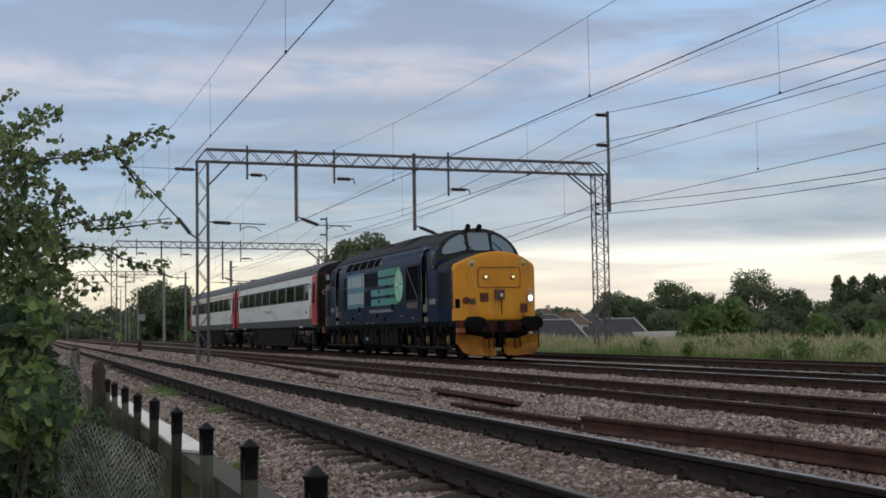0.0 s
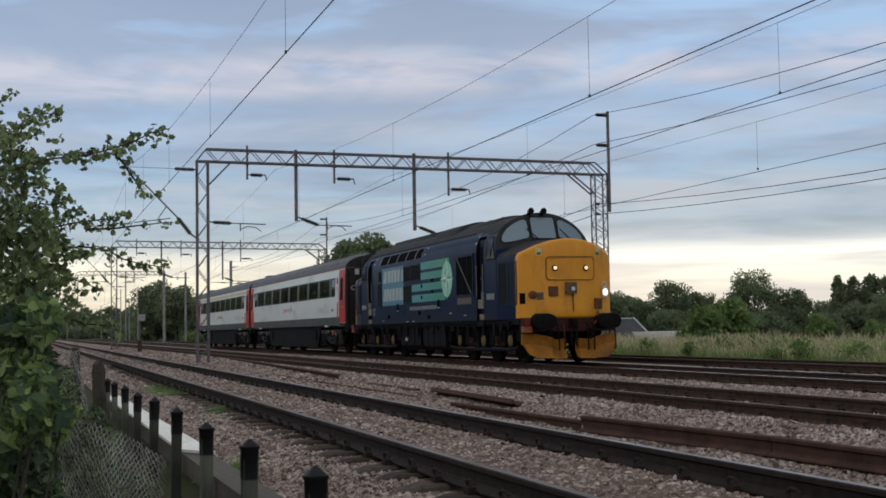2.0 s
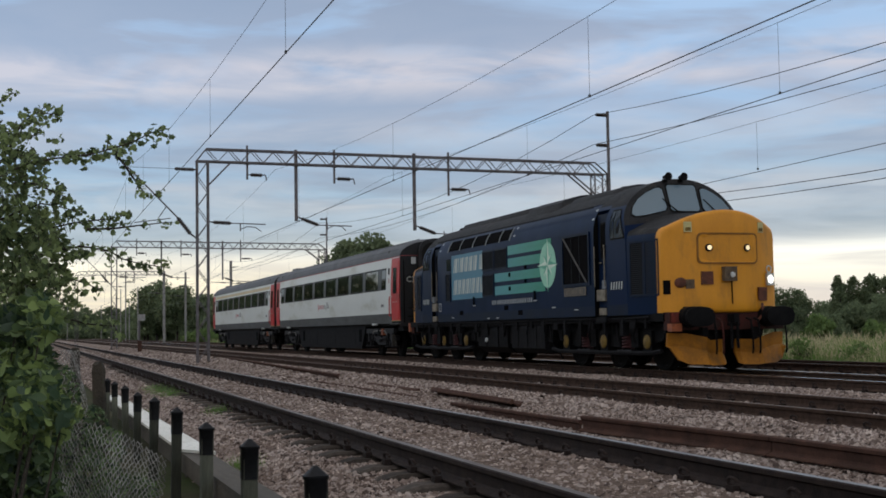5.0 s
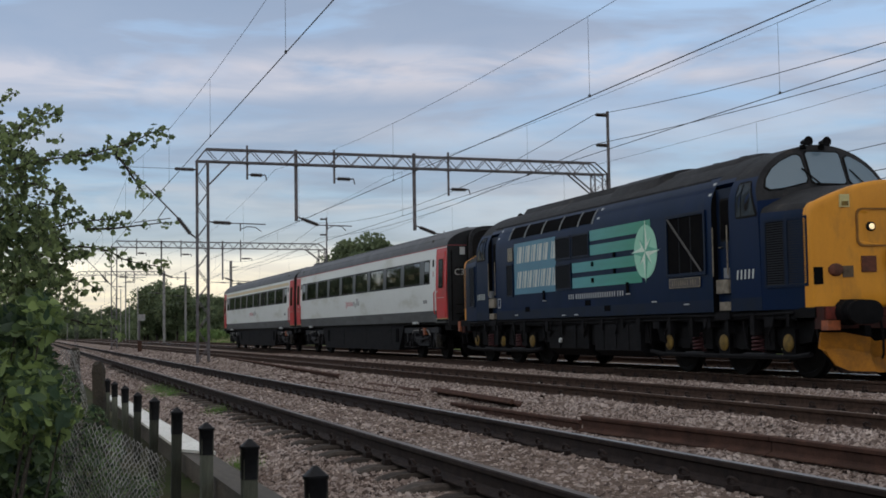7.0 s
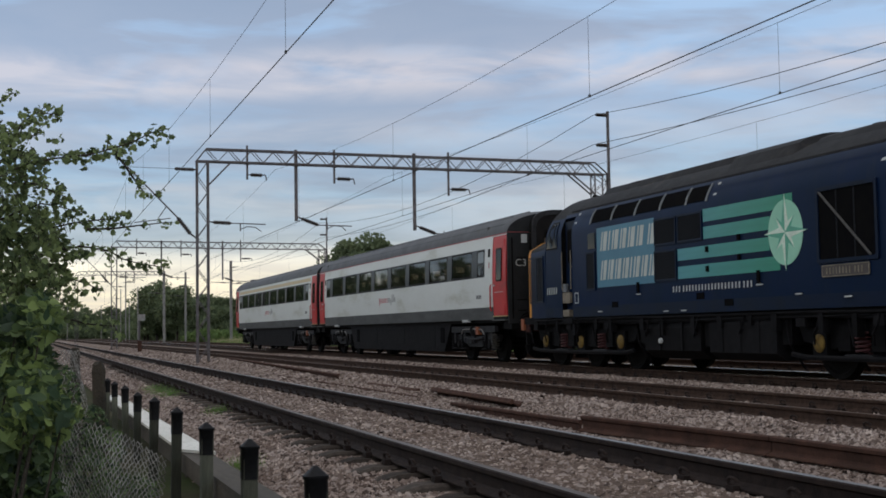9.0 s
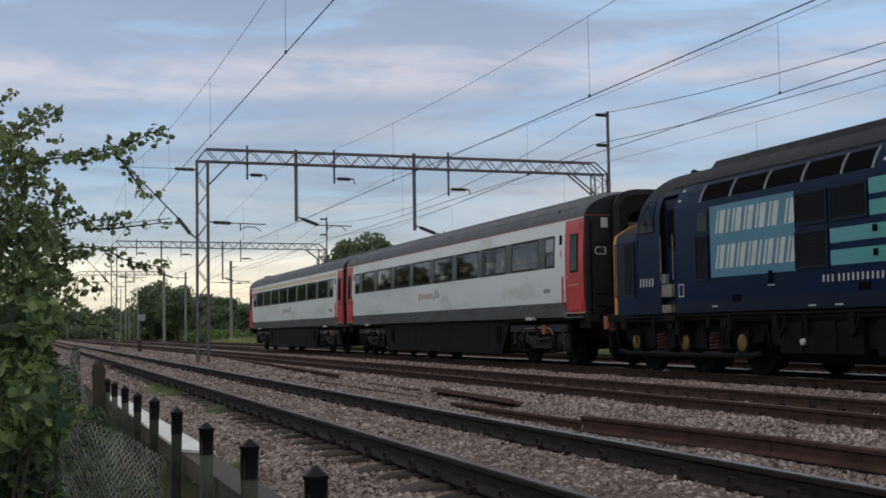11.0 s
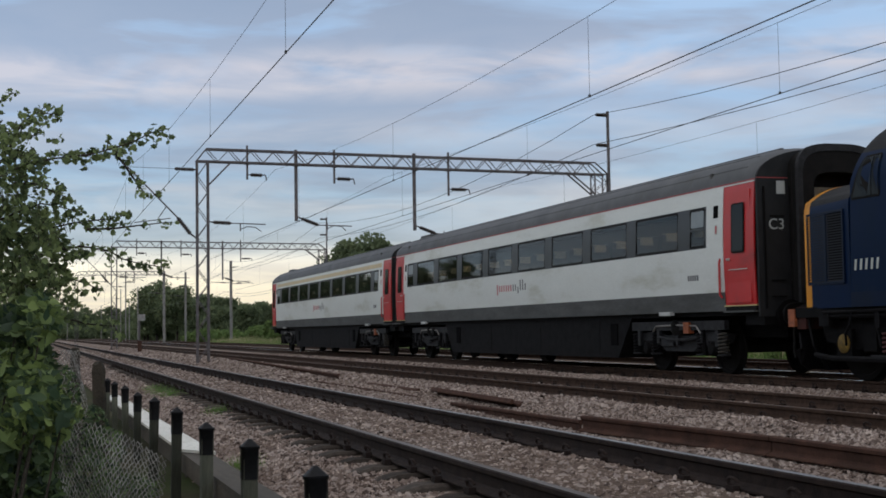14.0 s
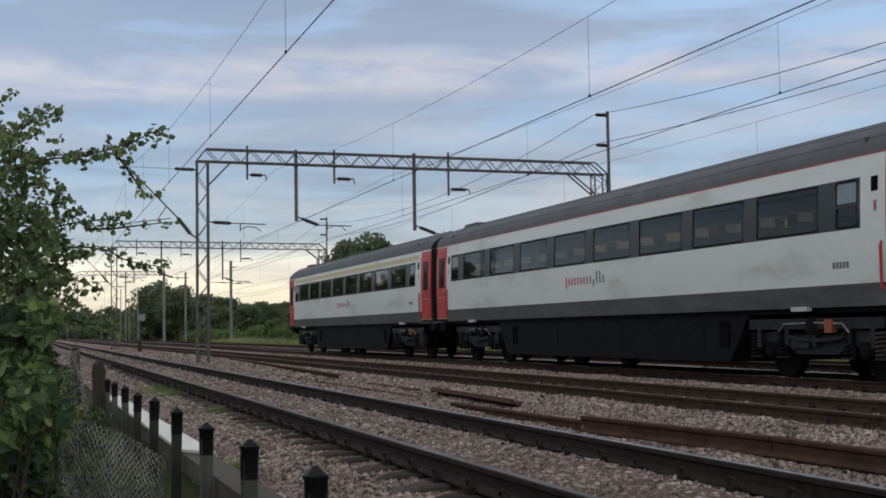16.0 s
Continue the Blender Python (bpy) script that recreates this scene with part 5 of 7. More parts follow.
    loft(bm, [[(x, -1.24, 1.0), (x, -1.27, 0.9), (x, -1.27, 0.40), (x, -1.1, 0.28), (x, 1.1, 0.28), (x, 1.27, 0.40), (x, 1.27, 0.9), (x, 1.24, 1.0)] for x in (-8.95, -6.75)])
    part("battery_box", bm, GRIME_BROWN, t, "grimy battery box")
    for u, w, z0 in ((9.13, 0.12, 0.5), (6.55, 0.14, 0.55), (11.75, 0.12, 0.55)):
        slab(t, "equipment_box", GRIME, u - w, u + w, z0, 1.0, -1.2, -0.6, 0.02)
    for u in (7.3, 7.9, 8.5, 10.0, 10.9):
        slab(t, "tank_strap", GRIME_BROWN, u - 0.03, u + 0.03, 0.42, 0.95, -1.285, -1.25)
    bm = bmesh.new()
    lathe(bm, ((0, 0.05), (0.05, 0.045), (0.06, 0.0)), 12, pose(-10.85, -1.26, 0.60, 90, 0, 0))
    part("gauge_dial", bm, PALE_MARK, t)
    # pipes, hangers and small valves under the body's edge
    g = random.Random(12)
    for y, z, r in ((-1.31, 1.06, 0.022), (-1.27, 0.98, 0.016), (-1.30, 1.0, 0.012)):
        bm = bmesh.new()
        pts = [(-u, y + g.uniform(-0.01, 0.01), z + g.uniform(-0.025, 0.02)) for u in (1.2, 2.6, 4.1, 5.9, 7.4, 9.0, 10.6, 12.3, 14.0, 15.8, 17.3)]
        limb(bm, pts, r, r, 6)
        part("air_pipe", bm, GRIME_BROWN, t)
    for i in range(16):
        u = 1.4 + i * 1.04 + g.uniform(-0.2, 0.2)
        z = g.uniform(0.66, 0.90)
        slab(t, "pipe_hanger" if i % 2 else "valve_box", GRIME_BROWN if i % 3 else GRIME, u - g.uniform(0.03, 0.11), u + 0.05, z, 1.08, -1.32, -1.18, 0.01)
    for i in range(9):
        u = 1.9 + i * 1.85 + g.uniform(-0.3, 0.3)
        bm = bmesh.new()
        limb(bm, [(-u, -1.30, 1.05), (-u - 0.06, -1.31, 0.85), (-u - 0.22, -1.27, 0.72), (-u - 0.3, -1.2, 0.55)], 0.02, 0.02, 6)
        part("sand_pipe", bm, GRIME_BROWN, t)
    for xc in (-3.637, -14.913):
        loco_bogie(t, xc)
    return t


# ---- coaches ----
WHITE_PAINT = surface("grimy_white_paint", (0.60, 0.63, 0.62), (0.55, 0.575, 0.56), 0.9, 0.42, 0.0, spec=0.35, fine=20, spot=(0.38, 0.385, 0.32), spot_at=(0.53, 0.76), spot_scale=0.9, stretch=(0.5, 1, 1.6), grain=(0.96, 1.03))
SKIRT_GREY = surface("grimy_grey_paint", (0.090, 0.094, 0.096), (0.060, 0.062, 0.062), 2.0, 0.65, 0.05, spec=0.2, fine=30, stretch=(0.6, 1, 2))
COACH_ROOF = surface("grey_roof_paint", (0.098, 0.100, 0.108), (0.066, 0.069, 0.075), 1.5, 0.6, 0.05, spec=0.3, fine=20, spot=(0.07, 0.07, 0.07), spot_scale=1.2, stretch=(1, 1, 1), grain=(0.96, 1.03))
DOOR_RED = surface("red_door_paint", (0.46, 0.015, 0.017), (0.38, 0.014, 0.016), 2.0, 0.4, 0.0, fine=30, spot=(0.25, 0.02, 0.02), spot_scale=2.0, grain=(0.96, 1.03))
RED_LINE = plain("red_line", (0.30, 0.05, 0.055), 0.6)
CREAM = plain("cream_band", (0.56, 0.45, 0.26), 0.5)
WINDOW_BAND = surface("dark_grey_band", (0.026, 0.030, 0.037), (0.021, 0.025, 0.031), 2.0, 0.35, 0.0, spec=0.25, grain=(0.96, 1.03))
END_BLACK = surface("coach_end_black", (0.014, 0.015, 0.017), (0.021, 0.022, 0.024), 3.0, 0.7, 0.1, spec=0.2)
SEAT = surface("seat_cloth", (0.040, 0.024, 0.024), (0.05, 0.034, 0.034), 8.0, 0.9, 0.1)
HEADREST = plain("pale_headrest", (0.74, 0.64, 0.44), 0.85)
SALOON_LIGHT = glow("saloon_light", (1.0, 0.82, 0.60), 9.0)
INTERIOR = plain("interior_wall", (0.06, 0.058, 0.058), 0.8)
LOGO_RED = plain("logo_red", (0.42, 0.03, 0.05), 0.5)
LOGO_GREY = plain("logo_grey", (0.12, 0.12, 0.13), 0.5)


def window_glass():
    m = bpy.data.materials.new("tinted_window_glass")
    m.use_nodes = True
    nt = m.node_tree
    N, L = nt.nodes.new, nt.links.new
    nt.nodes.remove(nt.nodes["Principled BSDF"])
    out = [n for n in nt.nodes if n.type == "OUTPUT_MATERIAL"][0]
    tr, gl, mx, lw = N("ShaderNodeBsdfTransparent"), N("ShaderNodeBsdfGlossy"), N("ShaderNodeMixShader"), N("ShaderNodeLayerWeight")
    tr.inputs[0].default_value = (0.47, 0.48, 0.50, 1)
    gl.inputs[0].default_value, gl.inputs["Roughness"].default_value = (0.9, 0.95, 1.0, 1), 0.03
    # a pane's gloss grows towards grazing view
    lw.inputs[0].default_value = 0.5
    pw, ad = N("ShaderNodeMath"), N("ShaderNodeMath")
    pw.operation, ad.operation = "POWER", "MULTIPLY_ADD"
    pw.inputs[1].default_value, ad.inputs[1].default_value, ad.inputs[2].default_value = 5.5, 0.95, 0.02
    L(lw.outputs["Facing"], pw.inputs[0])
    L(pw.outputs[0], ad.inputs[0])
    L(ad.outputs[0], mx.inputs[0])
    L(tr.outputs[0], mx.inputs[1])
    L(gl.outputs[0], mx.inputs[2])
    L(mx.outputs[0], out.inputs[0])
    return m


COACH_GLASS = window_glass()
FROSTED = surface("frosted_glass", (0.17, 0.20, 0.22), (0.14, 0.165, 0.18), 3.0, 0.35, 0.0, grain=(0.96, 1.03))
LENGTH = 22.57


def coach_side(z):
    """Half-width of the coach at a height: the sides curve in a little at the foot and towards the roof."""
    return 1.37 - 0.035 * ((z - 2.1) / 1.0) ** 2


def coach_strip(parent, name, mat, z0, z1, u0, u1, out=0.0, n=5, label="", sides=(-1, 1), thick=0.03):
    for s in sides:
        bm = bmesh.new()
        zs = [z0 + (z1 - z0) * i / n for i in range(n + 1)]
        prof = [(s * (coach_side(z) + out), z) for z in zs] + [(s * (coach_side(z) + out - thick), z) for z in zs[::-1]]
        loft(bm, [[(-u, y, z) for y, z in prof] for u in (u0, u1)])
        part(name, bm, mat, parent, label, smooth=40)


def on_side(parent, name, mat, pts, out0, out1, s=-1, label=""):
    """A plate that follows the curved side; pts in (u, z)."""
    bm = bmesh.new()
    loft(bm, [[(-u, s * (coach_side(z) + o), z) for u, z in pts] for o in (out0, out1)])
    return part(name, bm, mat, parent, label)


def coach_bogie(parent, xc):
    bm = bmesh.new()
    for s in (-1, 1):
        y0, y1 = (-1.10, -0.94) if s < 0 else (0.94, 1.10)
        prof = [(-1.85, 0.72), (-1.7, 0.56), (-0.75, 0.50), (-0.55, 0.40), (0.55, 0.40), (0.75, 0.50), (1.7, 0.56), (1.85, 0.72), (0.9, 0.80), (0.5, 0.70), (-0.5, 0.70), (-0.9, 0.80)]
        loft(bm, [[(x, y, z) for x, z in prof] for y in (y0, y1)])
    for x in (-0.45, 0.45):
        box(bm, x - 0.12, x + 0.12, -1.0, 1.0, 0.48, 0.72)
    rounded(bm, 0.02, 1)
    b = part("bogie", bm, BOGIE_GREY, parent, "dusty grey-black two-axle bogie", at=pose(xc, 0, 0))
    for ax in (-1.3, 1.3):
        wheelset(b, ax, 0.457)
        for s in (-1, 1):
            bm = bmesh.new()
            lathe(bm, ((0.0, 0.10), (0.10, 0.095), (0.13, 0.06), (0.14, -0.06)), 16, pose(ax, s * 1.08, 0.457, 90 if s < 0 else -90))
            box(bm, ax - 0.17, ax + 0.17, s * 1.04 - 0.08, s * 1.04 + 0.08, 0.40, 0.60)
            part("axlebox", bm, GRIME, b, smooth=40)
            bm = bmesh.new()
            e = 0.40 if ax > 0 else -0.40
            coil(bm, ax + e, s * 1.12, 0.36, 0.74, 0.095, 6, 0.02)
            part("spring", bm, SPRING_STEEL if ax > 0 and xc > -8 else GRIME_BROWN, b, smooth=60)
            bm = bmesh.new()
            coil(bm, ax - e, s * 1.12, 0.38, 0.74, 0.085, 6, 0.02)
            part("spring", bm, GRIME_BROWN, b, smooth=60)
            for q in (-1, 1):
                bm = bmesh.new()
                lathe(bm, ((0.0, 0.0), (0.12, 0.0), (0.12, 0.03), (0.0, 0.035)), 14, pose(ax + q * 0.40, s * 1.12, 0.335))
                part("spring_seat", bm, BOGIE_GREY, b)
            bm = bmesh.new()
            tube(bm, (ax - e * 0.7, s * 1.12, 0.34), (ax - e * 0.9, s * 1.12, 0.86), 0.045, n=10)
            part("damper", bm, GRIME, b, smooth=60)
    for s in (-1, 1):
        bm = bmesh.new()
        lathe(bm, ((0.22, 0.70), (0.27, 0.78), (0.27, 0.92), (0.22, 1.0)), 18, pose(0, s * 0.98, 0))
        part("air_spring", bm, RUBBER, b, smooth=50)
        bm = bmesh.new()
        box(bm, -1.85, 1.85, s * 1.14 - 0.05, s * 1.14 + 0.05, 0.80, 0.97)
        rounded(bm, 0.03, 2)
        part("bolster", bm, BOGIE_GREY, b)
        bm = bmesh.new()
        limb(bm, [(-0.9, s * 1.2, 0.78), (-0.75, s * 1.21, 0.88), (0.1, s * 1.21, 0.90), (0.85, s * 1.21, 0.88), (1.0, s * 1.2, 0.74)], 0.016, 0.016, 6)
        part("brake_pipe", bm, STEEL_PALE, b)
        for x, z0, z1 in ((-0.72, 0.55, 0.80), (0.05, 0.52, 0.82), (0.95, 0.56, 0.80), (-1.55, 0.50, 0.80), (1.55, 0.50, 0.80)):
            bm = bmesh.new()
            box(bm, x - 0.05, x + 0.05, s * 1.15 - 0.035, s * 1.15 + 0.035, z0, z1)
            rounded(bm, 0.012, 1)
            part("bracket", bm, BOGIE_GREY, b)
    bm = bmesh.new()
    box(bm, 0.42, 0.62, -1.24, -1.12, 0.74, 0.95)
    rounded(bm, 0.02, 1)
    part("valve_box", bm, ORANGE if xc > -8 else GRIME, b)
    bm = bmesh.new()
    rod(bm, (-0.7, -1.16, 0.68), (-0.3, -1.17, 0.62), (0.35, -1.17, 0.62), (0.8, -1.16, 0.66), r=0.03)
    part("brake_rigging", bm, BOGIE_GREY, b)
    bm = bmesh.new()
    box(bm, -0.62, -0.12, -1.17, -1.08, 0.50, 0.66)
    rounded(bm, 0.04, 2)
    part("brake_cylinder", bm, BOGIE_GREY, b)
    return b


def coach(label, u_front, first_class):
    t = thing("coach", label, "railway coach", pose(train_place(0) - u_front, TRAIN_Y, 0), group="coaches of the train")
    E0, E1 = 1.10, LENGTH - 1.10
    W0, W1 = 1.68, 21.05
    coach_strip(t, "lower_skirt", SKIRT_GREY, 1.13, 1.462, E0, E1, label="dirty grey lower bodyside")
    coach_strip(t, "body_side", WHITE_PAINT, 1.46, 2.27, E0, E1, n=8, label="grimy white lower bodyside")
    coach_strip(t, "body_side", WHITE_PAINT, 3.02, 3.34, E0, E1, n=4, label="white upper bodyside")
    for a, b in ((E0, W0), (W1, E1)):
        coach_strip(t, "body_side", WHITE_PAINT, 2.27, 3.02, a, b, n=6)
    if first_class:
        coach_strip(t, "cream_band", CREAM, 3.09, 3.235, 1.3, LENGTH - 1.4, 0.003, sides=(-1,), label="cream first-class band")
    else:
        coach_strip(t, "red_line", RED_LINE, 3.325, 3.35, 0.0, LENGTH, 0.004, n=1, sides=(-1,))
    # window band with panes, rounded at its ends
    panes = [(2.75 + 2.2 * k, 4.52 + 2.2 * k) for k in range(8)]
    spans = [(1.74, 2.28)] + panes + [(20.38, 20.98)]
    for s in (-1, 1):
        edges = [W0] + [v for p in spans for v in p] + [W1]
        for i in range(0, len(edges), 2):
            coach_strip(t, "window_pillar", WINDOW_BAND, 2.27, 3.02, edges[i], edges[i + 1], 0.002, n=5, sides=(s,))
        for k, (a, b) in enumerate(spans):
            z0, z1 = (2.30, 2.99)
            coach_strip(t, "window_rail", WINDOW_BAND, 2.27, z0 + 0.03, a, b, 0.002, n=1, sides=(s,))
            coach_strip(t, "window_rail", WINDOW_BAND, z1 - 0.03, 3.02, a, b, 0.002, n=1, sides=(s,))
            bm = bmesh.new()
            loft(bm, [[(-u, s * (coach_side(z) + o), z) for u, z in round_rect(a, b, z0, z1, 0.05, 3)] for o in (-0.012, -0.004)])
            w = part("window_pane", bm, COACH_GLASS, t)
            if s < 0:
                frame_plate_on = bmesh.new()
                o, i_ = round_rect(a - 0.015, b + 0.015, z0 - 0.015, z1 + 0.015, 0.06, 3), round_rect(a + 0.02, b - 0.02, z0 + 0.02, z1 - 0.02, 0.05, 3)
                o0, i0 = ring(frame_plate_on, [(-u, s * (coach_side(z) + 0.003), z) for u, z in o]), ring(frame_plate_on, [(-u, s * (coach_side(z) + 0.003), z) for u, z in i_])
                i1 = ring(frame_plate_on, [(-u, s * (coach_side(z) - 0.01), z) for u, z in i_])
                bridge(frame_plate_on, o0, i0)
                bridge(frame_plate_on, i0, i1)
                part("seal", frame_plate_on, RUBBER, w)
                if k in (0, len(spans) - 1):
                    bm = bmesh.new()
                    box(bm, -b, -a, -coach_side(2.6) - 0.006, -coach_side(2.6) + 0.004, 2.60, 2.64)
                    part("hopper_bar", bm, WINDOW_BAND, w)
                    on_side(w, "hopper_glass", FROSTED, round_rect(a + 0.035, b - 0.035, 2.66, 2.955, 0.03, 3), -0.012, 0.001, s, "pale frosted hopper glass")
    # roof: upper curve with rounded ends, ribs along it
    bm = bmesh.new()
    rings = []
    for u, dz, k in ((0.0, -0.10, 0.985), (0.10, -0.05, 0.995), (0.45, 0.0, 1.0), (LENGTH - 0.45, 0.0, 1.0), (LENGTH - 0.10, -0.05, 0.995), (LENGTH, -0.10, 0.985)):
        top = []
        for i in range(25):
            a = math.pi * i / 24
            c, s = math.cos(a), math.sin(a)
            top.append((-coach_side(3.34) * k * math.copysign(abs(c) ** 0.85, c), 3.34 + (0.60 + dz) * abs(s) ** 0.90))
        rings.append([(-u, y, z) for y, z in top])
    loft(bm, rings)
    roof = part("roof", bm, COACH_ROOF, t, "grey curved coach roof", smooth=50)
    for y, z in ((-0.55, 3.895), (0.55, 3.895), (-0.98, 3.75), (-1.22, 3.56)):
        bm = bmesh.new()
        box(bm, -LENGTH + 0.4, -0.4, y - 0.025, y + 0.025, z - 0.05, z + 0.03)
        part("roof_rib", bm, COACH_ROOF, roof)
    for u, w in ((LENGTH - 1.2, 1.1),):
        bm = bmesh.new()
        box(bm, -u - w / 2, -u + w / 2, -0.62, 0.62, 3.70, 3.98)
        rounded(bm, 0.04, 2)
        part("roof_vent", bm, COACH_ROOF, roof)
    # doors at both ends of each side
    for s in (-1, 1):
        for end in (0, 1):
            def U(v):
                return v if end == 0 else LENGTH - v
            a, b = sorted((U(0.10), U(1.10)))
            coach_strip(t, "door_surround", DOOR_RED, 1.22, 3.30, a, b, -0.012, n=8, sides=(s,))
            coach_strip(t, "door_sill", RUBBER, 1.13, 1.205, a, b, -0.004, n=1, sides=(s,))
            coach_strip(t, "sill_strip", FLASH_CREAM, 1.205, 1.225, a - 0.04, b + 0.04, 0.004, n=1, sides=(s,))
            coach_strip(t, "door_head", WHITE_PAINT, 3.30, 3.34, a, b, 0.0, n=1, sides=(s,))
            p0, p1 = sorted((U(0.22), U(1.02)))
            d = on_side(t, "door", DOOR_RED, round_rect(p0, p1, 1.26, 3.20, 0.05, 3), -0.01, 0.006, s, "closed red slam door")
            w0, w1 = sorted((U(0.42), U(0.78)))
            on_side(d, "door_window_frame", RUBBER, round_rect(w0 - 0.03, w1 + 0.03, 2.12, 2.98, 0.05, 3), 0.0, 0.010, s)
            on_side(d, "door_window", CAB_GLASS, round_rect(w0, w1, 2.15, 2.95, 0.04, 3), 0.0, 0.013, s)
            bm = bmesh.new()
            rod(bm, (-U(0.95), s * 1.385, 2.02), (-U(0.85), s * 1.40, 2.02), r=0.022)
            part("door_handle", bm, LAMP_SHELL, d)
            on_side(d, "door_rail", LETTER, round_rect(p0 + 0.08, p1 - 0.1, 1.83, 1.845, 0.005, 1), 0.004, 0.012, s)
            bm = bmesh.new()
            rod(bm, (-U(1.2), s * 1.37, 2.05), (-U(1.2), s * 1.395, 1.98), (-U(1.2), s * 1.395, 1.42), (-U(1.16), s * 1.37, 1.36), r=0.02)
            part("grab_rail", bm, DOOR_RED, t)
            v0, v1 = sorted((U(1.26), U(1.42)))
            on_side(t, "side_vent", BLACK, round_rect(v0, v1, 2.78, 3.00, 0.01, 1), -0.005, 0.006, s)
            v0, v1 = sorted((U(1.28), U(1.37)))
            q = on_side(t, "notice", LETTER, round_rect(v0, v1, 2.48, 2.66, 0.005, 1), -0.005, 0.005, s)
            on_side(q, "notice_mark", LOGO_RED, round_rect(v0 + 0.02, v1 - 0.02, 2.50, 2.64, 0.005, 1), 0.0, 0.007, s)
            bm = bmesh.new()
            box(bm, -U(0.2) - 0.5 + (0 if end else -0.4), -U(0.2) + 0.5 - (0.4 if not end else 0.0), s * 1.30 - 0.09, s * 1.30 + 0.09, 1.10, 1.13)
            part("door_step", bm, SKIRT_GREY, t)
    # ends: black bulkhead, bellows round the gangway, marks, buffers
    for end in (0, 1):
        m = Matrix() if end == 0 else pose(-LENGTH, 0, 0, 0, 0, 180)
        bm = bmesh.new()
        prof = arch(1.335, 1.02, 3.30, 3.86, 22, 2.2)
        loft(bm, [[(x, y, z) for y, z in prof] for x in (-0.04, 0.012)])
        e = part("end_wall", bm, END_BLACK, t, "black coach end", at=m)
        bm = bmesh.new()
        o = arch(0.74, 1.0, 3.35, 3.86, 16, 3.2)
        i_ = arch(0.48, 1.05, 3.15, 3.42, 16, 3.2)
        rs = []
        for x, k in ((0.0, 1.0), (0.08, 0.96), (0.16, 1.0), (0.24, 0.96), (0.32, 1.0), (0.40, 0.98)):
            rs.append([(x, y * k, z) for y, z in o])
        a = loft(bm, rs, caps=False)
        inner = ring(bm, [(0.40, y, z) for y, z in i_])
        bridge(bm, a[-1], inner)
        deep = ring(bm, [(0.03, y, z) for y, z in i_])
        bridge(bm, inner, deep)
        bm.faces.new(deep)
        part("gangway_bellows", bm, RUBBER, e, "black rubber gangway bellows", smooth=40)
        bm = bmesh.new()
        box(bm, 0.02, 0.05, -0.36, 0.36, 1.1, 3.2)
        part("gangway_door", bm, STEP_TAN, e, "cream-brown gangway door")
        bm = bmesh.new()
        lip_o, lip_i = arch(0.80, 1.0, 3.36, 3.90, 20, 3.2), arch(0.70, 1.0, 3.30, 3.78, 20, 3.2)
        la = [ring(bm, [(x, y, z) for y, z in q]) for x, q in ((0.34, lip_o), (0.42, lip_o), (0.42, lip_i), (0.34, lip_i))]
        for a_, b_ in zip(la, la[1:] + la[:1]):
            bridge(bm, a_, b_)
        part("gangway_lip", bm, BOGIE_GREY, e, "worn grey rim of the gangway", smooth=40)
        bm = bmesh.new()
        box(bm, 0.012, 0.02, -0.96, -0.80, 3.08, 3.30)
        part("warning_plate", bm, PALE_MARK, e)
        bm = bmesh.new()
        box(bm, 0.0, 0.016, -1.33, -0.70, 3.345, 3.36)
        part("red_line", bm, RED_LINE, e)
        for k in (0, 1, 5):
            bm = bmesh.new()
            box(bm, 0.0, 0.045, -1.10, -0.84, 1.35 + 0.27 * k - 0.012, 1.35 + 0.27 * k + 0.012)
            part("end_step", bm, GRIME, e)
        for y in (-1.22, -0.72):
            bm = bmesh.new()
            rod(bm, (0.03, y, 1.15), (0.03, y, 3.2), r=0.022)
            part("end_pipe", bm, GRIME, e)
        for y in (-0.865, 0.865):
            bm = bmesh.new()
            lathe(bm, ((0.18, -0.1), (0.18, 0.02), (0.13, 0.04), (0.13, 0.12), (0.25, 0.14), (0.25, 0.17), (0.1, 0.18)), 20, m @ pose(0.02, y, 1.05, 0, 90, 0))
            part("buffer", bm, GRIME, t, smooth=50)
        bm = bmesh.new()
        rod(bm, (0.05, 0.3, 1.0), (0.12, 0.3, 0.7), (0.1, 0.15, 0.45), r=0.03)
        box(bm, -0.3, 0.12, -0.1, 0.1, 0.85, 1.05)
        part("coupling_gear", bm, GRIME, t, at=m)
        bm = bmesh.new()
        box(bm, -0.6, 0.0, -1.25, 1.25, 0.88, 1.14)
        part("headstock", bm, GRIME, t, at=m)
    if not first_class:
        cu = bpy.data.curves.new("coach_letter", "FONT")
        cu.body, cu.size, cu.extrude, cu.align_x, cu.align_y = "C3", 0.26, 0.003, "CENTER", "CENTER"
        dg_ob = bpy.data.objects.new("coach_letter", cu)
        me = bpy.data.meshes.new_from_object(dg_ob)
        bpy.data.objects.remove(dg_ob)
        me.materials.append(PALE_MARK)
        part("coach_letter", me, None, t, "pale letter and digit C3", at=pose(0.022, -0.98, 2.56, 90, 0, 90))
    # marks on the side: operator's mark as plain bars, running number as bars, pale lamp brackets
    mid = 11.5 if not first_class else 11.4
    for k in range(13):
        u = mid + 1.15 - k * 0.165
        h = 0.16 + (0.10 if k in (0, 10, 11) else 0.0)
        z0 = 1.83 - (0.07 if k in (0, 9) else 0.0)
        on_side(t, "logo_bar", LOGO_RED if k < 7 else LOGO_GREY, [(u, z0), (u - 0.07, z0), (u - 0.07, z0 + h), (u, z0 + h)], -0.004, 0.003)
    for k in range(5):
        u = 2.40 - k * 0.085
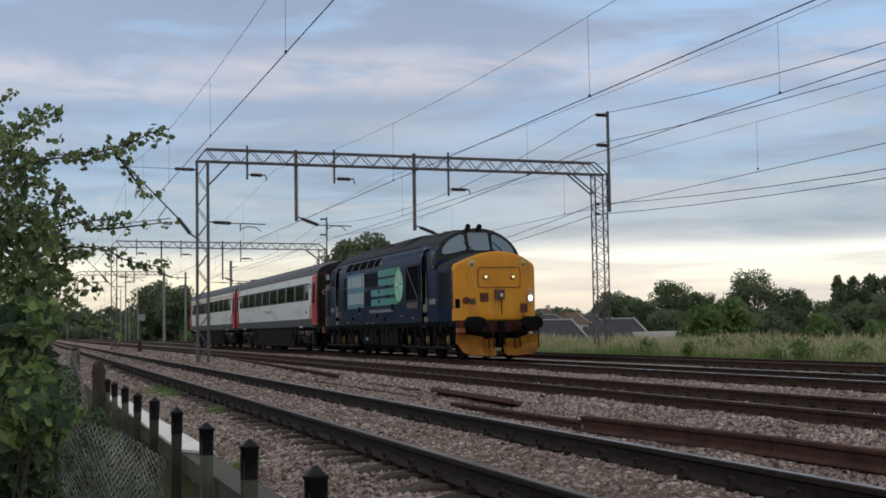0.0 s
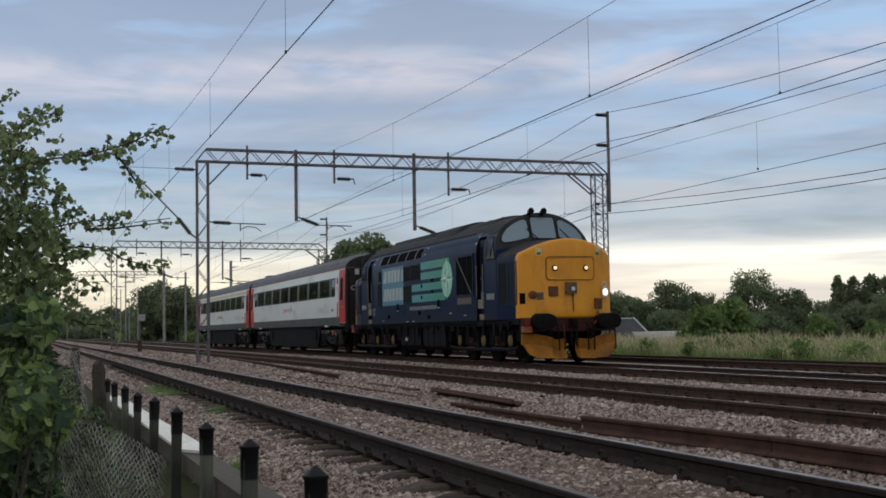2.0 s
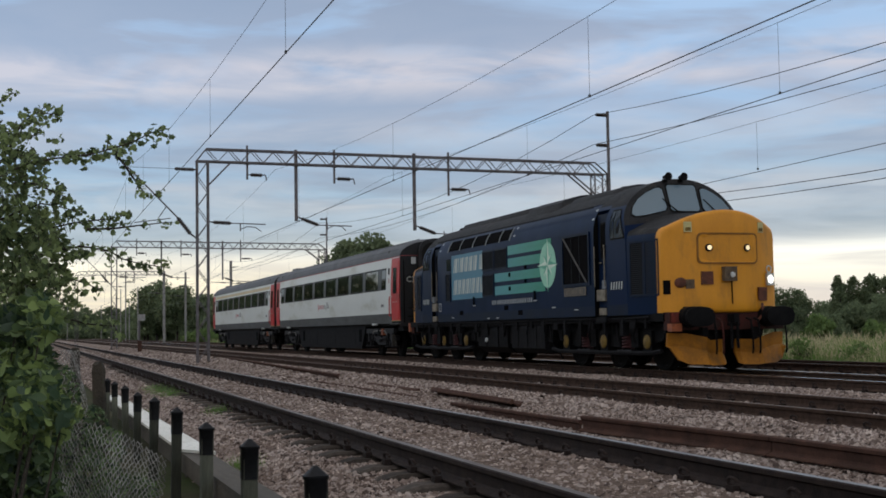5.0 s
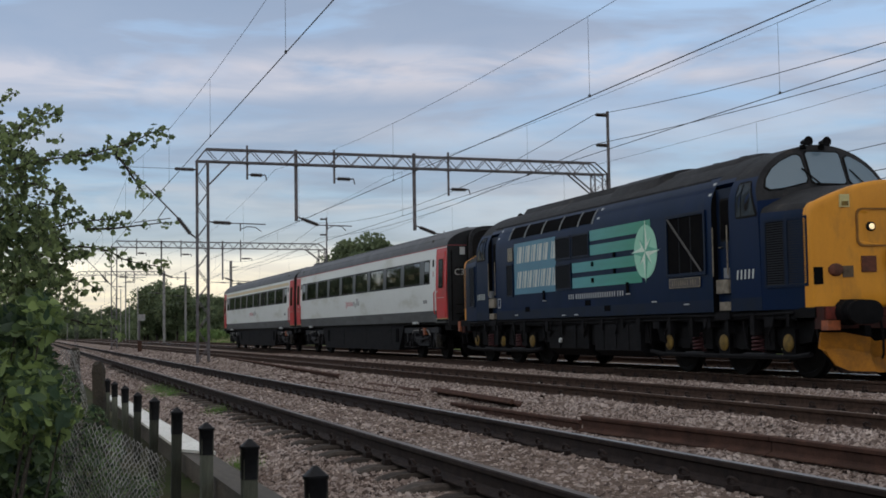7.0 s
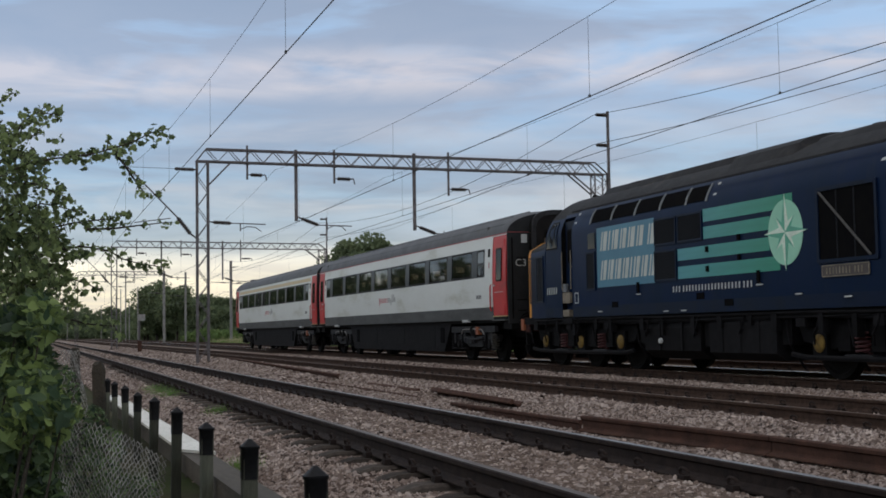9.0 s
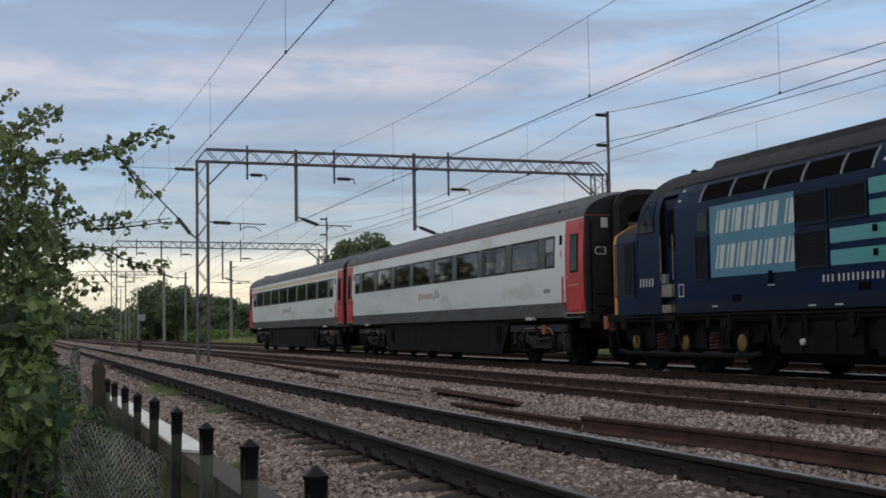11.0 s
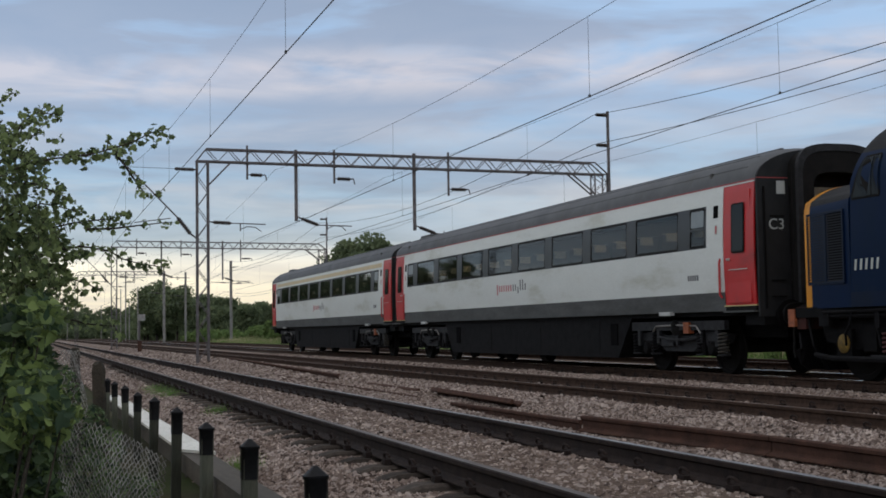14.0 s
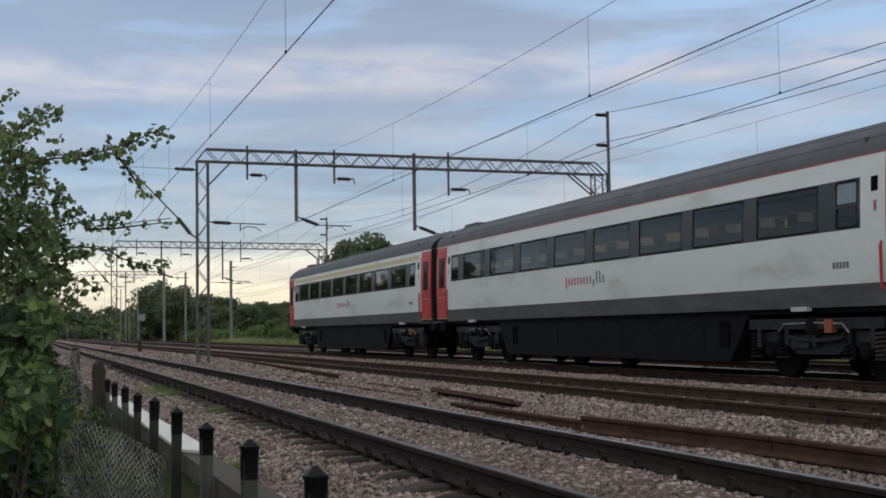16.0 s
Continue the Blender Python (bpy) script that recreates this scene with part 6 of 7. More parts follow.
        on_side(t, "number_bar", LOGO_GREY, [(u, 1.70), (u - 0.06, 1.70), (u - 0.06, 1.80), (u, 1.80)], -0.004, 0.003)
    for u in (3.30, 19.25):
        bm = bmesh.new()
        box(bm, -u - 0.22, -u + 0.22, -1.40, -1.30, 1.08, 1.15)
        rounded(bm, 0.02, 1)
        part("jacking_pad", bm, PALE_MARK, t, "pale jacking pad")
    # underfloor modules with sloping ends
    bm = bmesh.new()
    prof = [(5.05, 1.10), (5.75, 0.24), (16.9, 0.24), (17.55, 1.10)]
    loft(bm, [[(-u, y, z) for u, z in prof] for y in (-1.22, 1.22)])
    rounded(bm, 0.03, 2)
    sk = part("underfloor_skirt", bm, GRIME_BROWN, t, "grimy dark underfloor equipment casing")
    for u in (7.2, 10.6, 14.1):
        bm = bmesh.new()
        box(bm, -u - 0.55, -u + 0.55, -1.227, -1.215, 0.34, 1.02)
        rounded(bm, 0.012, 1)
        part("casing_panel", bm, GRIME_BROWN, sk)
    for u in (5.9, 16.3):
        bm = bmesh.new()
        box(bm, -u - 0.16, -u + 0.16, -1.24, -1.2, 0.5, 0.95)
        part("casing_opening", bm, BLACK, sk)
    for u in (10.4, 12.9):
        bm = bmesh.new()
        lathe(bm, ((0.02, -0.2), (0.13, -0.19), (0.13, 0.19), (0.02, 0.2)), 14, pose(-u, -0.9, 0.2, 0, 90, 0))
        part("air_cylinder", bm, GRIME, t, smooth=40)
    bm = bmesh.new()
    box(bm, -LENGTH + 0.5, -0.5, -1.24, 1.24, 1.05, 1.15)
    part("floor_frame", bm, GRIME, t)
    for a, b in ((0.3, 5.2), (17.4, LENGTH - 0.3)):
        bm = bmesh.new()
        box(bm, -b, -a, -0.62, 0.62, 0.66, 1.05)
        rounded(bm, 0.03, 1)
        part("centre_sill", bm, GRIME, t)
    for xc in (-3.285, -19.285):
        coach_bogie(t, xc)
    # inside: floor, end walls, rows of seats with pale headrests
    bm = bmesh.new()
    box(bm, -LENGTH + 0.1, -0.1, -1.28, 1.28, 1.16, 1.24)
    part("saloon_floor", bm, SEAT, t)
    for u in (1.6, 21.1):
        bm = bmesh.new()
        box(bm, -u - 0.03, -u + 0.03, -1.28, 1.28, 1.24, 3.6)
        part("saloon_partition", bm, INTERIOR, t)
    bm = bmesh.new()
    box(bm, -20.9, -1.7, -1.2, 1.2, 3.322, 3.337)
    part("saloon_ceiling", bm, INTERIOR, t)
    for y in (-0.22, 0.02):
        bm = bmesh.new()
        box(bm, -20.5, -2.0, y - 0.06, y + 0.06, 3.300, 3.324)
        part("ceiling_light", bm, SALOON_LIGHT, t, "dim warm saloon light strip")
    for z0, z1 in ((1.24, 2.26), (3.03, 3.32)):
        coach_strip(t, "wall_lining", INTERIOR, z0, z1, 1.7, 20.9, -0.035, sides=(-1, 1), thick=0.02)
    sm = bmesh.new()
    box(sm, -0.07, 0.07, -0.48, 0.48, 0.40, 1.42)
    box(sm, -0.45, 0.05, -0.48, 0.48, 0.30, 0.44)
    box(sm, -0.35, -0.05, -0.3, 0.3, 0.0, 0.3)
    rounded(sm, 0.04, 2)
    seat_me = mesh_of("seat", sm, SEAT)
    hm = bmesh.new()
    box(hm, -0.085, 0.085, 0.10, 0.38, 1.29, 1.45)
    box(hm, -0.085, 0.085, -0.38, -0.10, 1.29, 1.45)
    rounded(hm, 0.03, 2)
    head_me = mesh_of("headrest", hm, HEADREST)
    for k in range(16):
        x = -2.6 - 1.13 * k
        for y in (-0.75, 0.75):
            st = part("seat", seat_me, None, t, at=pose(x, y, 1.24, 0, 0, 180 if k % 2 else 0))
            part("headrest", head_me, None, st)
    return t


loco = locomotive()
coaches = [(coach("grimy white railway coach with red doors coupled behind the locomotive", 19.05, False), 19.05),
           (coach("grimy white first-class railway coach with cream band and red doors", 42.05, True), 42.05)]


# ---- plants ----
def leaf_paint(name, c1, c2, scale=0.5, through=0.25, rough=0.6, span=(0.45, 1.5)):
    """Leaves: colour varies from leaf to leaf and in broad patches; some light comes through them."""
    m = bpy.data.materials.new(name)
    m.use_nodes = True
    nt = m.node_tree
    N, L = nt.nodes.new, nt.links.new
    b = nt.nodes["Principled BSDF"]
    out = [n for n in nt.nodes if n.type == "OUTPUT_MATERIAL"][0]
    tc, ns, geo = N("ShaderNodeTexCoord"), N("ShaderNodeTexNoise"), N("ShaderNodeNewGeometry")
    ns.inputs["Scale"].default_value = scale
    L(tc.outputs["Object"], ns.inputs["Vector"])
    add, mr = N("ShaderNodeMath"), N("ShaderNodeMapRange")
    L(ns.outputs["Fac"], add.inputs[0])
    L(geo.outputs["Random Per Island"], add.inputs[1])
    mr.inputs[1].default_value, mr.inputs[2].default_value = span
    L(add.outputs[0], mr.inputs[0])
    mx = N("ShaderNodeMix")
    mx.data_type = "RGBA"
    mx.inputs[6].default_value, mx.inputs[7].default_value = (*c1, 1), (*c2, 1)
    L(mr.outputs[0], mx.inputs[0])
    L(mx.outputs[2], b.inputs["Base Color"])
    b.inputs["Roughness"].default_value = rough
    b.inputs["Specular IOR Level"].default_value = 0.25
    tl, ms = N("ShaderNodeBsdfTranslucent"), N("ShaderNodeMixShader")
    L(mx.outputs[2], tl.inputs[0])
    ms.inputs[0].default_value = through
    L(b.outputs[0], ms.inputs[1])
    L(tl.outputs[0], ms.inputs[2])
    L(ms.outputs[0], out.inputs[0])
    return m


LEAF_THORN = leaf_paint("hawthorn_leaf", (0.066, 0.098, 0.050), (0.28, 0.35, 0.145), 2.5, 0.45)
# one bramble leaf in two tones: lit clumps, and shade put into the colour
LEAF_BRAMBLE_LIT = leaf_paint("lit_bramble_leaf", (0.042, 0.074, 0.040), (0.25, 0.33, 0.105), 4.0, 0.35, span=(0.70, 1.6))
LEAF_SHADE = leaf_paint("shaded_bramble_leaf", (0.024, 0.042, 0.026), (0.13, 0.19, 0.07), 3.0, 0.30, span=(0.6, 1.6))
# the air's haze is put into this leaf colour, paler and less green
LEAF_FAR = leaf_paint("hazed_tree_leaf", (0.115, 0.148, 0.088), (0.19, 0.235, 0.125), 0.25, 0.5, 0.8)
LEAF_POPLAR = leaf_paint("poplar_leaf", (0.10, 0.13, 0.075), (0.17, 0.21, 0.11), 0.25, 0.4, 0.8)
LEAF_BUSH = leaf_paint("lineside_bush_leaf", (0.095, 0.148, 0.05), (0.18, 0.255, 0.085), 0.6, 0.45, 0.7)
GRASS_BLADE = leaf_paint("grass_blade", (0.09, 0.21, 0.038), (0.20, 0.31, 0.085), 0.35, 0.5, 0.8)
GRASS_SEED = leaf_paint("dry_seed_head", (0.38, 0.33, 0.20), (0.58, 0.49, 0.32), 0.5, 0.4, 0.9)
TUFT_BLADE = leaf_paint("green_tuft_blade", (0.13, 0.27, 0.045), (0.20, 0.36, 0.07), 0.8, 0.4, 0.8)
BARK = surface("bark", (0.055, 0.042, 0.032), (0.03, 0.024, 0.02), 8.0, 0.9, 0.5, fine=40)


def leaf_mesh(name, centres, sizes, material, g, flat=0.35, lobes=True, pointed=False):
    """Many leaves as one mesh: lobed blades, or plain bent ones for far crowns, turned at random."""
    n = len(centres)
    shape = np.array([(0.0, 0.0, -0.06), (-0.5, 0.0, 0.0), (-0.34, 0.22, 0.02), (-0.26, 0.43, 0.05), (-0.03, 0.33, 0.03), (0.20, 0.42, 0.07), (0.30, 0.21, 0.02), (0.58, 0.0, -0.02),
                      (0.30, -0.21, 0.02), (0.20, -0.42, 0.07), (-0.03, -0.33, 0.03), (-0.26, -0.43, 0.05), (-0.34, -0.22, 0.02)]) if lobes else \
        np.array([(-0.5, -0.35, 0.0), (0.1, -0.5, 0.06), (0.5, -0.1, 0.0), (0.4, 0.45, 0.08), (-0.1, 0.5, 0.0), (-0.5, 0.2, 0.05)])
    if pointed:
        shape = np.array([(0.0, 0.0, -0.07), (-0.62, 0.0, 0.0), (-0.42, 0.20, 0.02), (-0.20, 0.34, 0.05), (0.02, 0.30, 0.04), (0.20, 0.27, 0.05), (0.42, 0.13, 0.01), (0.80, 0.0, -0.10),
                          (0.42, -0.13, 0.01), (0.20, -0.27, 0.05), (0.02, -0.30, 0.04), (-0.20, -0.34, 0.05), (-0.42, -0.20, 0.02)])
    v = shape[None] * sizes[:, None, None] * g.uniform(0.75, 1.25, (n, 1, 3))
    a, b, c = g.uniform(0, 6.283, n), g.normal(0, flat * 1.6, n), g.normal(0, flat * 1.6, n)

    def rot(v, ang, i, j):
        co, si = np.cos(ang)[:, None], np.sin(ang)[:, None]
        w = v.copy()
        w[..., i], w[..., j] = v[..., i] * co - v[..., j] * si, v[..., i] * si + v[..., j] * co
        return w

    v = rot(rot(rot(v, b, 0, 2), c, 1, 2), a, 0, 1) + np.asarray(centres)[:, None]
    if not lobes:
        return raw_mesh(name, v[:, [0, 1, 3, 4]].reshape(-1, 3), np.arange(n * 4).reshape(-1, 4), material)
    base = np.arange(n)[:, None] * 13
    f = np.concatenate([base + np.array([0, k, k % 12 + 1]) for k in range(1, 13)])
    return raw_mesh(name, v.reshape(-1, 3), f, material)


def blob_points(g, centre, radii, n, hollow=0.25):
    d = g.normal(0, 1, (n, 3))
    d /= np.linalg.norm(d, axis=1)[:, None]
    r = g.uniform(hollow, 1.0, n) ** 0.7
    return np.asarray(centre) + d * r[:, None] * np.asarray(radii)


def tree(x, y, z, h, w, seed, label, leaves=2600, size=0.45, mat=None, slim=False, name="tree", low=0.12):
    """Trunk with limbs and a crown of separate clumps of leaves, uneven in outline."""
    g = np.random.default_rng(seed)
    t = thing(name, label, name.split("_")[-1], pose(x, y, z), group=name + "s by the line")
    bm = bmesh.new()
    tw = max(0.05, 0.022 * h)
    limb(bm, [(0, 0, -0.3), (g.normal(0, 0.02) * h, 0, h * 0.3), (g.normal(0, 0.03) * h, g.normal(0, 0.03) * h, h * 0.72)], tw, tw * 0.35)
    trunk = part("trunk", bm, BARK, t, smooth=60)
    clumps = []
    n = 46 if slim else 30
    for i in range(n):
        if slim:
            k = (i + 0.5) / n
            prof = math.sin(math.pi * (0.12 + 0.84 * k)) ** 0.7
            a = g.uniform(0, 6.283)
            c = (math.cos(a) * prof * w * 0.24, math.sin(a) * prof * w * 0.24, h * (low + (0.96 - low) * k))
            rr = w * 0.23 * (0.45 + 0.55 * prof) * g.uniform(0.8, 1.15)
            rz = h * 0.055
        else:
            k = g.uniform(0, 1) ** 0.8
            a = g.uniform(0, 6.283)
            spread = w * 0.36 * math.sqrt(max(0.05, 1 - (k * 1.25 - 0.35) ** 2)) * g.uniform(0.5, 1.05)
            c = (math.cos(a) * spread, math.sin(a) * spread, h * (low + 0.10 + (0.78 - low) * k))
            rr = w * g.uniform(0.08, 0.20)
            rz = rr * g.uniform(0.65, 0.95)
        clumps.append((c, (rr, rr, rz)))
        if i % 3 == 0 and not slim:
            bm = bmesh.new()
            limb(bm, [(0, 0, h * 0.28), (c[0] * 0.5, c[1] * 0.5, (h * 0.3 + c[2]) * 0.5), (c[0] * 0.9, c[1] * 0.9, c[2])], tw * 0.4, tw * 0.1, 5)
            part("limb", bm, BARK, t, smooth=60)
    if not slim:
        clumps.append(((g.normal(0, 0.06) * w, g.normal(0, 0.06) * w, h * 0.9), (w * 0.17, w * 0.17, h * 0.10)))
        clumps += [((0, 0, h * k), (w * 0.30, w * 0.30, h * 0.17)) for k in (0.28, 0.46, 0.64, 0.74)] * 3
    per = leaves // len(clumps)
    pts = np.concatenate([blob_points(g, c, r, per) for c, r in clumps])
    pts = pts[pts[:, 2] < h * 1.0]
    me = leaf_mesh("crown", pts, size * g.uniform(0.6, 1.4, len(pts)), mat or LEAF_FAR, g, 0.8, False)
    tagged(part("crown", me, None, t), kind="stuff")
    return t


DARK_TREE = "dark green broadleaf tree against the evening sky"
FALL = -3.4
g1 = np.random.default_rng(19)
# far side, beyond the grass
for i, (x, y, h, w, n) in enumerate(((-200, 121, 14.3, 13.5, 4200), (-203, 112, 10.5, 9, 2500), (-198, 128, 10.8, 9, 2500), (-202, 105.5, 12.5, 11.5, 4000), (-205, 95.6, 10.6, 8.5, 2500), (-209, 99.5, 10.8, 8, 2500), (-206, 110, 9.6, 7, 1800), (-199, 98, 9.4, 8, 2200),
                                     (-209, 97.5, 10.0, 8, 2000), (-230, 148, 9.6, 9, 2200), (-225, 152, 9.0, 10, 2200), (-192, 136, 8.4, 8, 2000), (-212, 133, 9.0, 8, 1800),
                                     (-180, 134, 9.2, 10, 2600), (-176, 141, 9.6, 10, 2600), (-190, 99, 7.0, 8, 1800), (-204, 93.5, 8.8, 6, 2000), (-203, 146, 11.2, 9, 2200), (-185, 110, 6.4, 8, 1600), (-190, 118, 6.6, 9, 1800), (-180, 122, 6.0, 8, 1600))):
    tree(x, y, FALL, h, w * 1.05, 100 + i, DARK_TREE, n + 6500, 0.31, low=0.0)
for i, (x, y, h, w) in enumerate(((-200, 138.3, 12.4, 4.4), (-202, 140.6, 11.2, 4.6), (-201, 142.3, 12.3, 4.4), (-199, 143.9, 12.6, 4.4), (-200, 146.0, 12.5, 4.6), (-200, 148.2, 12.4, 4.8), (-199, 150.6, 12.7, 5.0))):
    tree(x, y, FALL, h + 0.7, w, 150 + i, "tall narrow dark poplar tree", 3200, 0.34, LEAF_POPLAR, True)
for i in range(15):
    tree(-212 - g1.uniform(0, 12), 82 + i * 4.4 + g1.normal(0, 0.8), FALL, g1.uniform(6.6, 8.4), g1.uniform(6.5, 8.5), 400 + i, DARK_TREE, 2200, 0.5, low=-0.05)
for i, (x, y, h, w) in enumerate(((-190, 134.5, 7.6, 8), (-188, 138, 8.0, 8), (-189, 141.5, 8.6, 8), (-187, 145, 8.8, 8), (-188, 148, 9.0, 8))):
    tree(x, y, FALL, h, w, 420 + i, DARK_TREE, 2600, 0.45, low=-0.05)
# behind the portal and along the line into the distance
tree(-112, 28.3, -0.4, 10.2, 9.6, 170, "dark green broadleaf tree close behind the line", 12000, 0.31)
tree(-116, 31.5, -2.0, 9.6, 7.0, 171, "dark green broadleaf tree close behind the line", 4000, 0.33)
for i, (x, y, h, w) in enumerate(((-300, 27.5, 14.0, 13), (-290, 31, 12.5, 10), (-310, 33.5, 13.0, 10), (-285, 36, 10.5, 9), (-300, 25.5, 10, 8), (-270, 38.5, 9.2, 9), (-265, 42, 7.6, 8), (-290, 44, 8.0, 8), (-300, 48.5, 8.6, 9), (-302, 53.0, 9.0, 9), (-308, 57.5, 9.0, 9), (-300, 62, 8.4, 9), (-255, 50, 6.2, 7), (-260, 36.0, 7.0, 7))):
    tree(x, y, -0.3, h - 0.4, w * 1.15, 180 + i, DARK_TREE, 5500, 0.5, low=-0.05)
g0 = np.random.default_rng(9)
for i in range(38):
    px = -520 - g0.uniform(0, 80)
    tree(px, -20 + i * 3.4 + g0.normal(0, 1), -0.5, g0.uniform(11.5, 15.5), g0.uniform(11, 14), 210 + i * 3, "distant hazy dark green tree", 1300, 0.9, low=-0.1)
for i in range(12):
    tree(-425 - g0.uniform(0, 20), 1.0 + i * 2.6, -0.3, g0.uniform(3.5, 6.5), g0.uniform(5, 7), 240 + i, "dark lineside scrub bush", 900, 0.6, LEAF_FAR, name="bush", low=0.02)
for i in range(7):
    tree(-70 - i * 38 - g0.uniform(0, 12), -3.0 - g0.uniform(0, 2) - i * 0.2, -0.4, g0.uniform(3.0, 5.5), g0.uniform(3.5, 5), 260 + i, "dark lineside scrub bush", 2600, 0.3, LEAF_FAR, name="bush", low=0.02)
# trees and bushes on the near side of the line, behind the fence
for i in range(46):
    tree(6 - i * 7.0 + g0.normal(0, 1.5), -11.0 + min(3.6, i * 0.35) - max(0, i - 16) * 0.13 - g0.uniform(0, 1.5), -0.4, g0.uniform(4.6, 5.4) + (3.4 + min(2.0, (i - 15) * 0.12) if i > 14 else 0.0), g0.uniform(6.5, 8.5), 330 + i * 2, "dark green tree in the hedge behind the fence", 1000, 0.62, low=0.0)
# low bushes between the last track and the houses
for i in range(22):
    tree(-240 + i * 5.2, 28.5 + g0.uniform(0, 2.5) + i * 0.02, -0.6, g0.uniform(1.5, 2.5), g0.uniform(4.5, 6.5), 360 + i, "green lineside bush beyond the last track", 1500, 0.32, LEAF_BUSH, name="bush", low=-0.05)
for i in range(9):
    tree(-300 - g0.uniform(0, 40), 26.0 + i * 2.0, -0.5, g0.uniform(7.0, 8.5), g0.uniform(8, 10), 385 + i, DARK_TREE, 2600, 0.6, low=-0.05)
# bushes in the grass
for i, (x, y, h, w, n) in enumerate(((-50, 27.9, 2.35, 2.9, 4600), (-50.5, 29.3, 2.65, 3.0, 4600), (-49.5, 33.2, 1.9, 1.7, 1700), (-50.0, 36.4, 1.6, 1.5, 1200), (-52, 30.6, 2.1, 2.0, 2200))):
    tree(x, y, -0.55, h, w, 280 + i, "bright green lineside bush in tall grass", n, 0.16, LEAF_BUSH, name="bush", low=0.0)
for i in range(16):
    tree(-152 + i * 3.6, 23.6 + g0.uniform(0, 3.5), -0.4, g0.uniform(1.6, 3.1), g0.uniform(2.6, 3.8), 300 + i, "green lineside bush beyond the last track", 1300, 0.25, LEAF_BUSH, name="bush", low=0.0)


def tall_grass():
    """Tall meadow grass beyond the last track: bent blades, and stalks with dry seed heads."""
    g = np.random.default_rng(31)
    for nm, mat, lab, count, seed_head in (("meadow_grass", GRASS_BLADE, "tall green meadow grass beside the line", 50000, False), ("grass_seed_heads", GRASS_SEED, "dry pale seed heads of tall grass", 26000, True)):
        x = np.concatenate([g.uniform(-62, -17, count), g.uniform(-160, -62, count // 3)])
        y = 20.1 + 8.5 * g.uniform(0, 1, len(x)) ** 1.6
        y = y + (0.7 if seed_head else 0.0)
        patch = 0.5 + 0.32 * np.sin(x * 0.45 + 1.2 * np.sin(y * 0.8)) * np.cos(y * 0.9 + x * 0.21) + 0.22 * np.sin(x * 1.9 + y * 2.3)
        hgt = (0.23 + 0.27 * patch + 0.095 * np.clip(y - 20.3, 0, 3)) * g.uniform(0.45, 1.3, len(x))
        hgt = np.where(y < 20.6, hgt * 0.6, hgt) * (1.15 if seed_head else 1.0)
        z = bed_height(y) - 0.05
        a, lean = g.uniform(0, 6.283, len(x)), g.uniform(0.05, 0.75, len(x)) * hgt
        wd = g.uniform(0.005, 0.012, len(x)) * (0.8 if seed_head else 1.0)
        ax, ay, ly, lx = np.cos(a), np.sin(a), np.sin(a + 1.9), np.cos(a + 1.9)

        def at(k, side, spread=1.0):
            return np.stack([x + lx * lean * k * k + ax * wd * side * spread, y + ly * lean * k * k + ay * wd * side * spread, z + hgt * k], -1)
        if seed_head:
            v = np.stack([at(0.0, -0.35), at(0.0, 0.35), at(0.78, 0.35), at(0.78, -0.35), at(0.86, 1.3), at(1.0, 0.2), at(0.86, -1.3), at(0.70, 0.0)], 1)
            b = np.arange(len(x))[:, None] * 8
            f = np.concatenate([b + np.array(q) for q in ((0, 1, 2, 3), (7, 4, 5, 6))])
        else:
            v = np.stack([at(0.0, -1), at(0.0, 1), at(0.55, 0.8), at(0.55, -0.8), at(1.0, 0.1), at(1.0, -0.1)], 1)
            b = np.arange(len(x))[:, None] * 6
            f = np.concatenate([b + np.array(q) for q in ((0, 1, 2, 3), (3, 2, 4, 5))])
        tagged(part(nm, raw_mesh(nm, v.reshape(-1, 3), f, mat), None), lab, "grass", kind="stuff")


tall_grass()
g2 = np.random.default_rng(47)
for i in range(26):
    tree(-44 + i * 0.95 + g2.normal(0, 0.5), 20.7 + g2.uniform(0, 2.6), -0.35, g2.uniform(0.5, 0.95), g2.uniform(0.7, 1.3), 700 + i, "leafy green weed among tall grass", 420, 0.085, LEAF_BUSH, name="weed", low=-0.05)


def grass_tuft(x, y, seed, n=260, spread=0.35, h=0.16):
    g = np.random.default_rng(seed)
    px, py = x + g.normal(0, spread, n), y + g.normal(0, min(0.14, spread * 0.45), n)
    z = bed_height(py)
    a, hh = g.uniform(0, 6.283, n), h * g.uniform(0.5, 1.3, n)
    lx, ly = np.cos(a) * hh * 0.5, np.sin(a) * hh * 0.5
    wd = 0.006
    v = np.stack([np.stack([px - wd, py, z], -1), np.stack([px + wd, py, z], -1), np.stack([px + lx, py + ly, z + hh], -1)], 1)
    me = raw_mesh("grass_tuft", v.reshape(-1, 3), np.arange(n * 3).reshape(-1, 3), TUFT_BLADE)
    tagged(part("grass_tuft", me, None), "small green tuft of grass in the ballast", "grass", group="grass tufts", kind="stuff")


for i, (x, y) in enumerate(((-24.7, 2.36), (-26.2, 2.33), (-23.4, 2.40), (-17.7, 2.42), (-11.2, 1.72), (-6.6, 1.35), (-19.5, 1.6))):
    grass_tuft(x, y, 440 + i, 620 if i < 3 else 260, 0.45 if i < 3 else 0.18, 0.12)

# ---- hawthorn and brambles close to the camera ----
def near_point(px, py, depth=0.0):
    """A place in the hawthorn's plane, from across-and-down steps of a drawing laid over it."""
    return Vector((-6.5 + depth, (-0.135 + 0.00265 * px) * (1 - depth / 6.5), 0.873 + (2.045 - 0.873 - (py - 170) * 0.00273) * (1 - depth / 6.5)))


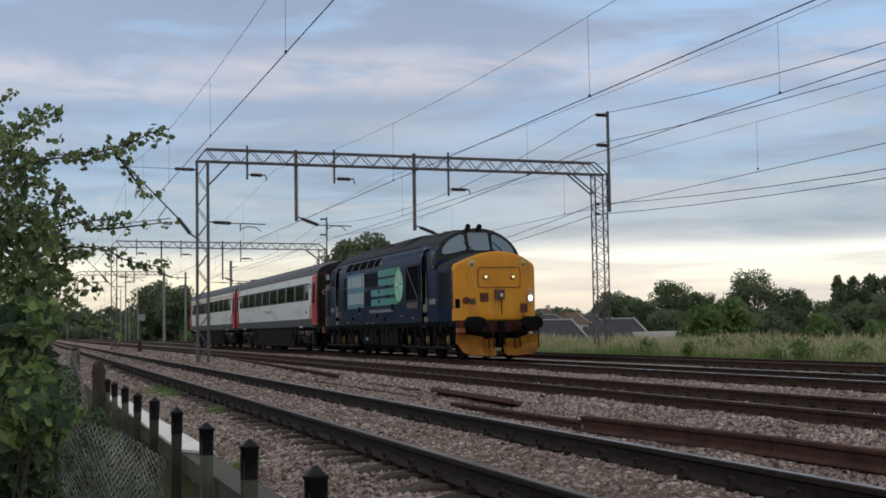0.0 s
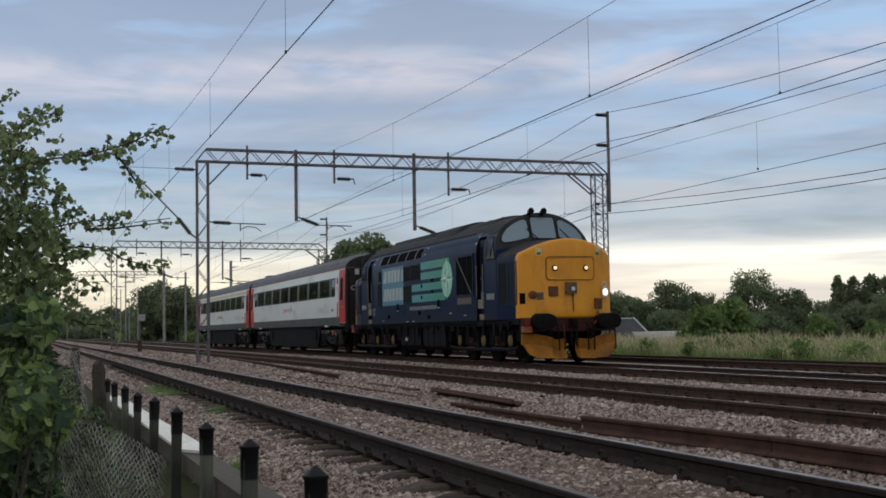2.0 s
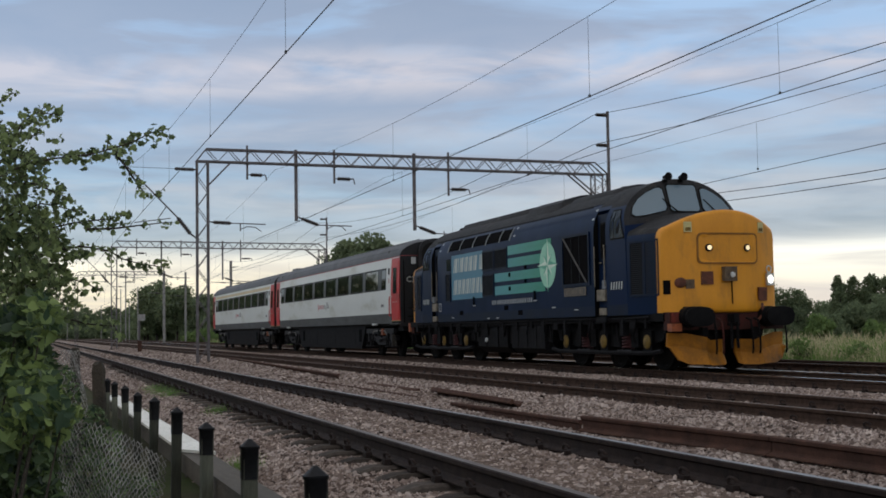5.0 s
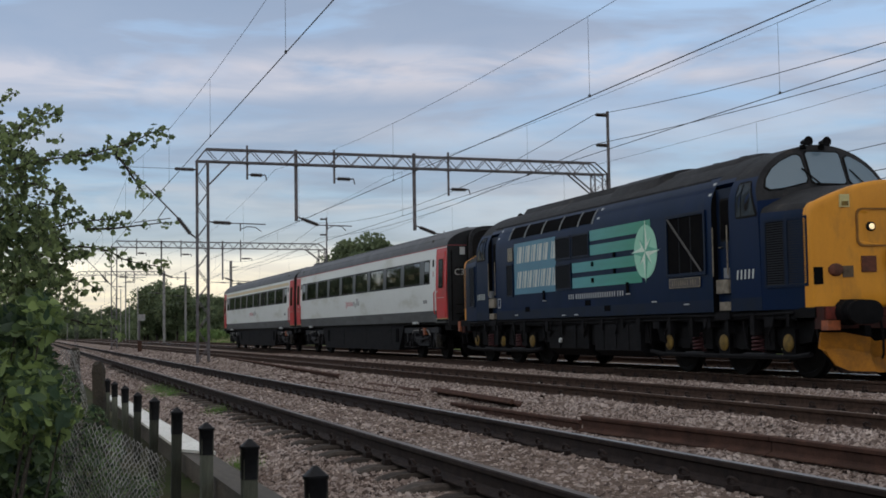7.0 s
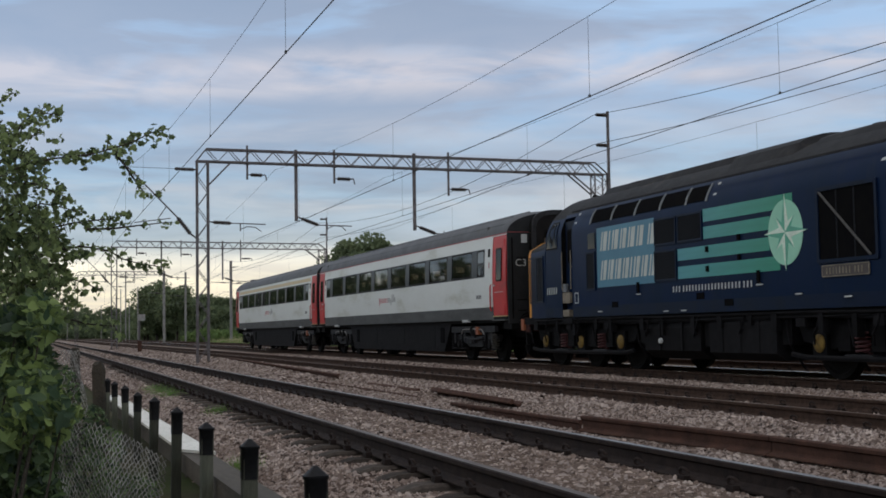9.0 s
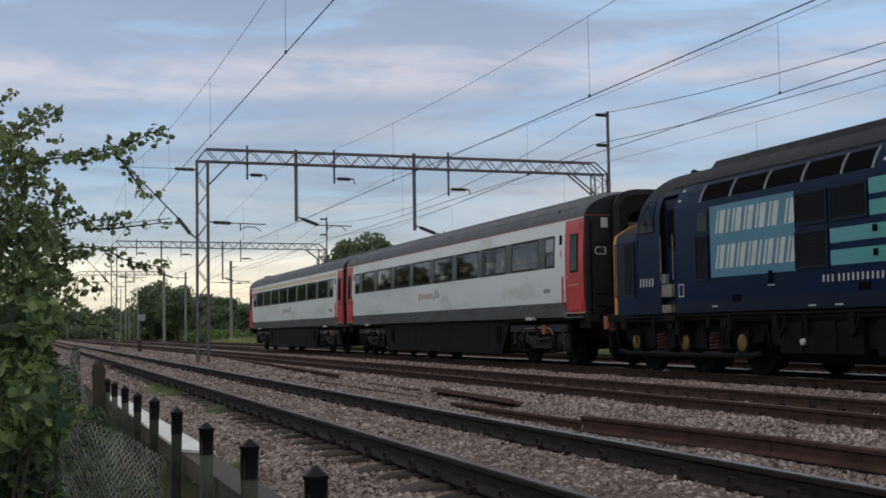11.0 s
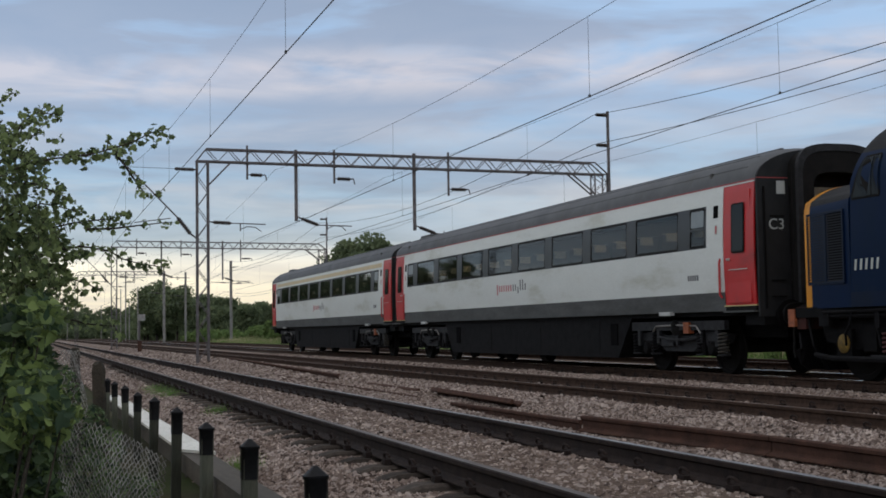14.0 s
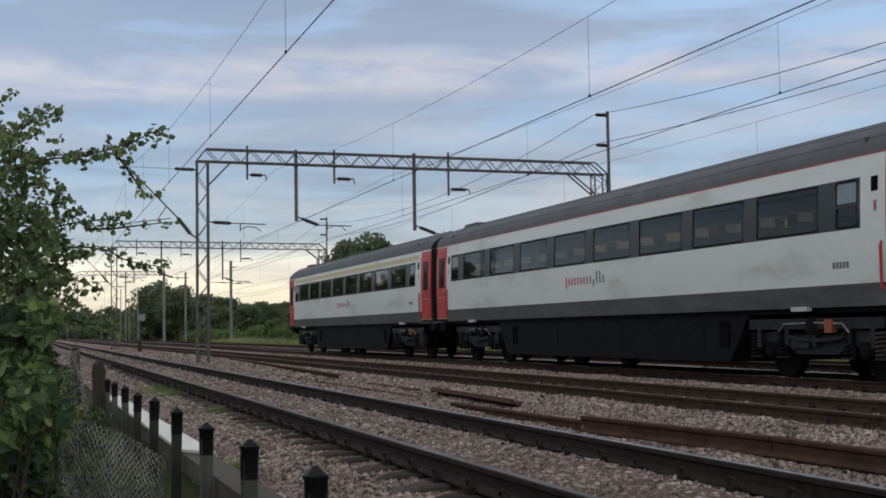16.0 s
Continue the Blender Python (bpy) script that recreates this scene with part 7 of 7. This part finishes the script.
def hawthorn():
    g = np.random.default_rng(77)
    t = thing("hawthorn_tree", "hawthorn tree with small lobed leaves reaching over the fence", "tree", pose(0, 0, 0))
    bm = bmesh.new()
    limb(bm, [(-6.9, -1.0, -0.5), (-6.8, -0.85, 0.6), (-6.6, -0.62, 1.3), (-6.5, -0.45, 1.9)], 0.09, 0.04, 9)
    part("trunk", bm, BARK, t, smooth=60)
    pts, sizes = [], []
    boughs = (([(-110, 390), (-30, 335), (35, 300), (90, 285), (150, 277), (200, 263), (235, 250), (262, 235), (288, 228)], 0.1, 26, 1.15),
              ([(-110, 380), (-20, 325), (15, 270), (35, 225), (60, 205), (98, 205)], -0.1, 24, 1.2),
              ([(198, 266), (222, 300), (243, 330), (262, 352), (275, 345)], 0.1, 17, 0.75),
              ([(-110, 470), (0, 430), (60, 415), (130, 398), (195, 390), (218, 384)], 0.0, 24, 1.15),
              ([(150, 410), (200, 408), (245, 402), (296, 396)], 0.05, 12, 0.6),
              ([(-110, 520), (20, 470), (90, 450), (140, 440), (190, 448), (212, 462), (240, 470), (290, 478)], 0.0, 20, 0.85),
              ([(-110, 560), (20, 520), (80, 500), (130, 500), (170, 515)], -0.15, 22, 0.9),
              ([(-110, 330), (-40, 250), (-10, 200), (5, 178), (20, 172)], -0.2, 16, 0.5),
              ([(20, 520), (70, 548), (110, 566), (150, 578), (200, 583), (208, 600)], -0.1, 15, 1.0),
              ([(20, 330), (60, 330), (95, 345), (112, 352)], 0.1, 22, 0.8),
              ([(-60, 420), (10, 390), (70, 365), (100, 370), (135, 378)], -0.05, 24, 0.8))
    def sprig(bm, a, b, ang, length, depth):
        """A thin twig that droops at its end, with a few leaves along it."""
        tip = (a + math.cos(ang) * length, b + math.sin(ang) * length + length * 0.18)
        half = ((a + tip[0]) / 2, (b + tip[1]) / 2 - length * 0.10)
        d2 = depth + g.normal(0, 0.07)
        limb(bm, [near_point(a, b, depth), near_point(*half, (depth + d2) / 2), near_point(*tip, d2)], 0.0022, 0.0008, 4)
        for k in np.arange(0.28, 1.08, 5.5 / max(8.0, length)):
            for _ in range(2 if g.uniform() < 0.55 else 1):
                pts.append(near_point(a + (tip[0] - a) * k + g.normal(0, 3.0), b + (tip[1] - b) * k + g.normal(0, 3.0), depth + (d2 - depth) * k + g.normal(0, 0.012)))
                sizes.append(g.uniform(0.017, 0.038))

    for line, depth, spread, dens in boughs:
        ps = [near_point(a, b, depth) for a, b in line]
        bm = bmesh.new()
        limb(bm, ps, 0.007, 0.002, 6)
        bough = part("bough", bm, BARK, t, smooth=60)
        bm = bmesh.new()
        side = 1
        for (a0, b0), (a1, b1) in zip(line, line[1:]):
            run = math.hypot(a1 - a0, b1 - b0)
            n = max(1, int(run * 0.155 * dens))
            for q in range(n):
                k = (q + g.uniform(0.1, 0.9)) / n
                side = -side
                ang = math.atan2(b1 - b0, a1 - a0) + side * g.uniform(0.35, 1.25)
                sprig(bm, a0 + (a1 - a0) * k, b0 + (b1 - b0) * k, ang, spread * g.uniform(0.4, 1.15), depth)
        a0, b0 = line[-1]
        sprig(bm, a0, b0, math.atan2(b0 - line[-2][1], a0 - line[-2][0]), 12, depth)
        tagged(part("twig_mass", bm, BARK, bough), kind="stuff")
    # the thick of the crown, to the side of the trunk
    bm = bmesh.new()
    for cx, cy, rx, ry, n in ((-25, 440, 118, 120, 220), (30, 350, 85, 55, 75), (28, 245, 55, 42, 48), (50, 500, 60, 42, 70), (10, 300, 60, 60, 45), (-40, 530, 110, 60, 170), (60, 440, 80, 55, 140), (105, 515, 34, 30, 22)):
        for _ in range(n):
            a, r = g.uniform(0, 6.283), math.sqrt(g.uniform(0, 1))
            sprig(bm, cx + math.cos(a) * rx * r, cy + math.sin(a) * ry * r, a * 0.5 + g.uniform(-1.2, 1.2), g.uniform(14, 32), g.normal(-0.1, 0.25))
    tagged(part("twig_mass", bm, BARK, t), kind="stuff")
    me = leaf_mesh("leaves", np.array([tuple(p) for p in pts]), np.array(sizes), LEAF_THORN, g, 0.9)
    tagged(part("leaves", me, None, t), kind="stuff")
    return t


def bramble(label, clumps, seed, size, mat):
    g = np.random.default_rng(seed)
    t = thing("bramble_bush", label, "bush", pose(0, 0, 0), group="brambles by the fence")
    pts, sizes = [], []
    for cx, cy, rx, ry, depth, n in clumps:
        c = near_point(cx, cy, depth)
        bm = bmesh.new()
        limb(bm, [(c.x - 0.1, c.y - 0.2, -0.45), (c.x, c.y - 0.1, (c.z - 0.4) / 2), tuple(c)], 0.008, 0.003, 5)
        part("stem", bm, BARK, t, smooth=60)
        for _ in range(n):
            a, r = g.uniform(0, 6.283), math.sqrt(g.uniform(0, 1))
            pts.append(near_point(cx + math.cos(a) * rx * r, cy + math.sin(a) * ry * r, depth + g.normal(0, 0.16)))
            sizes.append(size * g.uniform(0.5, 1.6))
    me = leaf_mesh("leaves", np.array([tuple(p) for p in pts]), np.array(sizes), mat, g, 0.75, pointed=True)
    tagged(part("leaves", me, None, t), kind="stuff")


hawthorn()
bramble("dense green bramble bush with broad leaves by the fence", ((72, 572, 34, 42, 1.5, 190), (-20, 700, 90, 60, 1.3, 420), (70, 720, 45, 40, 1.7, 210), (60, 755, 70, 35, 1.6, 200), (30, 650, 50, 30, 1.2, 180), (60, 690, 42, 42, 1.6, 190), (110, 735, 32, 20, 1.7, 80)), 501, 0.035, LEAF_BRAMBLE_LIT)
# the lower and deeper clumps take the leaf colour with shade painted in
bramble("bramble bush low against the fence, with shade in its leaf colour", ((0, 600, 75, 50, 0.9, 620), (50, 600, 42, 50, 1.0, 280), (60, 550, 30, 30, 1.1, 130), (30, 570, 55, 25, 1.3, 160), (0, 830, 85, 70, 1.2, 800), (50, 810, 50, 60, 1.0, 480), (60, 880, 50, 50, 1.0, 420), (-40, 740, 90, 90, 0.3, 700), (-20, 640, 110, 90, -0.4, 900), (60, 660, 40, 60, -0.6, 300)), 502, 0.036, LEAF_SHADE)
bramble("low undergrowth behind the crumpled wire, with shade in its leaf colour", ((150, 860, 70, 45, -1.2, 420), (220, 880, 60, 30, -0.9, 260), (130, 800, 50, 40, -2.2, 300), (180, 800, 40, 40, -3.0, 260), (110, 700, 30, 50, -4.5, 300), (165, 760, 24, 40, -4.0, 200)), 503, 0.032, LEAF_SHADE)

# ---- fence by the line ----
POST_WOOD = surface("mossy_post_wood", (0.075, 0.075, 0.055), (0.045, 0.05, 0.035), 4.0, 0.9, 0.4, fine=50, stretch=(1, 1, 0.25), per="object")
POST_CAP = surface("black_post_cap", (0.007, 0.007, 0.009), (0.012, 0.012, 0.013), 5.0, 0.55, 0.1, fine=40, spec=0.15)
BEAM_WOOD = surface("old_timber_beam", (0.085, 0.070, 0.055), (0.045, 0.038, 0.030), 3.0, 0.9, 0.4, fine=30, stretch=(0.2, 1, 1))
WHITE_BOARD = surface("white_painted_board", (0.72, 0.71, 0.66), (0.62, 0.60, 0.54), 2.0, 0.6, 0.1, fine=30, spot=(0.4, 0.37, 0.3), spot_scale=3, spot_at=(0.6, 0.8))
MOSS_CONCRETE = surface("mossy_concrete", (0.055, 0.042, 0.030), (0.024, 0.021, 0.015), 6.0, 0.95, 1.0, fine=30, spot=(0.06, 0.08, 0.02), spot_scale=4)
GALV_WIRE = surface("old_galvanised_wire", (0.38, 0.37, 0.355), (0.10, 0.09, 0.085), 9.0, 0.7, 0.0, spec=0.2)


def fence_post(x, y, top, seed):
    g = random.Random(seed)
    t = thing("fence_post", "short mossy square timber post with a black cap", "post", pose(x, y, 0, g.uniform(-1.5, 1.5), g.uniform(-1.5, 1.5), g.uniform(-6, 6)), group="capped fence posts")
    bm = bmesh.new()
    box(bm, -0.036, 0.036, -0.036, 0.036, -0.6, top - 0.10)
    rounded(bm, 0.006, 2)
    part("post", bm, POST_WOOD, t)
    bm = bmesh.new()
    rings = []
    for h, w in ((-0.20, 0.040), (-0.052, 0.041), (-0.048, 0.045), (-0.036, 0.045), (-0.030, 0.037), (0.0, 0.007)):
        rings.append([(x2 * w, y2 * w, top + h) for x2, y2 in ((-1, -0.7), (-0.7, -1), (0.7, -1), (1, -0.7), (1, 0.7), (0.7, 1), (-0.7, 1), (-1, 0.7))])
    loft(bm, rings)
    part("post_cap", bm, POST_CAP, t, "black rounded post cap", smooth=50)


for i, (x, top) in enumerate(((-4.90, 0.365), (-6.54, 0.345), (-8.18, 0.325), (-9.91, 0.33), (-11.76, 0.325), (-13.6, 0.295), (-15.35, 0.30), (-17.28, 0.285), (-19.0, 0.275))):
    fence_post(x, 1.05, top, 600 + i)

bm = bmesh.new()
loft(bm, [[(x, 1.11, -0.17 + dz), (x, 1.31, -0.17 + dz), (x, 1.31, -0.03 + dz), (x, 1.11, -0.03 + dz)] for x, dz in ((-21.0, -0.05), (-4.0, 0.03))])
rounded(bm, 0.012, 2)
tagged(part("timber_beam", bm, BEAM_WOOD, None), "weathered brown timber beam behind the capped posts", "beam")
bm = bmesh.new()
loft(bm, [[(x + s, 1.10, -0.022 + dz), (x, 1.32, -0.022 + dz), (x, 1.32, 0.0 + dz), (x + s, 1.10, 0.0 + dz)] for x, dz, s in ((-20.8, -0.05, 0.0), (-9.75, 0.0, -0.35))])
tagged(part("white_board", bm, WHITE_BOARD, None), "white painted board laid along the timber beam", "board")
for x in (-19.0, -15.3, -11.7):
    bm = bmesh.new()
    box(bm, x - 0.05, x + 0.05, 1.32, 1.40, -0.5, -0.10)
    rounded(bm, 0.008, 1)
    tagged(part("board_stake", bm, BEAM_WOOD, None), "short timber stake behind the beam", "stake", group="board stakes")

bm = bmesh.new()
worn = random.Random(3)
loft(bm, [[(-14.0 + a * w + worn.uniform(-0.008, 0.008), 0.685 - 0.05 * (z - 0.6) * 0.5 + b * w + worn.uniform(-0.008, 0.008), z + worn.uniform(-0.012, 0.012)) for a, b in ((-1, -0.6), (-0.6, -1), (0.6, -1), (1, -0.6), (1, 0.6), (0.6, 1), (-0.6, 1), (-1, 0.6))]
          for z, w in ((-0.6, 0.078), (-0.3, 0.074), (-0.1, 0.076), (0.08, 0.068), (0.24, 0.07), (0.38, 0.062), (0.50, 0.064), (0.57, 0.055), (0.60, 0.032))])
tagged(part("concrete_post", bm, MOSS_CONCRETE, None), "old mossy concrete fence post", "post")
bm = bmesh.new()
loft(bm, [[(-15.5 + a, 0.50 + b, z) for a, b in ((-w, -w), (w, -w), (w, w), (-w, w))] for z, w in ((-0.6, 0.06), (0.70, 0.05), (0.74, 0.035))])
tagged(part("concrete_post", bm, MOSS_CONCRETE, None), "grey weathered concrete fence post wrapped in wire", "post")


def chain_link(name, label, surface_at, cols, rows, wire=0.0016):
    """Woven wire: zigzag strands laid on a bent sheet; surface_at takes across and up, both 0 to 1."""
    bm = bmesh.new()
    jit = random.Random(cols)
    for c in range(cols):
        prev = None
        for r in range(rows + 1):
            k = (c + (0.5 if (r + c) % 2 else -0.5)) / cols
            p = Vector(surface_at(min(max(k, 0), 1), r / rows)) + Vector((jit.gauss(0, 0.004), jit.gauss(0, 0.0022), jit.gauss(0, 0.004)))
            if prev is not None:
                tube(bm, prev, p, wire, n=4, caps=False)
            prev = p
    return tagged(part(name, bm, GALV_WIRE, None), label, "wire fence")


def crumpled(u, v):
    top = 0.47 - 0.30 * max(0.0, u - 0.35) ** 1.2
    z = -0.40 + (top + 0.40) * v
    y = 0.11 + 0.47 * u + 0.03 * math.sin(v * 5 + u * 3)
    x = -6.3 + 0.35 * u + 0.12 * math.sin(u * 9 + v * 4) - 0.25 * v * v
    return (x, y, z)


chain_link("chain_link_fence", "crumpled rusty-grey chain-link wire fence", crumpled, 54, 44, 0.0022)


def hanging(u, v):
    return (-15.2 + 0.9 * u + 0.1 * math.sin(v * 6), 0.31 + 0.25 * u + 0.04 * math.sin(v * 7 + u * 5), -0.4 + 1.12 * v)


chain_link("chain_link_fence", "loose grey chain-link wire hanging from a concrete post", hanging, 20, 34, 0.004)

# ---- masts, sign and the narrow portal down the line ----
def mast(x, y, h, arms, label, k=1.0):
    t = thing("overhead_line_mast", label, "mast", pose(x, y, 0), group="overhead line masts")
    bm = bmesh.new()
    for a in (-0.13 * k, 0.13 * k):
        box(bm, -0.14 * k, 0.14 * k, a - 0.012, a + 0.012, -0.4, h)
    box(bm, -0.01, 0.01, -0.13 * k, 0.13 * k, -0.4, h)
    part("post", bm, STEEL_PALE, t)
    for z, reach in arms:
        bm = bmesh.new()
        rod(bm, (0, 0, z), (0, reach, z + 0.12), r=0.035)
        part("bracket_arm", bm, STEEL, t)
        bm = bmesh.new()
        insulator(bm, (0, reach * 0.25, z + 0.03), (0, reach * 0.55, z + 0.07), 0.09)
        part("insulator", bm, INSULATOR, t)
    return t


mast(-152, 22.45, 9.4, ((6.8, -2.4), (6.7, 2.3), (8.6, 0.9)), "pale steel overhead line mast beyond the tracks")
mast(-205, 23.2, 10.6, ((6.8, -2.4), (8.4, -1.0)), "pale steel overhead line mast beyond the tracks")
mast(-152, 14.75, 8.2, ((5.6, -1.8),), "pale steel overhead line mast between the tracks")
for i, (x, y, h) in enumerate(((-310, 8.3, 9.5), (-365, 18.6, 9.0), (-310, 20.2, 11.6), (-205, 14.1, 10.7), (-255, 18.2, 6.7), (-255, 19.8, 10.2), (-257, 15.9, 8.6))):
    mast(x, y, h, ((h - 2.4, -1.9), (h - 1.6, 1.5)) if i % 2 else ((h - 2.2, -1.9),), "distant steel overhead line mast", 0.6)
t = thing("overhead_line_portal", "narrow steel portal over the lines in the distance", "portal", pose(-152, 0, 0), group="overhead line portals")
bm = bmesh.new()
lattice_boom(bm, 4.9, 14.75, 7.75, 8.15, 0.4, 24)
part("boom", bm, STEEL, t)
bm = bmesh.new()
lattice_leg(bm, 4.9, 5.2, -0.3, 7.75, 0.4, 14)
part("leg", bm, STEEL, t)
for y, zl in ((8.2, 6.9), (11.4, 6.8)):
    bm = bmesh.new()
    box(bm, -0.04, 0.04, y - 0.04, y + 0.04, zl, 8.2)
    rod(bm, (0, y, zl + 0.1), (0, y - 1.2, zl + 0.1), r=0.03)
    part("drop_post", bm, STEEL, t)

t = thing("trackside_sign", "small pale board on a dark post beside the track", "sign", pose(-80, 6.3, 0))
bm = bmesh.new()
box(bm, -0.04, 0.04, -0.05, 0.05, -0.3, 2.05)
part("post", bm, STEEL, t)
bm = bmesh.new()
box(bm, 0.04, 0.07, -0.06, 0.34, 1.74, 2.12)
rounded(bm, 0.02, 2)
part("sign_board", bm, STEEL_PALE, t, "blank weathered grey board")
bm = bmesh.new()
box(bm, -0.1, 0.12, -0.10, 0.13, -0.3, 0.55)
rounded(bm, 0.03, 2)
part("cabinet", bm, RUST_BROWN, t, "low rusty trackside box")

# ---- houses beyond ----
ROOF_DARK = surface("dark_roof_tile", (0.042, 0.040, 0.042), (0.028, 0.027, 0.030), 1.5, 0.85, 0.4, fine=12)
ROOF_BROWN = surface("brown_roof_tile", (0.13, 0.075, 0.05), (0.09, 0.055, 0.04), 1.5, 0.9, 0.4, fine=12)
BRICK_WALL = surface("brick_wall", (0.23, 0.14, 0.10), (0.18, 0.11, 0.08), 1.5, 0.9, 0.2, fine=15)
RENDER_WALL = surface("pale_rendered_wall", (0.55, 0.52, 0.47), (0.47, 0.44, 0.40), 1.0, 0.9, 0.1, fine=10)
FASCIA = plain("white_fascia", (0.36, 0.36, 0.36), 0.6)


def house(x, y, z, length, depth, eaves, ridge, turn, roof_mat, wall_mat, label, hip=1.4):
    """A house with a hipped roof, pale verge boards, a chimney and windows that look towards the line."""
    t = thing("house", label, "house", pose(x, y, z, 0, 0, turn), group="houses beyond the line")
    l, d = length / 2, depth / 2
    bm = bmesh.new()
    box(bm, -d, d, -l, l, 0, eaves)
    part("wall", bm, wall_mat, t)
    bm = bmesh.new()
    o = 0.4
    base = [bm.verts.new((p[0], -p[1], p[2])) for p in ((-d - o, -l - o * 0.3, eaves), (d + o, -l - o * 0.3, eaves), (d + o, l + o, eaves), (-d - o, l + o, eaves))]
    r0, r1 = bm.verts.new((0, l + o * 0.3, ridge)), bm.verts.new((0, -l + hip, ridge))
    for f in ((base[0], base[1], r0), (base[1], base[2], r1, r0), (base[2], base[3], r1), (base[3], base[0], r0, r1), base[::-1]):
        bm.faces.new(f)
    roof = part("roof", bm, roof_mat, t)
    bm = bmesh.new()
    rod(bm, (0, l, ridge + 0.02), (0, -l + hip, ridge + 0.02), r=0.06)
    part("ridge_tiles", bm, FASCIA if roof_mat is ROOF_DARK else roof_mat, roof)
    for sx in (-1, 1):
        bm = bmesh.new()
        a, b = Vector((sx * (d + o), l + o * 0.4, eaves)), Vector((0, l + o * 0.4, ridge + 0.05))
        tube(bm, a, b, 0.08, n=4)
        part("verge_board", bm, FASCIA, roof)
    if ridge > 7.2:
        bm = bmesh.new()
        box(bm, -0.35, 0.35, l * 0.2 - 0.3, l * 0.2 + 0.3, ridge - 0.5, ridge + 0.75)
        part("chimney", bm, wall_mat, roof)
    n = max(2, int(length / 3))
    for k in range(n):
        for zz in ([eaves - 1.7] if eaves < 3.5 else [1.0, eaves - 1.7]):
            yy = -l + length * (k + 0.5) / n
            bm = bmesh.new()
            box(bm, d, d + 0.05, yy - 0.65, yy + 0.65, zz, zz + 1.2)
            w = part("window", bm, FASCIA, t)
            bm = bmesh.new()
            box(bm, d + 0.03, d + 0.07, yy - 0.56, yy + 0.56, zz + 0.08, zz + 1.12)
            part("pane", bm, CAB_GLASS, w)
    return t


house(-93, 37.4, FALL, 5.6, 7.0, 2.5, 4.92, 10, ROOF_DARK, BRICK_WALL, "bungalow with a dark tiled roof below the line", 2.6)
house(-93, 42.5, FALL, 6.2, 7.0, 2.5, 4.95, 10, ROOF_DARK, BRICK_WALL, "bungalow with a dark tiled roof below the line", 3.6)
house(-90, 32.0, FALL, 6.0, 7.0, 2.4, 4.6, 10, ROOF_DARK, BRICK_WALL, "bungalow with a dark tiled roof below the line", 2.4)
for i, (x, y, e, r, m_) in enumerate(((-230, 86, 5.2, 7.6, ROOF_BROWN), (-235, 92, 5.0, 7.9, ROOF_DARK), (-240, 98, 5.2, 8.2, ROOF_BROWN), (-215, 82, 4.6, 7.0, ROOF_BROWN), (-420, 66, 6.4, 9.6, ROOF_BROWN), (-425, 71.5, 5.6, 8.6, ROOF_BROWN), (-430, 77, 7.4, 10.4, ROOF_DARK), (-418, 62, 4.4, 7.2, ROOF_BROWN))):
    house(x, y, FALL, 7.5, 7.0, e, r, 20 + 6 * (i % 3), m_, RENDER_WALL if i % 2 == 0 else BRICK_WALL, "distant house with a tiled roof", 1.2)
for i, (x, y, r) in enumerate(((-193, 79.0, 6.5), (-194, 83.0, 6.9), (-196, 87.2, 6.4))):
    house(x, y, FALL, 3.6, 6.0, r - 1.9, r, 24, ROOF_DARK if i != 1 else ROOF_BROWN, RENDER_WALL, "pale rendered house seen over nearer roofs", 0.8)
bm = bmesh.new()
box(bm, -92, -86, 44.6, 48.2, FALL, 0.52)
rounded(bm, 0.05, 2)
tagged(part("shed", bm, RENDER_WALL, None), "low pale flat-roofed shed beyond the grass", "shed")


def motions():
    """The train rolls past; its wheels turn with it."""
    times = [i * 0.5 for i in range(33)]
    walk(loco, [(t, pose(train_place(t), TRAIN_Y, 0)) for t in times])
    for c, u in coaches:
        walk(c, [(t, pose(train_place(t) - u, TRAIN_Y, 0)) for t in times])
    quarter = [i * 0.25 for i in range(65)]
    for w, x, r in WHEELS:
        walk(w, [(t, pose(x, 0, r) @ Matrix.Rotation((train_place(t) - train_place(0)) / r, 4, "Y")) for t in quarter])


motions()
